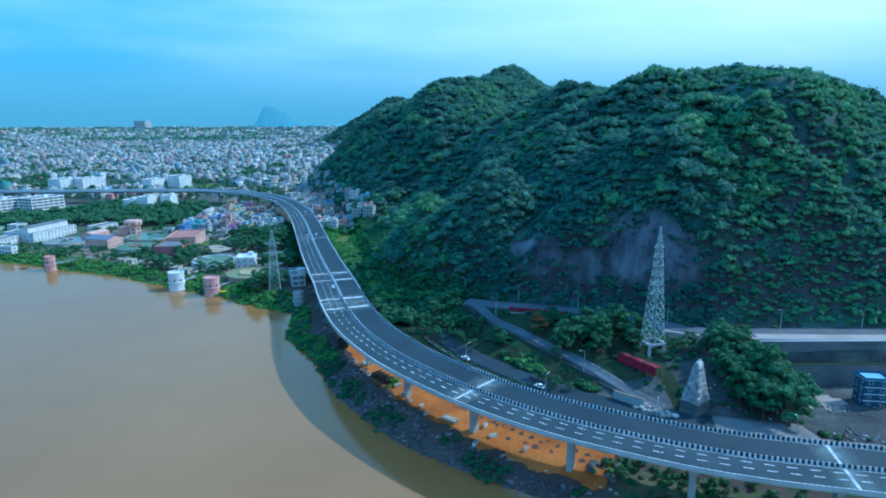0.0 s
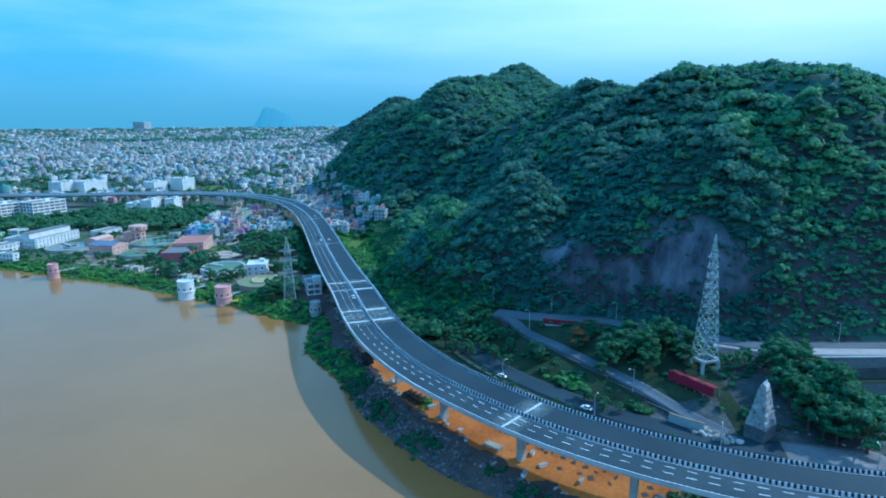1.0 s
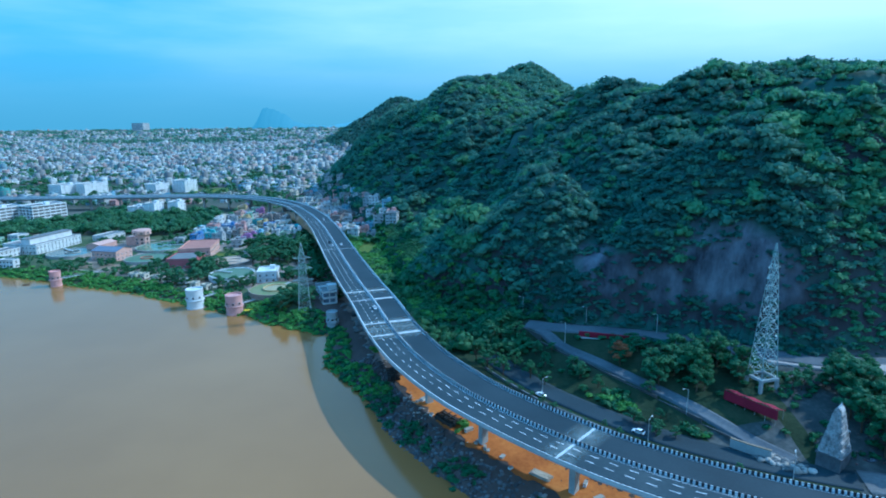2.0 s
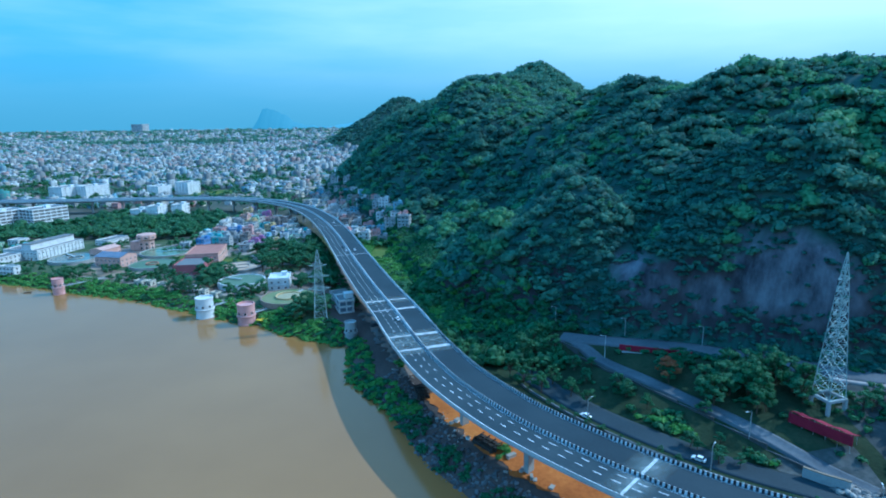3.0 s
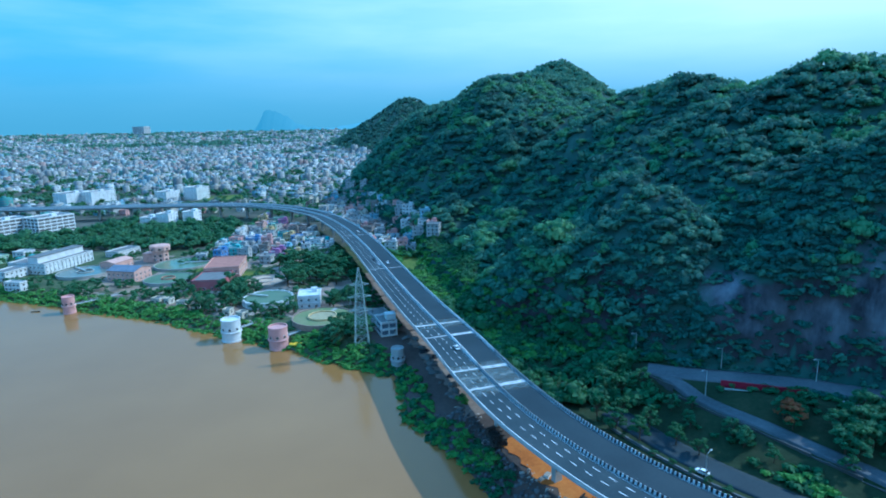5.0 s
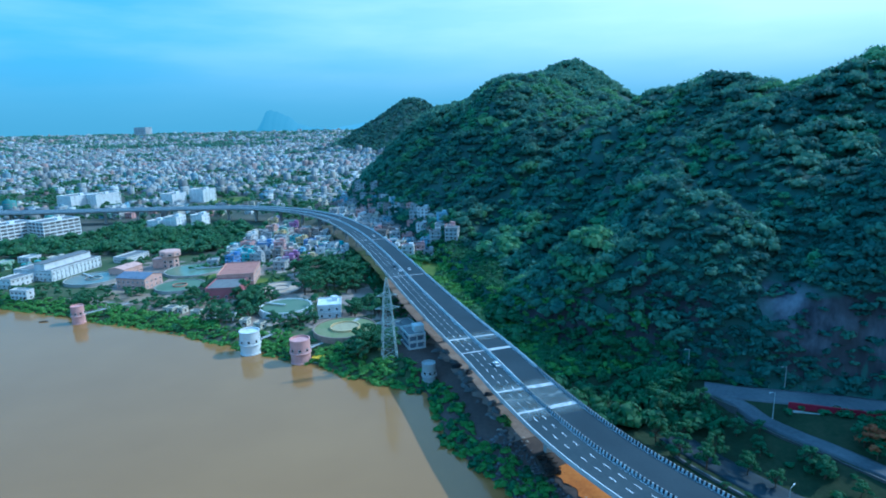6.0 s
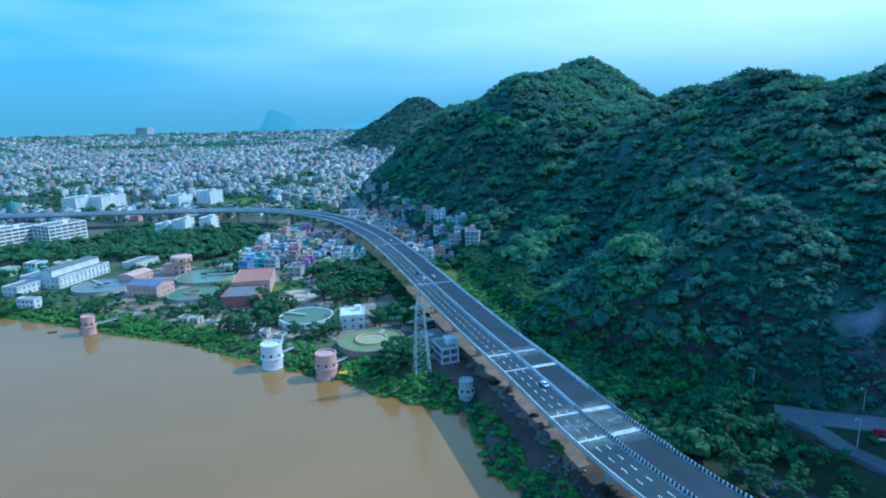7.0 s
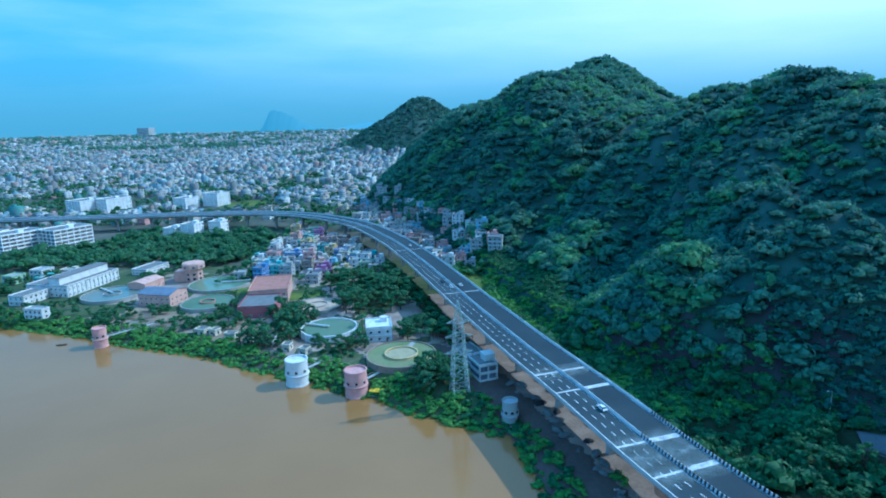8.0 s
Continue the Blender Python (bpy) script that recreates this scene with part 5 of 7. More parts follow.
# ---- close town: houses one by one ----
def town_green(x, y):
    """Where groves take the place of houses."""
    g = 0.55 * lumps(x, y, 170, 0.6) + 0.4 * lumps(x, y, 60, 1.4)
    g = g + 1.2 * np.exp(-((x + 800) / 120) ** 2 - ((y - 1050) / 90) ** 2) + 1.1 * np.exp(-((x + 1150) / 420) ** 2 - ((y - 2750) / 130) ** 2)
    g = g + 1.5 * np.exp(-((x + 400) / 130) ** 2 - ((y - 690) / 80) ** 2) + 1.3 * np.exp(-((x + 330) / 60) ** 2 - ((y - 960) / 40) ** 2)
    return g


tr = random.Random(11)
names = ["white", "cream", "pink", "sky", "teal", "lilac", "yellow", "grey", "salmon", "green", "stained", "bare", "grey", "stained", "bare", "magenta", "cream", "grey", "white", "blue", "stained", "bare"]
words = dict(white="white", cream="cream", pink="pink", sky="sky-blue", teal="teal", lilac="lilac", yellow="ochre yellow", grey="bare grey", salmon="salmon", green="pale green", blue="deep blue", magenta="magenta", stained="weather-stained white", bare="bare brown")
spots = []


def town(n, pick, group, tail):
    tries = 0
    made = 0
    while made < n and tries < 6000:
        tries += 1
        x, y = pick()
        dk = float(along(DECK[::4], np.array([x]), np.array([y]))[0][0])
        if abs(dk) < 19 or any((x - a) ** 2 + (y - b) ** 2 < 104 for a, b in spots):
            continue
        spots.append((x, y))
        c = tr.choice(names) if tail.startswith("crowded") else tr.choice(("white", "stained", "grey", "cream", "stained", "white", "sky", "pink", "bare"))
        fl = tr.choice((1, 2, 2, 3, 3))
        house(x, y, tr.uniform(6.5, 11), tr.uniform(6.5, 11), fl, tr.uniform(-20, 10), c, "%s %s-storey house %s" % (words[c], ("one", "two", "three")[fl - 1], tail), group, roof=tr.choice(("roof_pale", "roof_grey", "roof_grey", "roof_grey")), hut=tr.random() < 0.6, tank=tr.random() < 0.5, gap=3.6, sides="-y+x")
        made += 1


def left_colony():
    while True:
        x, y = tr.uniform(-268, -130), tr.uniform(555, 800)
        if x > -205 and y < 585 or (x < -215 and y < 575):
            continue
        if along(DECK[::4], np.array([x]), np.array([y]))[0][0] < -18:
            return x, y


def hill_colony():
    while True:
        x, y = tr.uniform(-215, -50), tr.uniform(590, 930)
        d = along(FOOT, np.array([x]), np.array([y]))[0][0]
        if along(DECK[::4], np.array([x]), np.array([y]))[0][0] > 18 and d < 20:
            return x, y


for hx, hy, hw, hd, hf, hc in ((-242, 583, 12, 9, 3, "teal"), (-238, 625, 13, 10, 3, "blue"), (-206, 577, 9, 8, 2, "magenta"), (-190, 579, 14, 8, 2, "yellow"), (-222, 612, 9, 9, 4, "pink"), (-252, 588, 9, 8, 3, "sky")):
    house(hx, hy, hw, hd, hf, 6, hc, "%s %s-storey house crowded under the flyover" % (words[hc], ("one", "two", "three", "four")[hf - 1]), "houses of the riverside quarter", roof="roof_pale", hut=True, gap=3.6, sides="-y+x")
    spots.append((hx, hy))
town(136, left_colony, "houses of the riverside quarter", "crowded under the flyover")
town(120, hill_colony, "houses at the hill foot", "stepped up the hill foot")

def beyond_flyover():
    while True:
        x, y = tr.uniform(-570, -215), tr.uniform(846, 940)
        if town_green(x, y) < 0.25 and not (x < -365 and x > -440 and y > 925):
            return x, y


town(62, beyond_flyover, "houses beyond the flyover", "beyond the flyover")

# trees between the houses
r = np.random.default_rng(51)
x, y = r.uniform(-280, -40, 1800), r.uniform(560, 950, 1800)
ok = np.array([min((a - p) ** 2 + (b - q) ** 2 for p, q in spots) > 22 for a, b in zip(x, y)]) & (np.abs(along(DECK[::4], x, y)[0]) > 15) & (along(FOOT, x, y)[0] < 30)
x, y = x[ok], y[ok]
rad = r.uniform(2.0, 4.2, len(x))
scatter("yard_trees", np.stack([x, y, ground_z(x, y) + rad * 0.9], 1), rad, hill_crowns, (M["leaf_dark"], M["leaf_mid"]), "green yard trees between small houses", "trees", kind_of=(r.random(len(x)) < 0.4).astype(int))


# ---- far town: blocks past counting ----
def far_town(n, cell_size, y0, y1, lo, hi, name, label, seed):
    r = np.random.default_rng(seed)
    x = r.uniform(-0.95 * y1, 200, n)
    y = r.uniform(y0, y1, n)
    x, y = np.round(x / cell_size) * cell_size, np.round(y / cell_size) * cell_size
    uniq = np.unique(np.stack([x, y], 1), axis=0)
    x, y = uniq[:, 0] + r.uniform(-0.2, 0.2, len(uniq)) * cell_size, uniq[:, 1] + r.uniform(-0.2, 0.2, len(uniq)) * cell_size
    inside = (x > -0.92 * y - 100) & (x < 0.02 * y - 120)
    x, y = x[inside], y[inside]
    foot, dk = along(FOOT, x, y)[0], along(DECK[::4], x, y)[0]
    z = ground_z(x, y)
    plain_z = np.interp(y, [1200, 4900], [8, 62]) + 14
    green = town_green(x, y)
    keep = (foot < -2) & ((np.abs(dk) > 24) | (y > 860)) & (z < plain_z) & (green < 0.12 + 0.3 * r.random(len(x)))
    blocks = ((-600, 975, 75, 50), (-440, 975, 45, 40), (-402, 1010, 45, 45), (-726, 1075, 70, 45), (-520, 720, 90, 50))
    for bx, by, rx, ry in blocks:
        keep &= (np.abs(x - bx) > rx) | (np.abs(y - by) > ry)
    keep &= ~((x > -575) & (x < -208) & (y < 944))
    x, y, z = x[keep], y[keep], z[keep]
    V, F, S, k = [], [], [], 0
    unit = np.array([(-1, -1, 0), (1, -1, 0), (1, 1, 0), (-1, 1, 0), (-1, -1, 1), (1, -1, 1), (1, 1, 1), (-1, 1, 1)], float) * (0.5, 0.5, 1)
    quads = np.array([(4, 5, 6, 7), (0, 1, 5, 4), (1, 2, 6, 5), (2, 3, 7, 6), (3, 0, 4, 7)])

    def put(size, shift, rot, base, slot):
        nonlocal k
        c, s = math.cos(rot), math.sin(rot)
        v = unit * size + shift
        V.append(np.stack([v[:, 0] * c - v[:, 1] * s, v[:, 0] * s + v[:, 1] * c, v[:, 2]], 1) + base)
        F.append(quads + k)
        S.append(np.full(5, slot))
        k += 8

    for i in range(len(x)):
        w, d = r.uniform(0.45, 0.95, 2) * cell_size
        h = 0.85 * (lo + (hi - lo) * r.random() ** 1.6) * (1.8 if r.random() < 0.07 else 1)
        rot = 0.35 * math.sin(x[i] / 260) + 0.25 * math.sin(y[i] / 330) + r.normal(0, 0.05)
        base = (x[i], y[i], z[i] - 1)
        put((w, d, h + 1), (0, 0, 0), rot, base, 0)
        if r.random() < 0.7:
            put((w * 0.35, d * 0.35, 2.6), (w * r.uniform(-0.25, 0.25), d * r.uniform(-0.25, 0.25), h + 1), rot, base, 0)
        for fl in range(int(h / 3.3) if y1 < 3500 else 0):
            put((w * 0.86, 0.3, 1.3), (0, -d / 2, 1 + fl * 3.3 + 1.1), rot, base, 1)
            if y1 < 1900:
                put((0.3, d * 0.5, 1.3), (w / 2, 0, 1 + fl * 3.3 + 1.1), rot, base, 1)
    return tagged(new(name, quick_mesh(name, np.vstack(V), np.vstack(F), (town_mat, far_glass), np.concatenate(S))), label, "city", kind="stuff")


town_mat = bpy.data.materials.new("far_town_walls")
town_mat.use_nodes = True
n, l = town_mat.node_tree.nodes, town_mat.node_tree.links
geo, ramp, p = n.new("ShaderNodeNewGeometry"), n.new("ShaderNodeValToRGB"), n["Principled BSDF"]
ramp.color_ramp.interpolation = "CONSTANT"
tones = ((0.0, (0.43, 0.43, 0.42)), (0.24, (0.3, 0.3, 0.3)), (0.42, (0.22, 0.22, 0.22)), (0.55, (0.46, 0.4, 0.33)), (0.66, (0.42, 0.28, 0.25)), (0.75, (0.24, 0.34, 0.4)), (0.83, (0.64, 0.64, 0.63)), (0.96, (0.12, 0.28, 0.26)))
while len(ramp.color_ramp.elements) < len(tones):
    ramp.color_ramp.elements.new(0.5)
# red is cut most: a cool haze painted into the wall tones
for e, (at, c) in zip(ramp.color_ramp.elements, tones):
    e.position, e.color = at, (c[0] * 0.84, c[1] * 0.88, c[2] * 0.9, 1)
l.new(geo.outputs["Random Per Island"], ramp.inputs["Fac"])
stain = n.new("ShaderNodeTexNoise")
stain.inputs["Scale"].default_value, stain.inputs["Detail"].default_value = 0.3, 5
l.new(geo.outputs["Position"], stain.inputs["Vector"])
dirt_fac = n.new("ShaderNodeMapRange")
dirt_fac.inputs["To Min"].default_value, dirt_fac.inputs["To Max"].default_value = 0.65, 1.05
l.new(stain.outputs["Fac"], dirt_fac.inputs["Value"])
mul = n.new("ShaderNodeMix")
mul.data_type, mul.blend_type = "RGBA", "MULTIPLY"
mul.inputs["Factor"].default_value = 1.0
l.new(ramp.outputs["Color"], mul.inputs[6])
l.new(dirt_fac.outputs[0], mul.inputs[7])
l.new(mul.outputs[2], p.inputs["Base Color"])
p.inputs["Roughness"].default_value = 0.85
# openings kept pale, with the haze over their darkness put into the colour
far_glass = plain("far_openings", (0.16, 0.17, 0.18), rough=0.4, bump=0)

far_town(13000, 13.5, 835, 1700, 4, 13, "far_town", "crowded pale houses and flats of a hazy town", 21)
far_town(26000, 18, 1700, 3000, 5, 13, "far_town", "countless pale blocks of the hazy town", 22)
far_town(24000, 24, 3000, 4750, 5, 14, "far_town", "remote pale blocks at the edge of town", 23)

# single trees between the nearer houses
r = np.random.default_rng(33)
x, y = r.uniform(-1000, -120, 4200), r.uniform(832, 1500, 4200)
ok = (x > -0.92 * y) & (x < 0.02 * y - 130) & (along(FOOT, x, y)[0] < -4) & (np.abs(along(DECK[::4], x, y)[0]) > 14) & (lumps(x, y, 45, 0.4) > -0.1)
x, y = x[ok], y[ok]
rad = r.uniform(3.2, 6.0, len(x))
scatter("town_trees", np.stack([x, y, ground_z(x, y) + rad * 0.9], 1), rad, far_crowns, (M["leaf_dark"], M["leaf_park"]), "dark green trees standing between pale houses", "trees", kind_of=(r.random(len(x)) < 0.4).astype(int))
# groves between the houses
r = np.random.default_rng(31)
x, y = r.uniform(-3600, 100, 20000), 835 + 3865 * r.random(20000) ** 1.25
ok = (x > -0.92 * y) & (x < 0.02 * y - 110)
x, y = x[ok], y[ok]
g = town_green(x, y)
foot = along(FOOT, x, y)[0]
ok = (foot < 0) & (g + r.normal(0, 0.22, len(x)) > 0.2) & (np.abs(along(DECK[::4], x, y)[0]) > 16) & ~((np.abs(x + 402) < 38) & (np.abs(y - 1008) < 36)) & ~((np.abs(x + 726) < 60) & (np.abs(y - 1075) < 36))
x, y = x[ok], y[ok]
rad = r.uniform(3.5, 6.5, len(x)) * np.interp(y, [900, 4000], [1.15, 2.9])
scatter("town_groves", np.stack([x, y, ground_z(x, y) + rad * 0.4], 1), rad, far_crowns, (M["leaf_hill"],), "dark green groves between the houses of the town", "trees")
# the park below the blocks
r = np.random.default_rng(32)
x, y = r.uniform(-520, -255, 5200), r.uniform(585, 805, 5200)
ok = ((x + 395) / 125) ** 2 + ((y - 685) / 85) ** 2 + 0.25 * lumps(x, y, 30, 0.4) < 1
for bx, by, rr in ((-476, 730, 36), (-512, 712, 32), (-556, 716, 42), (-376, 757, 20), (-352, 768, 18), (-395, 755, 16), (-384, 590, 34), (-352, 611, 20), (-303, 578, 17), (-427, 600, 26)):
    ok &= (x - bx) ** 2 + (y - by) ** 2 > rr * rr
x, y = x[ok], y[ok]
cell, chosen = {}, []
for i in range(len(x)):
    key = (int(x[i] // 5.5), int(y[i] // 5.5))
    if key not in cell:
        cell[key] = 1
        chosen.append(i)
x, y = x[chosen], y[chosen]
rad = r.lognormal(1.5, 0.3, len(x)).clip(2.6, 8.5)
scatter("park_woods", np.stack([x, y, ground_z(x, y) + rad * 0.8], 1), rad, hill_crowns, (M["leaf_dark"], M["leaf_park"]), "dense dark green park trees behind the water works", "woods", kind_of=(lumps(x, y, 22, 0.3) + r.normal(0, 0.4, len(x)) > 0.0).astype(int))

# lawns and open fields
for fx, fy, w, d, turn, mt in ((-402, 1008, 64, 60, 20, grass_mat), (-726, 1075, 100, 60, 8, plain_mat), (-213, 527, 34, 18, 8, grass_mat), (-262, 545, 40, 14, 0, grass_mat), (-225, 455, 50, 26, -25, M["dirt"]), (-290, 492, 60, 16, -24, M["dirt"])):
    steps = np.linspace(-0.5, 0.5, 12)
    c, s = math.cos(radians(turn)), math.sin(radians(turn))
    U, W = np.meshgrid(steps * w, steps * d)
    X, Y = fx + U * c - W * s, fy + U * s + W * c
    i2 = np.arange(144).reshape(12, 12)
    fq = np.stack([i2[:-1, :-1], i2[:-1, 1:], i2[1:, 1:], i2[1:, :-1]], -1).reshape(-1, 4)
    ob = new("field", quick_mesh("field", np.stack([X, Y, ground_z(X, Y) + 0.22], -1).reshape(-1, 3), fq, (mt,), None, True))
    tagged(ob, "open %s patch between houses" % ("green grass" if mt == grass_mat else "bare earth"), "field", kind="structure")

# far hill and low ridges beyond the town; a blue glow paints the haze over them
def distant_ridge(name, cx, cy, width, height, peaks, haze_glow, label):
    m = bpy.data.materials.new(name)
    m.use_nodes = True
    nn = m.node_tree.nodes
    pb = nn["Principled BSDF"]
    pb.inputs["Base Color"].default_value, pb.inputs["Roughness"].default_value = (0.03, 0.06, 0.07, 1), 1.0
    pb.inputs["Emission Color"].default_value, pb.inputs["Emission Strength"].default_value = (*haze_glow, 1), 1.0
    u = np.linspace(-1, 1, 90)
    V, Fq = [], []
    for j, depth in enumerate((0, 60, 140)):
        prof = sum(a * np.exp(-((u - b) / c) ** 2) for a, b, c in peaks) + 0.02 * np.sin(u * 37) + 0.015 * np.sin(u * 83 + 1)
        prof = np.clip(prof * (1 - u**8), 0, None) * (0.0, 0.6, 1.0)[j]
        V.append(np.stack([cx + u * width / 2, np.full(90, cy + depth), 40 + height * prof], 1))
    for j in range(2):
        Fq += [(j * 90 + k, j * 90 + k + 1, (j + 1) * 90 + k + 1, (j + 1) * 90 + k) for k in range(89)]
    return tagged(new(name, quick_mesh(name, np.vstack(V), Fq, (m,), None, True)), label, "backdrop", kind="structure")


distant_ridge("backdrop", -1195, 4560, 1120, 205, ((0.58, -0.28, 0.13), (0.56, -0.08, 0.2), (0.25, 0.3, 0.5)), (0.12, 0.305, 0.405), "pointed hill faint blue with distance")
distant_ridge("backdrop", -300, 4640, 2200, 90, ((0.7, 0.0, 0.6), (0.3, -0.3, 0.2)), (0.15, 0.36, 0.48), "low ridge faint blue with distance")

# ---- roads below the flyover ----
def ribbon(name, points, width, mat, label, lift=0.18, step=3.0, heights=None):
    """A road laid on the ground along a plan curve."""
    c = spline(points, step)
    q = normals(c)
    cols = np.linspace(-0.5, 0.5, 7)
    X, Y = c[:, :1] + q[:, :1] * cols * width, c[:, 1:] + q[:, 1:] * cols * width
    if heights is None:
        mid = ground_z(c[:, 0], c[:, 1])
    else:
        mid = np.interp(np.linspace(0, 1, len(c)), np.linspace(0, 1, len(heights)), heights)
    Z = np.maximum(mid[:, None] + 0 * cols, ground_z(X, Y) if heights is None else mid[:, None] + 0 * cols) + lift
    V = [np.stack([X, Y, Z], -1).reshape(-1, 3), np.stack([X[:, [0, -1]], Y[:, [0, -1]], Z[:, [0, -1]] - 2.0], -1).reshape(-1, 3)]
    m, k = len(c), 7
    i3 = np.arange(m * k).reshape(m, k)
    i4 = m * k + np.arange(2 * m).reshape(m, 2)
    fq = [np.stack([i3[:-1, :-1], i3[:-1, 1:], i3[1:, 1:], i3[1:, :-1]], -1).reshape(-1, 4)]
    fq.append(np.stack([i4[:-1, 0], i3[:-1, 0], i3[1:, 0], i4[1:, 0]], -1))
    fq.append(np.stack([i3[:-1, -1], i4[:-1, 1], i4[1:, 1], i3[1:, -1]], -1))
    ob = new(name, quick_mesh(name, np.vstack(V), np.vstack(fq), (mat,), None, False))
    return tagged(ob, label, "road", kind="structure")


hill_road = material("hill_road", ((0.06, 0.068, 0.08), (0.095, 0.104, 0.118), (0.14, 0.145, 0.155)), 0.06, 0.9, 0.85, 0.2)
low = [tuple(DECK[i] + DN[i] * 39.5) for i in range(deck_index(240, 115), deck_index(-42, 276), 12)]
pale_road = material("dusty_road", ((0.1, 0.1, 0.105), (0.16, 0.155, 0.155), (0.24, 0.225, 0.22)), 0.08, 0.8, 0.95, 0.2)
ribbon("road", [q for q in low if q[0] > 90], 12, pale_road, "pale dusty road running below the flyover")
ribbon("road", [q for q in low if q[0] < 102], 10, M["asphalt_new"], "dusty grey road running below the flyover", lift=0.16)
pale_shoulder = material("pale_dust", ((0.27, 0.23, 0.21), (0.42, 0.36, 0.33)), 0.08, 0.8, 0.95, 0.2)
ribbon("road", RAMP_PTS, 5.0, hill_road, "narrow grey ramp road down from the hairpin", lift=0.25)
ribbon("road", UPPER_PTS, 11.0, hill_road, "old grey temple road along the cliff foot", lift=0.45)
ribbon("road_shoulder", [(100, 250), (112, 243.5), (125, 239), (160, 236.2), (200, 235.4), (300, 233.5)], 6.5, pale_shoulder, "pale dusty shoulder beside the temple road", heights=[23.2, 24, 24, 24, 24, 24], lift=0.3)


def long_wall(name, pts, height, thick, mat, label, base=None, cap=None, sink=2.0):
    """A wall along a plan line, with a coping."""
    t = thing(name, label, "wall")
    body, cope = Soup(), Soup()
    for a, b in zip(pts[:-1], pts[1:]):
        mx, my = (a[0] + b[0]) / 2, (a[1] + b[1]) / 2
        ln, turn = math.hypot(b[0] - a[0], b[1] - a[1]), math.degrees(math.atan2(b[1] - a[1], b[0] - a[0]))
        z0 = float(ground_z(mx, my)) if base is None else base
        body.box(mx, my, z0 - sink, ln + 0.05, thick, height + sink, turn)
        cope.box(mx, my, z0 + height, ln + 0.1, thick + 0.2, 0.2, turn)
    part("wall_body", body, mat, t)
    part("coping", cope, cap or mat, t)
    return t


def line(a, b, n):
    return [(a[0] + (b[0] - a[0]) * k / n, a[1] + (b[1] - a[1]) * k / n) for k in range(n + 1)]


grey_wall = material("stone_retaining_wall", ((0.08, 0.088, 0.096), (0.13, 0.14, 0.15), (0.19, 0.19, 0.19)), 0.1, 1.0, 0.9, 0.4)
long_wall("retaining_wall", line((131, 232.2), (300, 231), 8), 8.4, 0.8, grey_wall, "tall grey stone retaining wall under the temple road", base=15.7, cap=M["concrete"])
long_wall("retaining_wall", line((126, 229.6), (300, 229.4), 8), 10.9, 4.4, grey_wall, "lower grey stone retaining wall with a narrow ledge", base=4.6, cap=slope_mat)
crimson = wall_paint("crimson", (0.2, 0.012, 0.036))
long_wall("red_wall", line((35, 286.3), (61.5, 276.3), 5), 1.7, 0.4, crimson, "low crimson wall along the hairpin road", base=20.6, cap=crimson)
long_wall("white_wall", line((35.5, 284.4), (62, 274.0), 5), 1.1, 0.4, M["concrete"], "low whitewashed wall beside the hairpin", base=19.0)
long_wall("kerb_wall", [(10.5, 300.5), (18.3, 288.2), (26.5, 273), (35.2, 259.8), (43.8, 246.2), (51.7, 234.8), (61.7, 219.8), (68.5, 210)], 0.6, 0.3, M["old_road"], "low stained wall edging the ramp road")
# roofless white shelter by the temple road
shelter = thing("roadside_shelter", "low roofless white shelter with open bays by the road", "building", at=(70.5, 268.5, 18.5), rot=-58)
for k in range(5):
    part("pillar", unit_box(M["concrete_white"]), None, shelter, at=(-6 + 3 * k, -1.6, -1.5), scale=(0.6, 0.6, 4.6))
part("back_wall", Soup().box(0, 1.6, -1.5, 13, 0.35, 4.4), M["concrete"], shelter)
part("lintel", Soup().box(0, -1.6, 3.1, 13, 0.6, 0.5), M["concrete_white"], shelter)
verge = [tuple(DECK[i] + DN[i] * 31.0) for i in range(deck_index(72, 155), deck_index(-36, 266), 4)]
long_wall("verge_wall", verge, 0.8, 0.4, grey_wall, "low rough stone wall on the verge of the lower road")
# long crimson awning beside the ramp
AZ = float(ground_z(80.5, 222))
aw = thing("awning", "long crimson cloth awning on posts by the ramp", "awning", at=(80.5, 222, AZ), rot=-57)
cloth, sag = Soup(), [(-9.5 + 1.9 * k, 0.25 * math.sin(k * 1.9)) for k in range(11)]
cloth.add([(u, sy * 2.6, 3.6 - sy * 0.9 + s2 + th) for th in (0, 0.1) for sy in (-1, 1) for u, s2 in sag],
    [(k, k + 1, 12 + k, 11 + k) for k in range(10)] + [(22 + k, 33 + k, 34 + k, 23 + k) for k in range(10)] + [(k, 22 + k, 23 + k, k + 1) for k in range(10)] + [(11 + k, 12 + k, 34 + k, 33 + k) for k in range(10)])
part("cloth", cloth, crimson, aw)
part("side_cloth", Soup().box(0, -2.7, 0.8, 18.8, 0.1, 3.4), crimson, aw)
for k in range(6):
    for sy in (-2.3, 2.3):
        part("post", unit_box(M["steel"]), None, aw, at=(-8.8 + 3.5 * k, sy, -3.0), scale=(0.12, 0.12, 6.6 - sy * 0.39))
# painted end wall of the ramp
long_wall("painted_wall", [(66, 208), (70, 204), (75, 200.2)], 3.6, 0.6, M["concrete"], "pale stained retaining wall at the ramp end", base=10.6, cap=M["dirt"])


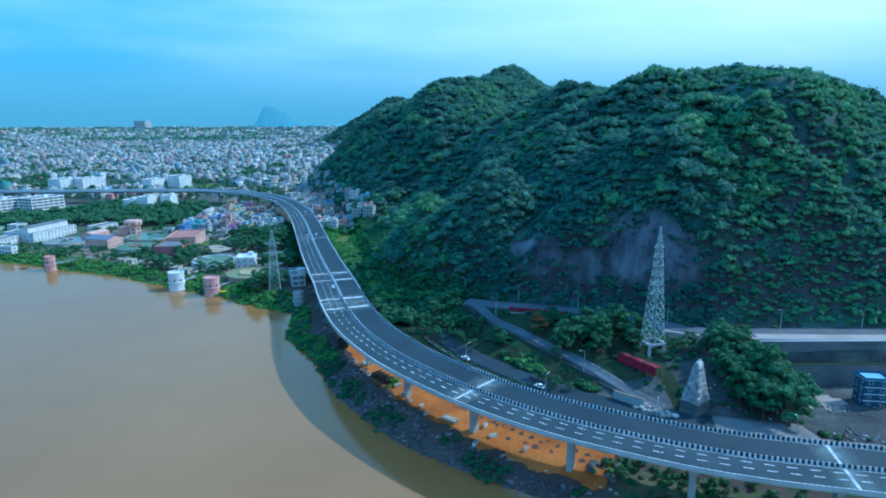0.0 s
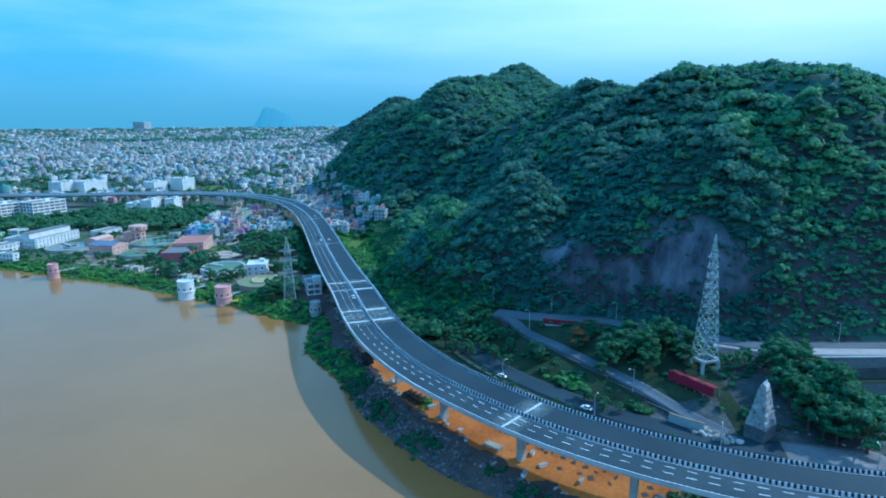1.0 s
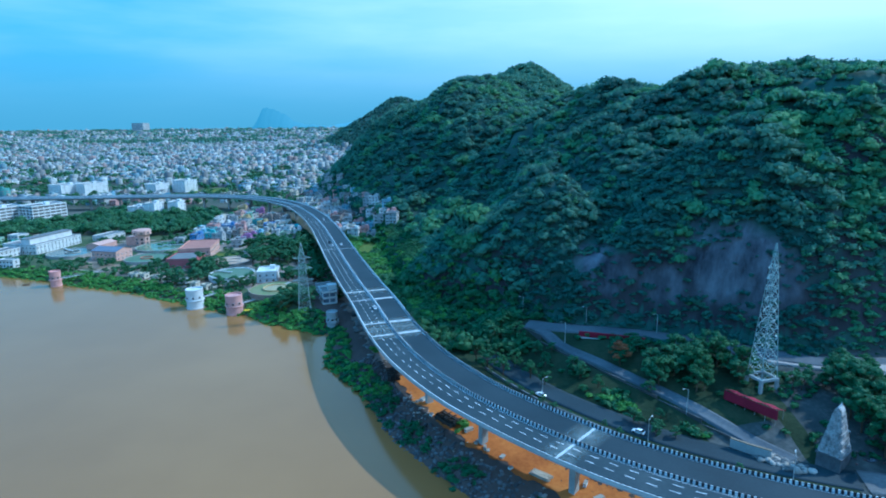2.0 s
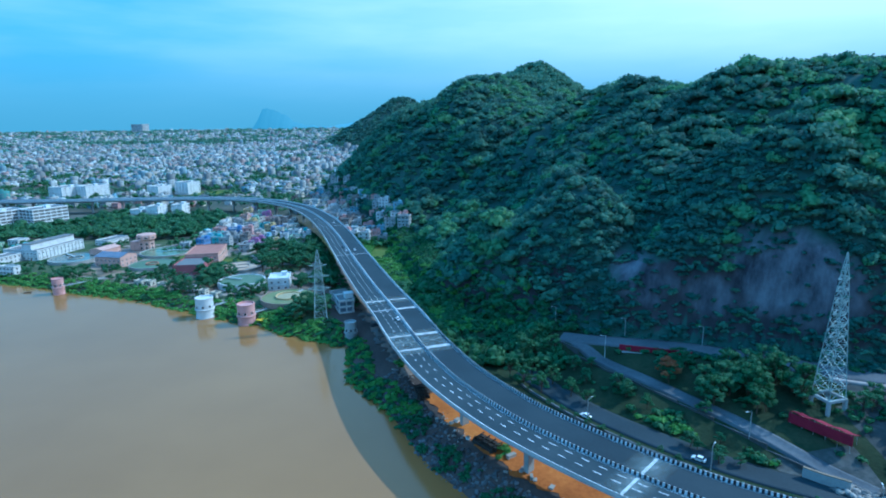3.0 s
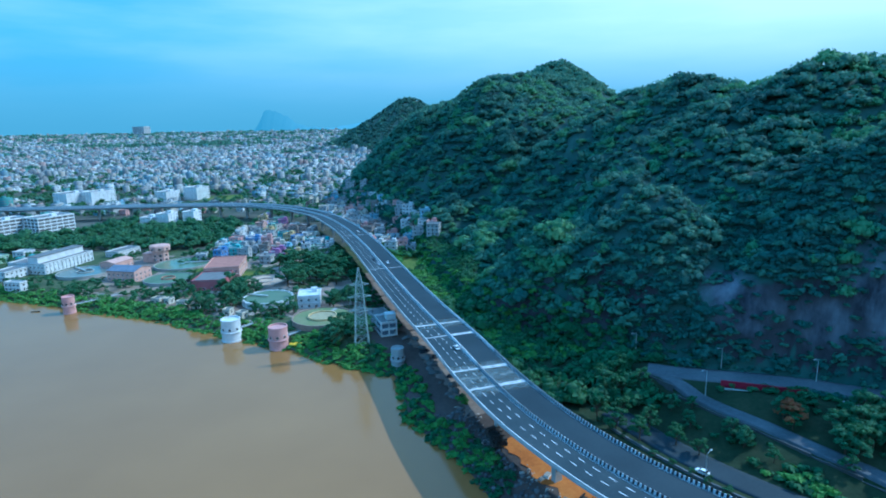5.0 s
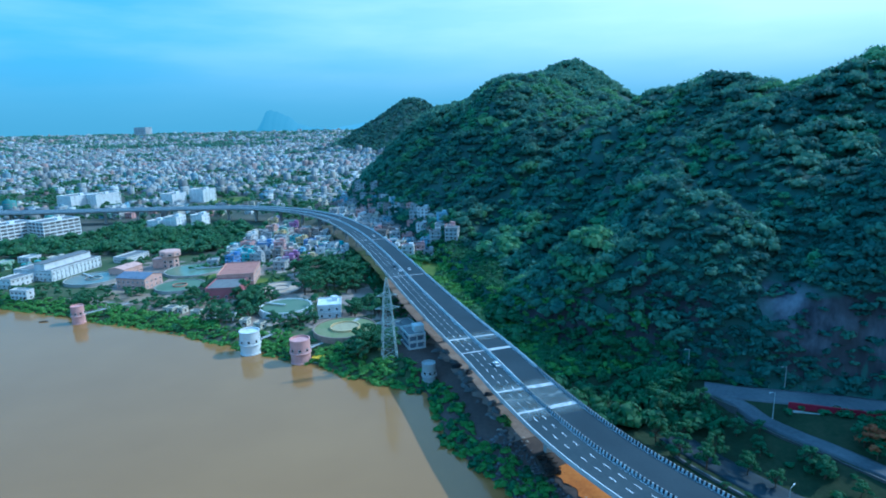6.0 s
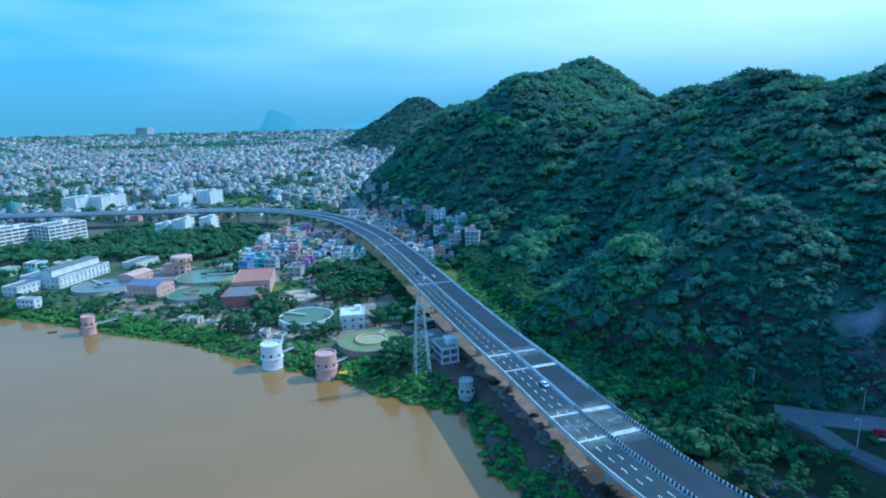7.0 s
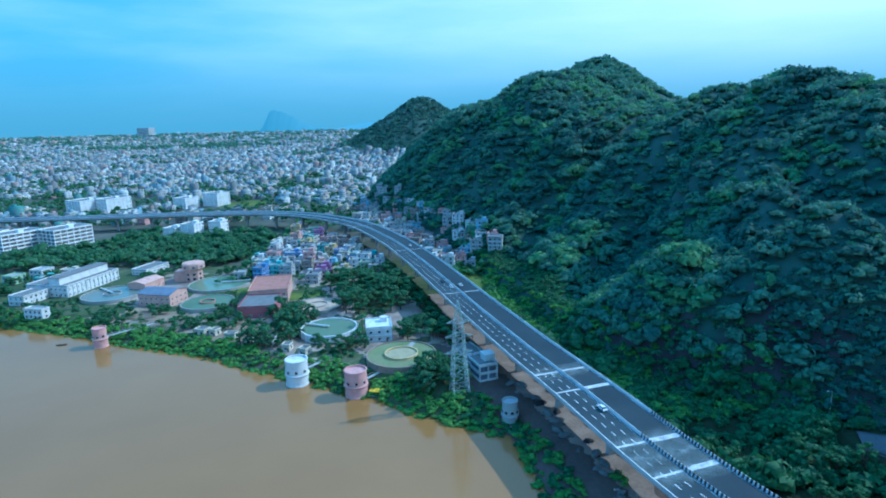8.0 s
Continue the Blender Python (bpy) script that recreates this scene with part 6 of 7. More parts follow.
# ---- temple gateway tower ----
def gateway_tower(x, y, z, rot):
    t = thing("temple_tower", "tall tapering white-grey temple gateway tower in tiers", "temple", at=(x, y, z), rot=rot)
    stone_m = material("weathered_plaster", ((0.12, 0.12, 0.125), (0.33, 0.32, 0.32), (0.55, 0.53, 0.52)), 0.6, 2.5, 0.9, 0.4)
    part("base", Soup().box(0, 0, -3, 8.6, 6.6, 7.5).box(0, 0, 4.5, 9.2, 7.2, 0.4), material("base_stone", ((0.08, 0.08, 0.09), (0.16, 0.16, 0.17)), 0.4, 2.0, 0.9, 0.4), t)
    zz, w, d = 4.9, 8.2, 6.2
    for k in range(6):
        h = 2.5 - 0.16 * k
        tier = Soup().box(0, 0, zz, w, d, h * 0.8, taper=0.9).box(0, 0, zz + h * 0.8, w * 0.95, d * 0.95, h * 0.1).box(0, 0, zz + h * 0.9, w * 0.89, d * 0.89, h * 0.1)
        tier_ob = part("tier", tier, stone_m, t)
        for side_y in (-1, 1):
            m = 6 - k // 2
            for j in range(m):
                u = ((j + 0.5) / m - 0.5) * w * 0.92
                part("niche", Soup().box(u, side_y * d / 2, zz + 0.1, w / m * 0.6, 0.5, h * 0.72, taper=0.6), stone_m, tier_ob) 
        for side_x in (-1, 1):
            m = 4 - k // 3
            for j in range(m):
                u = ((j + 0.5) / m - 0.5) * d * 0.9
                part("niche", Soup().box(side_x * w / 2, u, zz + 0.1, 0.5, d / m * 0.6, h * 0.72, taper=0.6), stone_m, tier_ob)
        zz += h
        w, d = w * 0.86, d * 0.84
    vault = Soup()
    for a in range(8):
        t0, t1 = math.pi * a / 8, math.pi * (a + 1) / 8
        vault.add([(-w / 2, -math.cos(t0) * d / 2, zz + math.sin(t0) * 1.9), (w / 2, -math.cos(t0) * d / 2, zz + math.sin(t0) * 1.9), (w / 2, -math.cos(t1) * d / 2, zz + math.sin(t1) * 1.9), (-w / 2, -math.cos(t1) * d / 2, zz + math.sin(t1) * 1.9)], [(0, 1, 2, 3)])
    vault.add([(-w / 2, -math.cos(math.pi * a / 8) * d / 2, zz + math.sin(math.pi * a / 8) * 1.9) for a in range(9)], [tuple(range(8, -1, -1))])
    vault.add([(w / 2, -math.cos(math.pi * a / 8) * d / 2, zz + math.sin(math.pi * a / 8) * 1.9) for a in range(9)], [tuple(range(9))])
    part("vaulted_top", vault, stone_m, t)
    for k in range(5):
        part("finial", Soup().lathe((k / 4 - 0.5) * w * 0.8, 0, [(0.16, zz + 1.85), (0.22, zz + 2.1), (0.06, zz + 2.5), (0.02, zz + 2.9)], 8), M["concrete_white"], t)
    return t


gateway_tower(92.5, 197.5, 10.8, 38)


# ---- lattice masts ----
def pylon(x, y, z, height, w0, w1, arms, label, legs=0.0):
    """A four-legged lattice mast with cross bracing and arms."""
    t = thing("pylon", label, "pylon", "lattice masts", at=(x, y, z), rot=14)
    n_bay = 13

    def corner(f, k):
        w = (w0 + (w1 - w0) * min(1, f * 1.25)) if f < 0.8 else w1 * (1 - (f - 0.8) / 0.2 * 0.85)
        sx, sy = ((-1, -1), (1, -1), (1, 1), (-1, 1))[k % 4]
        return Vector((sx * w / 2, sy * w / 2, legs + f * (height - legs)))

    for k in range(4):
        leg = Soup().tube([corner(b / n_bay, k) for b in range(n_bay + 1)], [0.2 - 0.007 * b for b in range(n_bay + 1)])
        part("leg", leg, M["pylon_steel"], t)
    for k in range(4):
        for b in range(n_bay):
            f0, f1 = b / n_bay, (b + 1) / n_bay
            for p0, p1 in ((corner(f0, k), corner(f1, k + 1)), (corner(f0, k + 1), corner(f1, k)), (corner(f1, k), corner(f1, k + 1))):
                part("brace", Soup().beam(p0, p1, 0.1), M["pylon_steel"], t)
    for f, reach in arms:
        zz = legs + f * (height - legs)
        for sg in (-1, 1):
            arm = Soup().tube([(0, -0.5 * w1, zz), (sg * reach, 0, zz + 0.2), (0, 0.5 * w1, zz + 1.4), (sg * reach * 0.98, 0, zz + 0.25), (0, 0.5 * w1, zz)], [0.2] * 5)
            arm_ob = part("cross_arm", arm, M["pylon_steel"], t)
            part("insulator", Soup().lathe(sg * reach, 0, [(0.1, zz - 1.7), (0.18, zz - 1.5), (0.12, zz - 1.0), (0.18, zz - 0.6), (0.1, zz + 0.1)], 8), M["glass_dark"], arm_ob)
    if legs:
        for k in range(4):
            c = corner(0, k)
            part("concrete_leg", Soup().box(c.x, c.y, -3, 1.0, 1.0, legs + 3), M["concrete"], t)
        part("ring_beam", Soup().box(0, -w0 / 2, legs - 0.8, w0, 0.9, 0.9).box(0, w0 / 2, legs - 0.8, w0, 0.9, 0.9).box(-w0 / 2, 0, legs - 0.8, 0.9, w0 - 0.9, 0.9).box(w0 / 2, 0, legs - 0.8, 0.9, w0 - 0.9, 0.9), M["concrete"], t)
    return t


pylon(89, 233.5, 18.5, 54.5, 6.8, 2.1, ((0.42, 3.0), (0.5, 2.9), (0.58, 2.8), (0.66, 2.7), (0.74, 2.6), (0.82, 2.4)), "tall pale lattice pylon on a concrete frame", 5.5)
pylon(-108, 373.5, 1.5, 45.0, 7.6, 3.4, ((0.5, 6.2), (0.66, 6.0), (0.8, 5.0)), "grey lattice pylon at the water's edge")



# ---- trees one by one ----
tr = random.Random(5)


def copse(n, cx, cy, rx, ry, lo, hi, group, label, avoid=(), z=None):
    got, tries = [], 0
    while len(got) < n and tries < 900:
        tries += 1
        a, q = tr.uniform(0, 6.283), math.sqrt(tr.random())
        x, y = cx + rx * q * math.cos(a), cy + ry * q * math.sin(a)
        if any((x - px) ** 2 + (y - py) ** 2 < pr * pr for px, py, pr in avoid) or any((x - px) ** 2 + (y - py) ** 2 < (0.3 * lo) ** 2 for px, py in got):
            continue
        if abs(float(along(DECK[::4], np.array([x]), np.array([y]))[0][0])) < 17:
            continue
        got.append((x, y))
        tree(x, y, tr.uniform(lo, hi) * (1.2 if x < -90 else 1.0), tr.randrange(5), label, group)


GATE = ((92.5, 197.5, 8.5), (89, 233.5, 4.5), (80.5, 222, 8), (72, 226, 6))
copse(34, 120, 209, 13, 24, 12, 18, "grove beside the temple tower", "tall dark green tree in the temple grove", GATE)
copse(12, 124, 199, 9, 8, 6, 10, "grove beside the temple tower", "leafy green tree at the edge of the grove", GATE)
copse(26, 70, 246, 22, 12, 8, 13, "trees below the pylon", "leafy dark green tree on the slope", GATE + ((47, 248.5, 6), (55, 237, 6), (65, 222, 6)))
copse(6, 102, 230, 12, 6, 5, 8, "trees below the pylon", "leafy dark green tree on the slope", GATE)
copse(9, 4, 304, 9, 14, 8, 12, "trees by the hairpin", "leafy tree beside the hairpin road", ((14, 303, 9), (22, 290, 8)))
copse(7, 52, 262, 9, 7, 6, 9, "trees by the hairpin", "small leafy tree inside the hairpin", ((44, 292, 9), (38.5, 262, 6), (47, 248.5, 6)))
flame = thing("tree", "rust-coloured flowering tree by the ramp road", "tree", at=(45.5, 260.5, float(ground_z(45.5, 260.5))))
part("trunk", TREES[0][0], None, flame, at=(0, 0, 0), scale=(0.9, 0.9, 0.9))
part("crown", FLAME, None, flame, at=(0, 0, 0), scale=(1.35, 1.35, 1.15))
for tx, ty, th in ((-211, 481, 15), (-216, 477, 12), (-243, 478, 9), (54.5, 241.4, 9), (50, 238, 7), (33.5, 247.5, 6), (29, 256, 7)):
    tree(tx, ty, th, int(tx) % 5, *(("leafy tree at the edge of the ramp road", "trees by the hairpin") if tx > 0 else ("tall dark tree in front of the red building", "trees of the water works")))
for i in range(deck_index(60, 160), deck_index(-45, 290), 5):
    for o in (32.0, 30.0):
        if tr.random() < 0.5:
            p = DECK[i] + DN[i] * (o + tr.uniform(-0.8, 0.8))
            if min((p[0] - a) ** 2 + (p[1] - b) ** 2 for a, b in ((80, 197), (92, 197), (70, 206), (58, 222))) > 60:
                tree(p[0], p[1], tr.uniform(1.6, 3.4), tr.randrange(5), "small leafy tree on the verge of the lower road", "trees on the road verge")

for tx, ty, th, kind in ((-7.3, 272.6, 10, 0), (-1.4, 266.2, 9, 3), (-11.5, 281.5, 10, 3), (4.5, 273.5, 9, 0), (9.5, 262.5, 8, 3), (-2.5, 281.5, 9, 0), (14.5, 256.0, 7, 0)):
    tree(tx, ty, th, kind, "dark leafy tree standing beside the lower road", "trees beside the lower road")
copse(64, -158, 528, 34, 46, 9, 14, "trees beside the flyover", "broad dark green tree beside the flyover", TANKS)
copse(16, -122, 520, 9, 36, 8, 13, "trees beside the flyover", "broad dark green tree beside the flyover", TANKS)
copse(10, -131, 448, 9, 13, 6, 10, "trees beside the flyover", "leafy tree beside the flyover", TANKS)
copse(14, -116, 458, 7, 22, 6, 10, "trees beside the flyover", "leafy tree beside the flyover", TANKS)
copse(9, -168, 430, 18, 9, 5, 8, "trees of the water works", "leafy tree on the river bank", TANKS)
copse(22, -118, 388, 13, 15, 6, 10, "trees at the water's edge", "leafy tree at the water's edge", TANKS + ((-107.5, 372.5, 5),))
copse(20, -205, 448, 24, 16, 6, 9, "trees of the water works", "leafy tree among the round tanks", TANKS)
copse(14, -200, 478, 10, 22, 7, 10, "trees of the water works", "leafy tree among the round tanks", TANKS)
# the many smaller trees round the farther tanks
spread, sizes = [], []
for n_t, cx, cy, rx, ry, lo, hi in ((24, -255, 474, 26, 14, 5, 9), (20, -248, 516, 10, 30, 6, 9), (28, -318, 492, 34, 14, 5, 9), (26, -380, 505, 34, 15, 6, 9), (26, -430, 575, 24, 30, 6, 10), (20, -268, 590, 20, 16, 8, 11), (16, -330, 590, 20, 10, 6, 9), (26, -452, 545, 30, 22, 6, 10)):
    for k in range(n_t):
        a, q = tr.uniform(0, 6.283), math.sqrt(tr.random())
        px, py = cx + rx * q * math.cos(a), cy + ry * q * math.sin(a)
        if all((px - u) ** 2 + (py - v) ** 2 > w * w for u, v, w in TANKS):
            for lobe in range(3):
                s_t = 0.3 * tr.uniform(lo, hi)
                ox, oy = tr.uniform(-0.6, 0.6) * s_t, tr.uniform(-0.6, 0.6) * s_t
                spread.append((px + ox, py + oy, float(ground_z(px, py)) + s_t * (0.9 + 0.5 * lobe)))
                sizes.append(s_t * (1.15 - 0.15 * lobe))
scatter("works_trees", np.array(spread), np.array(sizes), hill_crowns, (M["leaf_dark"], M["leaf_park"]), "leafy green trees among the farther tanks", "trees", kind_of=(np.arange(len(spread)) // 3 % 3 == 0).astype(int))
for k in range(26):
    cx, cy = ((-160, 446), (-122, 446), (-212, 440), (-205, 470), (-165, 490), (-118, 432))[k % 6]
    px, py = cx + tr.uniform(-9, 9), cy + tr.uniform(-9, 9)
    if all((px - a) ** 2 + (py - b) ** 2 > (q - 1.5) ** 2 for a, b, q in TANKS):
        palm(px, py, tr.uniform(7, 11), k)

copse(7, 22, 268, 12, 16, 5, 9, "trees on the slope", "leafy tree on the slope above the road", ((17, 303, 8), (22, 290, 6), (38.5, 262, 6), (30, 275, 6)))
copse(6, 48, 222, 9, 9, 4, 7, "trees on the slope", "small leafy tree above the lower road", ((65, 222, 6), (55, 237, 6), (72, 212, 6), (47, 248.5, 6)))
# large boulders beside the building site
BIG = [Soup() for _ in range(3)]
for k, b in enumerate(BIG):
    bv, bf = ball(500 + k, 2, 0.18)
    b.add(bv * (1.3, 1.0, 0.8), bf.tolist())
BIG = [b.mesh("boulder", M["boulder"]) for b in BIG]
for k in range(18):
    px, py = 52 + tr.uniform(-5, 6), 168 + tr.uniform(-5, 5)
    ob = new("boulder", BIG[k % 3])
    sz = tr.uniform(0.5, 1.3)
    ob.matrix_basis = pose(px, py, float(ground_z(px, py)) + 0.3 * sz, 0, 0, tr.uniform(0, 360)) @ Matrix.Diagonal((sz, sz, sz, 1))
    tagged(ob, "large grey boulder at the edge of the site", "boulder", "boulders at the site")

for k in range(22):
    i = deck_index(-52, 303) + int(58 * tr.random())
    q = DECK[i] + DN[i] * tr.uniform(-9.5, -4.5)
    ob = new("boulder", BIG[k % 3])
    sz = tr.uniform(0.7, 1.9)
    ob.matrix_basis = pose(q[0], q[1], float(ground_z(*q)) + 0.25 * sz, 0, 0, tr.uniform(0, 360)) @ Matrix.Diagonal((sz * 1.3, sz, sz * 0.7, 1))
    tagged(ob, "weathered boulder lying on the earth track", "boulder", "boulders by the track")
# dark tarpaulin over stored goods
for px, py, wide in ((-75.5, 360.5, 3.0), (-70.5, 352.5, 2.4), (-63.5, 330.0, 2.0)):
    heap = thing("tarpaulin_heap", "dark tarpaulin thrown over goods on the track", "tarpaulin", "heaps on the track", at=(px, py, float(ground_z(px, py))), rot=tr.uniform(0, 90))
    hv, hf = ball(int(px * 10) % 97, 2, 0.12)
    part("sheet", Soup().add(hv * (wide, wide * 0.7, 1.5), hf.tolist()), M["black_paint"], heap)
    for k in range(4):
        part("stone", unit_box(M["boulder"]), None, heap, at=(math.cos(k * 1.6) * wide, math.sin(k * 1.6) * wide * 0.7, -0.1), rot=20 * k, scale=(0.5, 0.4, 0.45))

# ---- rocks of the bank ----
r = np.random.default_rng(77)
x, y = r.uniform(-75, 110, 24000), r.uniform(125, 300, 24000)
sd, dd = along(SHORE, x, y)[0], along(DECK[::4], x, y)[0]
ok = (sd > -1.0) & (sd < 17) & (dd < -6) & (lumps(x, y, 9, 0.4) > -0.6)
x, y = x[ok], y[ok]
cell, chosen = set(), []
for i in range(len(x)):
    key = (int(x[i] // 1.2), int(y[i] // 1.2))
    if key not in cell:
        cell.add(key)
        chosen.append(i)
x, y = x[chosen], y[chosen]
rocks = [ball(300 + s, 1, 0.35) for s in range(6)]
rock_stuff = material("bank_rock", ((0.05, 0.05, 0.055), (0.1, 0.1, 0.105), (0.2, 0.195, 0.2)), 0.2, 1.5, 0.9, 0.5, island=True)
scatter("bank_rocks", np.stack([x, y, ground_z(x, y) + 0.1], 1), r.uniform(0.35, 1.05, len(x)), rocks, (rock_stuff,), "dark grey tumbled rocks armouring the river bank", "rocks", (0.5, 0.9))
# pale rubble along the edge of the sand
x, y = r.uniform(-66, 70, 10000), r.uniform(140, 303, 10000)
dd, sd = along(DECK[::4], x, y)[0], along(SHORE, x, y)[0]
ok = (dd < -3) & (dd > -10) & (lumps(x, y, 6, 0.9) > 0.3)
x, y = x[ok], y[ok]
rubble_mat = material("rubble", ((0.2, 0.17, 0.14), (0.36, 0.32, 0.28), (0.5, 0.47, 0.43)), 0.4, 2.0, 0.9, 0.4, island=True)
scatter("rubble", np.stack([x, y, ground_z(x, y) + 0.05], 1), r.uniform(0.2, 0.7, len(x)), rocks, (rubble_mat,), "pale construction rubble scattered on orange earth", "rubble", (0.4, 0.8))


# tumbled stones and dust where the ramp ends
x, y = r.uniform(69, 88, 420), r.uniform(193, 209, 420)
ok = (np.abs((x - 69) * 0.72 + (y - 207) * 0.69) < 3.2) & (lumps(x, y, 5, 0.4) > -0.35)
x, y = x[ok], y[ok]
scatter("rubble", np.stack([x, y, ground_z(x, y) + 0.3], 1), r.uniform(0.4, 1.3, len(x)), rocks, (rubble_mat, M["boulder"]), "pale stones tumbled at the end of the ramp", "rubble", (0.5, 0.9), (r.random(len(x)) < 0.5).astype(int))

# ---- building site under the flyover ----
def girder_stack(x, y, rot, label):
    """Steel shutters stacked on sleepers."""
    t = thing("formwork_stack", label, "formwork", "stacks on the building site", at=(x, y, float(ground_z(x, y))), rot=rot)
    for k in range(3):
        part("sleeper", unit_box(M["bark"]), None, t, at=(-4 + 4 * k, 0, -0.2), scale=(0.5, 5.4, 0.6))
    for k in range(5):
        part("steel_shutter", Soup().box(0, -2.2 + 1.1 * k, 0.4, 10.5 - 0.7 * (k % 3), 0.85, 1.2 + 0.4 * (k % 2)), M["black_steel"], t)
    for k in range(4):
        part("cross_bar", Soup().box(-4.2 + 2.8 * k, 0, 2.1, 0.35, 5.6, 0.35, rot=4 * k - 5), M["black_steel"], t)
    return t


# sawn timber piled beside a pier
pile = thing("timber_pile", "pale sawn timber piled on orange earth", "timber", at=(3.5, 201.0, float(ground_z(3.5, 201.0))), rot=-40)
for k in range(3):
    part("sleeper", unit_box(M["bark"]), None, pile, at=(-2.2 + 2.2 * k, 0, -0.2), scale=(0.3, 3.0, 0.5))
plank = Soup().box(0, 0, 0, 6.4, 0.34, 0.22).mesh("plank", material("pale_timber", ((0.3, 0.26, 0.2), (0.48, 0.43, 0.36)), 0.5, 3.0, 0.85, 0.3, per_object=0.5))
for k in range(24):
    part("plank", plank, None, pile, at=(tr.uniform(-0.5, 0.5), -1.35 + 0.38 * (k % 8), 0.3 + 0.24 * (k // 8)), rot=tr.uniform(-4, 4))
M["black_steel"] = material("dark_steel", ((0.02, 0.022, 0.024), (0.05, 0.05, 0.05), (0.1, 0.07, 0.05)), 0.4, 2.0, 0.6, 0.3, metal=0.3)
for px, py, turn in ((-48.5, 277.5, -10), (-25, 236.5, 8)):
    base = deck_pose(deck_index(px, py), 0, 0)[1]
    girder_stack(px, py, base + 90 + turn, "dark steel formwork stacked on orange earth")
for k in range(16):
    i = int((first + tr.uniform(-60, 75)) / 1.5)
    (px, py, _), base = deck_pose(i, tr.uniform(-7, 5), 0)
    c = thing("crate", "pale timber crate on the building site", "crate", "crates on the building site", at=(px, py, float(ground_z(px, py))), rot=tr.uniform(0, 90))
    w, d, h = tr.uniform(1.0, 3.2), tr.uniform(0.8, 1.6), tr.uniform(0.5, 1.3)
    part("box", Soup().box(0, 0, -0.1, w, d, h), rubble_mat if k % 3 else PAINT["white"], c)
    part("lid", Soup().box(0, 0, h - 0.1, w + 0.12, d + 0.12, 0.1), PAINT["roof_pale"], c)


# ---- vehicles ----
def car(x, y, z, rot, paint, label, s=1.0):
    t = thing("car", label, "car", "cars on the roads", at=(x, y, z), rot=rot)
    body = Soup()
    prof = [(-2.1, 0.35), (-2.15, 0.75), (-1.9, 0.95), (-1.2, 1.0), (0.9, 1.0), (1.9, 0.85), (2.15, 0.65), (2.1, 0.35)]
    m = len(prof)
    body.add([(a, -0.85, b) for a, b in prof] + [(a, 0.85, b) for a, b in prof], [tuple(range(m)), tuple(range(2 * m - 1, m - 1, -1))] + [(k, m + k, m + (k + 1) % m, (k + 1) % m) for k in range(m)])
    part("body", body, paint, t)
    cab = Soup().add([(-1.7, -0.78, 0.98), (1.0, -0.78, 0.98), (1.0, 0.78, 0.98), (-1.7, 0.78, 0.98), (-1.25, -0.62, 1.48), (0.35, -0.62, 1.48), (0.35, 0.62, 1.48), (-1.25, 0.62, 1.48)], [(0, 1, 5, 4), (1, 2, 6, 5), (2, 3, 7, 6), (3, 0, 4, 7)])
    part("windows", cab, M["glass_dark"], t)
    part("roof", Soup().box(-0.45, 0, 1.47, 1.65, 1.28, 0.07), paint, t)
    for wx in (-1.35, 1.35):
        for wy in (-0.8, 0.8):
            wheel = Soup()
            wheel.beam((wx, wy - 0.12, 0.33), (wx, wy + 0.12, 0.33), 0.33, 14)
            part("wheel", wheel, M["black_paint"], t)
    return t


car_white, car_dark = plain("car_paint_white", (0.75, 0.76, 0.78), rough=0.25, spec=0.5, bump=0), plain("car_paint_dark", (0.04, 0.05, 0.07), rough=0.25, spec=0.5, bump=0)
for px, py, o, c in ((-58.3, 324.2, -2.2, car_white), (-106, 481, -2.4, car_white), (-103, 484, 4.2, car_white), (-110, 494, -3.4, car_dark), (-139, 604, 5.5, car_white)):
    at, turn = deck_pose(deck_index(px, py), o, 0.03)
    car(*at, turn + 90, c, "white car on the flyover" if c == car_white else "dark car on the flyover")
for px, py in ((11.0, 246.2), (39.3, 217.5)):
    i = deck_index(px - 20, py - 27)
    car(px, py, float(ground_z(px, py)) + 0.2, math.degrees(math.atan2(DN[i][1], DN[i][0])) + 90, car_white, "white car parked on the lower road")


# ---- lamp posts ----
def lamp_post(x, y, z, rot, h=9.0):
    t = thing("street_lamp", "thin grey street lamp with one arm", "street lamp", "street lamps by the roads", at=(x, y, z), rot=rot)
    part("pole", Soup().lathe(0, 0, [(0.16, -0.5), (0.13, h * 0.5), (0.08, h)], 8), M["steel"], t)
    part("arm", Soup().beam((0, 0, h - 0.1), (1.8, 0, h + 0.35), 0.06), M["steel"], t)
    part("lamp_head", Soup().box(2.1, 0, h + 0.28, 0.9, 0.3, 0.14), M["concrete_white"], t)


for x, y, z in ((14.5, 319, 20), (41.6, 300, 20.2), (69.7, 285.5, 21), (58.5, 224.5, 14.5), (28, 283, 18.8), (104, 257, 23.5), (150, 246.5, 24), (185, 245, 24)):
    lamp_post(x, y, z, 200)
for i in range(deck_index(110, 144), deck_index(-36, 266), 34):
    p = DECK[i] + DN[i] * 33.6
    lamp_post(p[0], p[1], float(ground_z(p[0], p[1])), math.degrees(math.atan2(DN[i][1], DN[i][0])), 8.0)


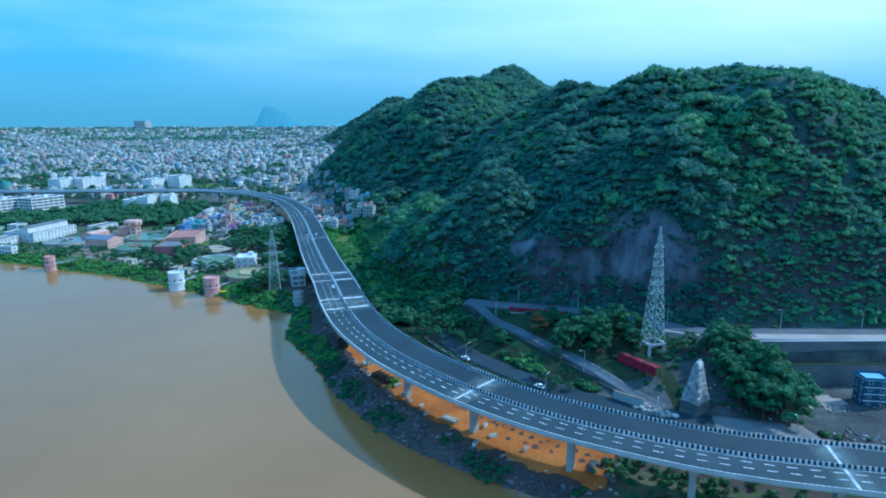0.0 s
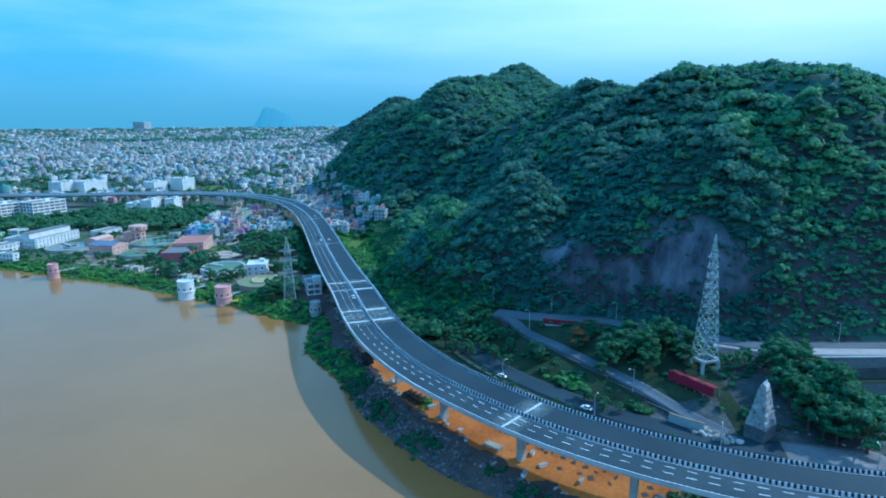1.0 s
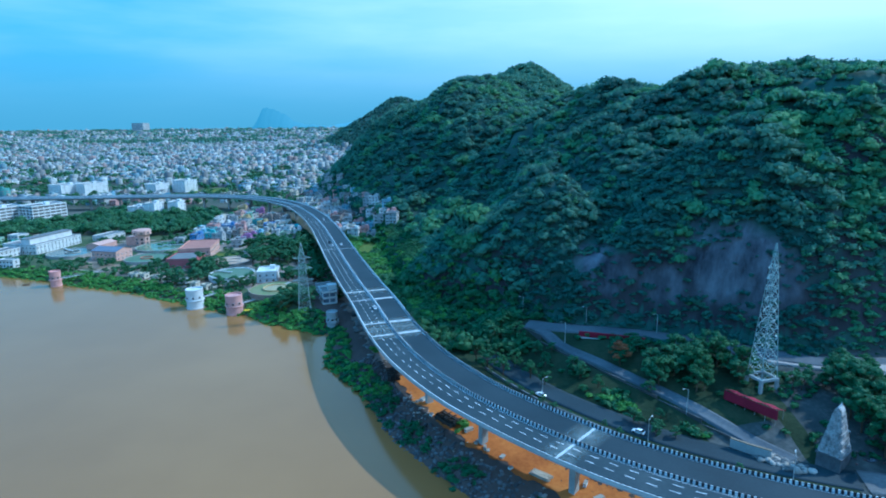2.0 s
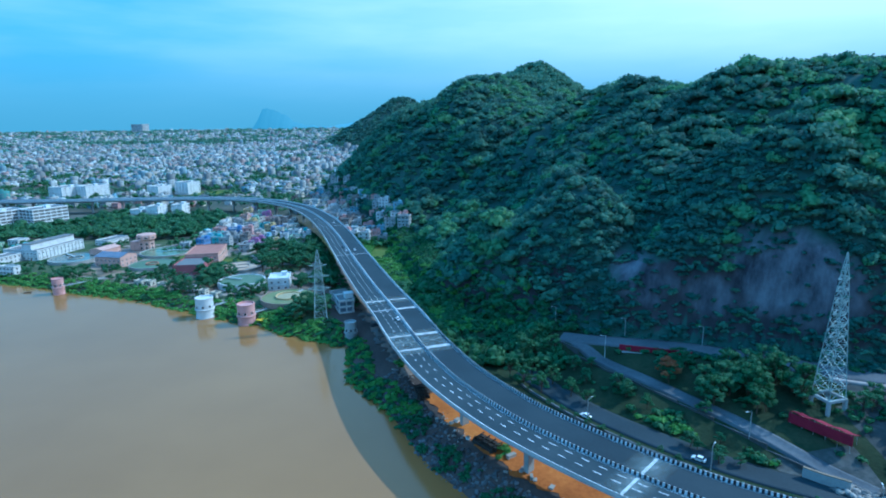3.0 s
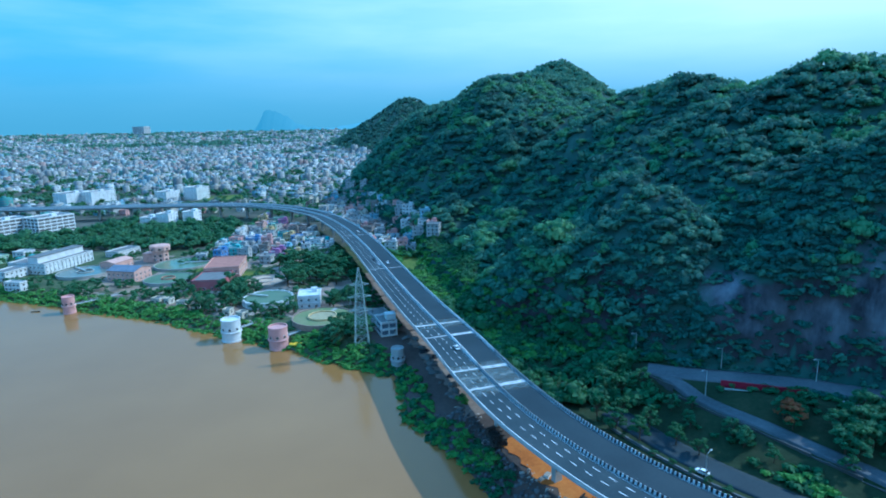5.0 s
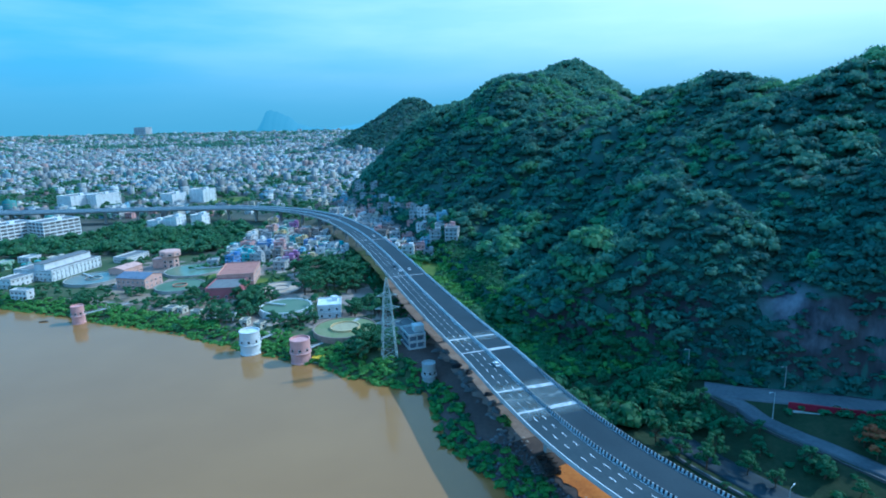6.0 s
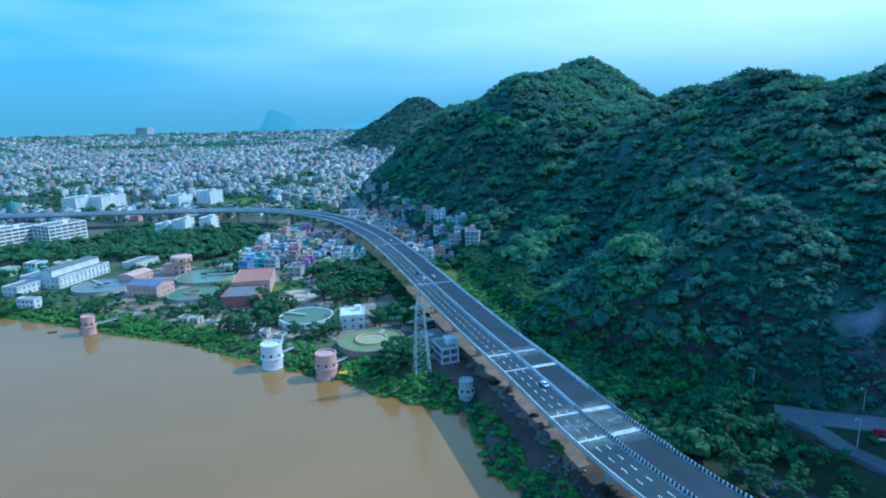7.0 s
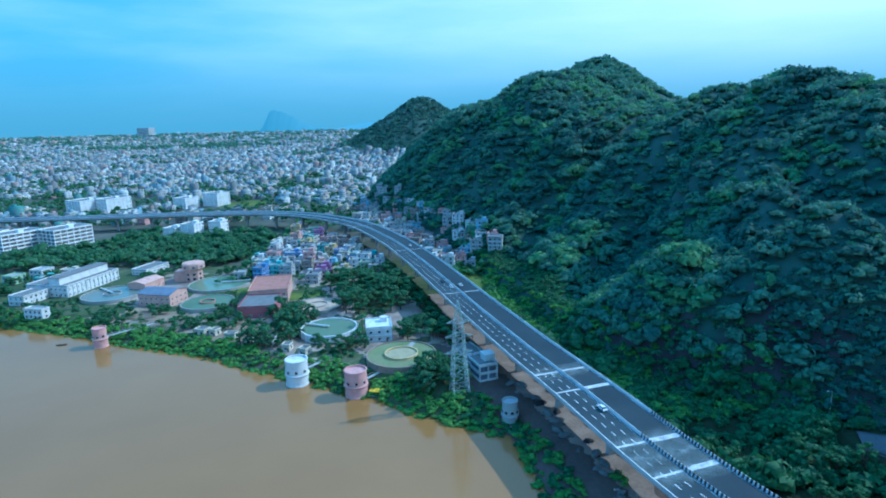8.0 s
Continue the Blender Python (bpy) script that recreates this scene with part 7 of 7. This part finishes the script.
# ---- stalls and heaps below the retaining wall ----
def stall(x, y, w, d, h, rot, paint, label):
    t = thing("stall", label, "stall", "stalls by the lower road", at=(x, y, float(ground_z(x, y))), rot=rot)
    part("roof_sheet", Soup().add([(-w / 2, -d / 2, h - 0.4), (w / 2, -d / 2, h - 0.4), (w / 2, d / 2, h), (-w / 2, d / 2, h), (-w / 2, -d / 2, h - 0.3), (w / 2, -d / 2, h - 0.3), (w / 2, d / 2, h + 0.1), (-w / 2, d / 2, h + 0.1)],
        [(3, 2, 1, 0), (4, 5, 6, 7), (0, 1, 5, 4), (1, 2, 6, 5), (2, 3, 7, 6), (3, 0, 4, 7)]), PAINT[paint], t)
    part("back_wall", Soup().box(0, d / 2 - 0.2, -0.2, w - 0.4, 0.15, h), PAINT["grey"], t)
    for px in (-w / 2 + 0.2, w / 2 - 0.2):
        part("post", unit_box(M["steel"]), None, t, at=(px, -d / 2 + 0.2, -0.2), scale=(0.1, 0.1, h - 0.2))
    part("counter", Soup().box(0, -d / 4, 0, w * 0.7, 0.6, 0.9), M["bark"], t)


for k, (x, y, w, d, c, tall) in enumerate(((185, 221, 7, 6, "red", 6.0), (203, 214, 9, 7, "grey", 4.2), (212, 208, 8, 6, "salmon", 3.8))):
    stall(x, y, w, d, tall, -6 + 5 * (k % 4), c, "small stall with a %s sheet roof" % {"sky": "light blue", "blue": "deep blue", "red": "crimson", "teal": "teal", "grey": "grey", "white": "white", "pink": "pink", "salmon": "salmon"}[c])
PAINT["navy"] = wall_paint("render_navy", (0.045, 0.085, 0.15))
house(167.5, 212, 9, 7, 4, -8, "navy", "narrow dark blue shop house under a light blue roof", name="shop_house", roof="sky", hut=False, floor_h=2.75)
x, y = r.uniform(98, 215, 2000), r.uniform(172, 224, 2000)
dd = along(DECK[::4], x, y)[0]
ok = (dd > 46) & (lumps(x, y, 8, 0.3) > 0.3 - 0.5 * (dd < 52))
x, y = x[ok], y[ok]
clutter = material("clutter", ((0.05, 0.05, 0.05), (0.1, 0.09, 0.08), (0.14, 0.08, 0.075), (0.08, 0.1, 0.14), (0.5, 0.5, 0.5), (0.05, 0.07, 0.03)), 0.5, 2.0, 0.8, 0.2, island=True)
scatter("roadside_litter", np.stack([x, y, ground_z(x, y) + 0.15], 1), r.uniform(0.25, 0.85, len(x)), rocks, (clutter,), "mixed heaps of goods and rubble beside the road", "rubble", (0.4, 1.0))

# floating pump under a yellow awning, moored beside the pink tower
pontoon = thing("pontoon", "moored pontoon under a bright yellow awning", "pontoon", at=(-144.8, 384.2, 0.0), rot=-20)
part("hull", Soup().box(0, 0, -0.5, 7.0, 3.2, 1.1), M["steel"], pontoon)
part("awning_sheet", Soup().add([(-3.4, -1.6, 2.6), (3.4, -1.6, 2.6), (3.4, 1.6, 3.2), (-3.4, 1.6, 3.2), (-3.4, -1.6, 2.72), (3.4, -1.6, 2.72), (3.4, 1.6, 3.32), (-3.4, 1.6, 3.32)],
    [(3, 2, 1, 0), (4, 5, 6, 7), (0, 1, 5, 4), (1, 2, 6, 5), (2, 3, 7, 6), (3, 0, 4, 7)]), wall_paint("yellow_sheet", (0.75, 0.5, 0.03)), pontoon, "bright yellow sheet")
for px in (-3.1, 3.1):
    for py in (-1.4, 1.4):
        part("post", unit_box(M["steel"]), None, pontoon, at=(px, py, 0.5), scale=(0.12, 0.12, 2.3 + 0.19 * py))

# pump house in the flyover's shade by the river; dark core paints its shaded openings
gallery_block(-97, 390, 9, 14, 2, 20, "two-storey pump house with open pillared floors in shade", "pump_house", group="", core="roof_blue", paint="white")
house(-101, 408, 10, 22, 1, 24, "grey", "long grey store beside the flyover", name="store", roof="roof_grey", hut=False, floor_h=4.0, category="building")
for k in range(7):
    house(-252 + 11 * k + tr.uniform(-3, 3), 462 - 6.2 * k + tr.uniform(-3, 3), tr.uniform(4, 7), tr.uniform(4, 6), 1, tr.uniform(-30, 0), tr.choice(("pink", "cream", "white", "grey")), "small weathered hut on the river bank", "huts on the bank", roof="roof_grey", hut=False, name="hut")
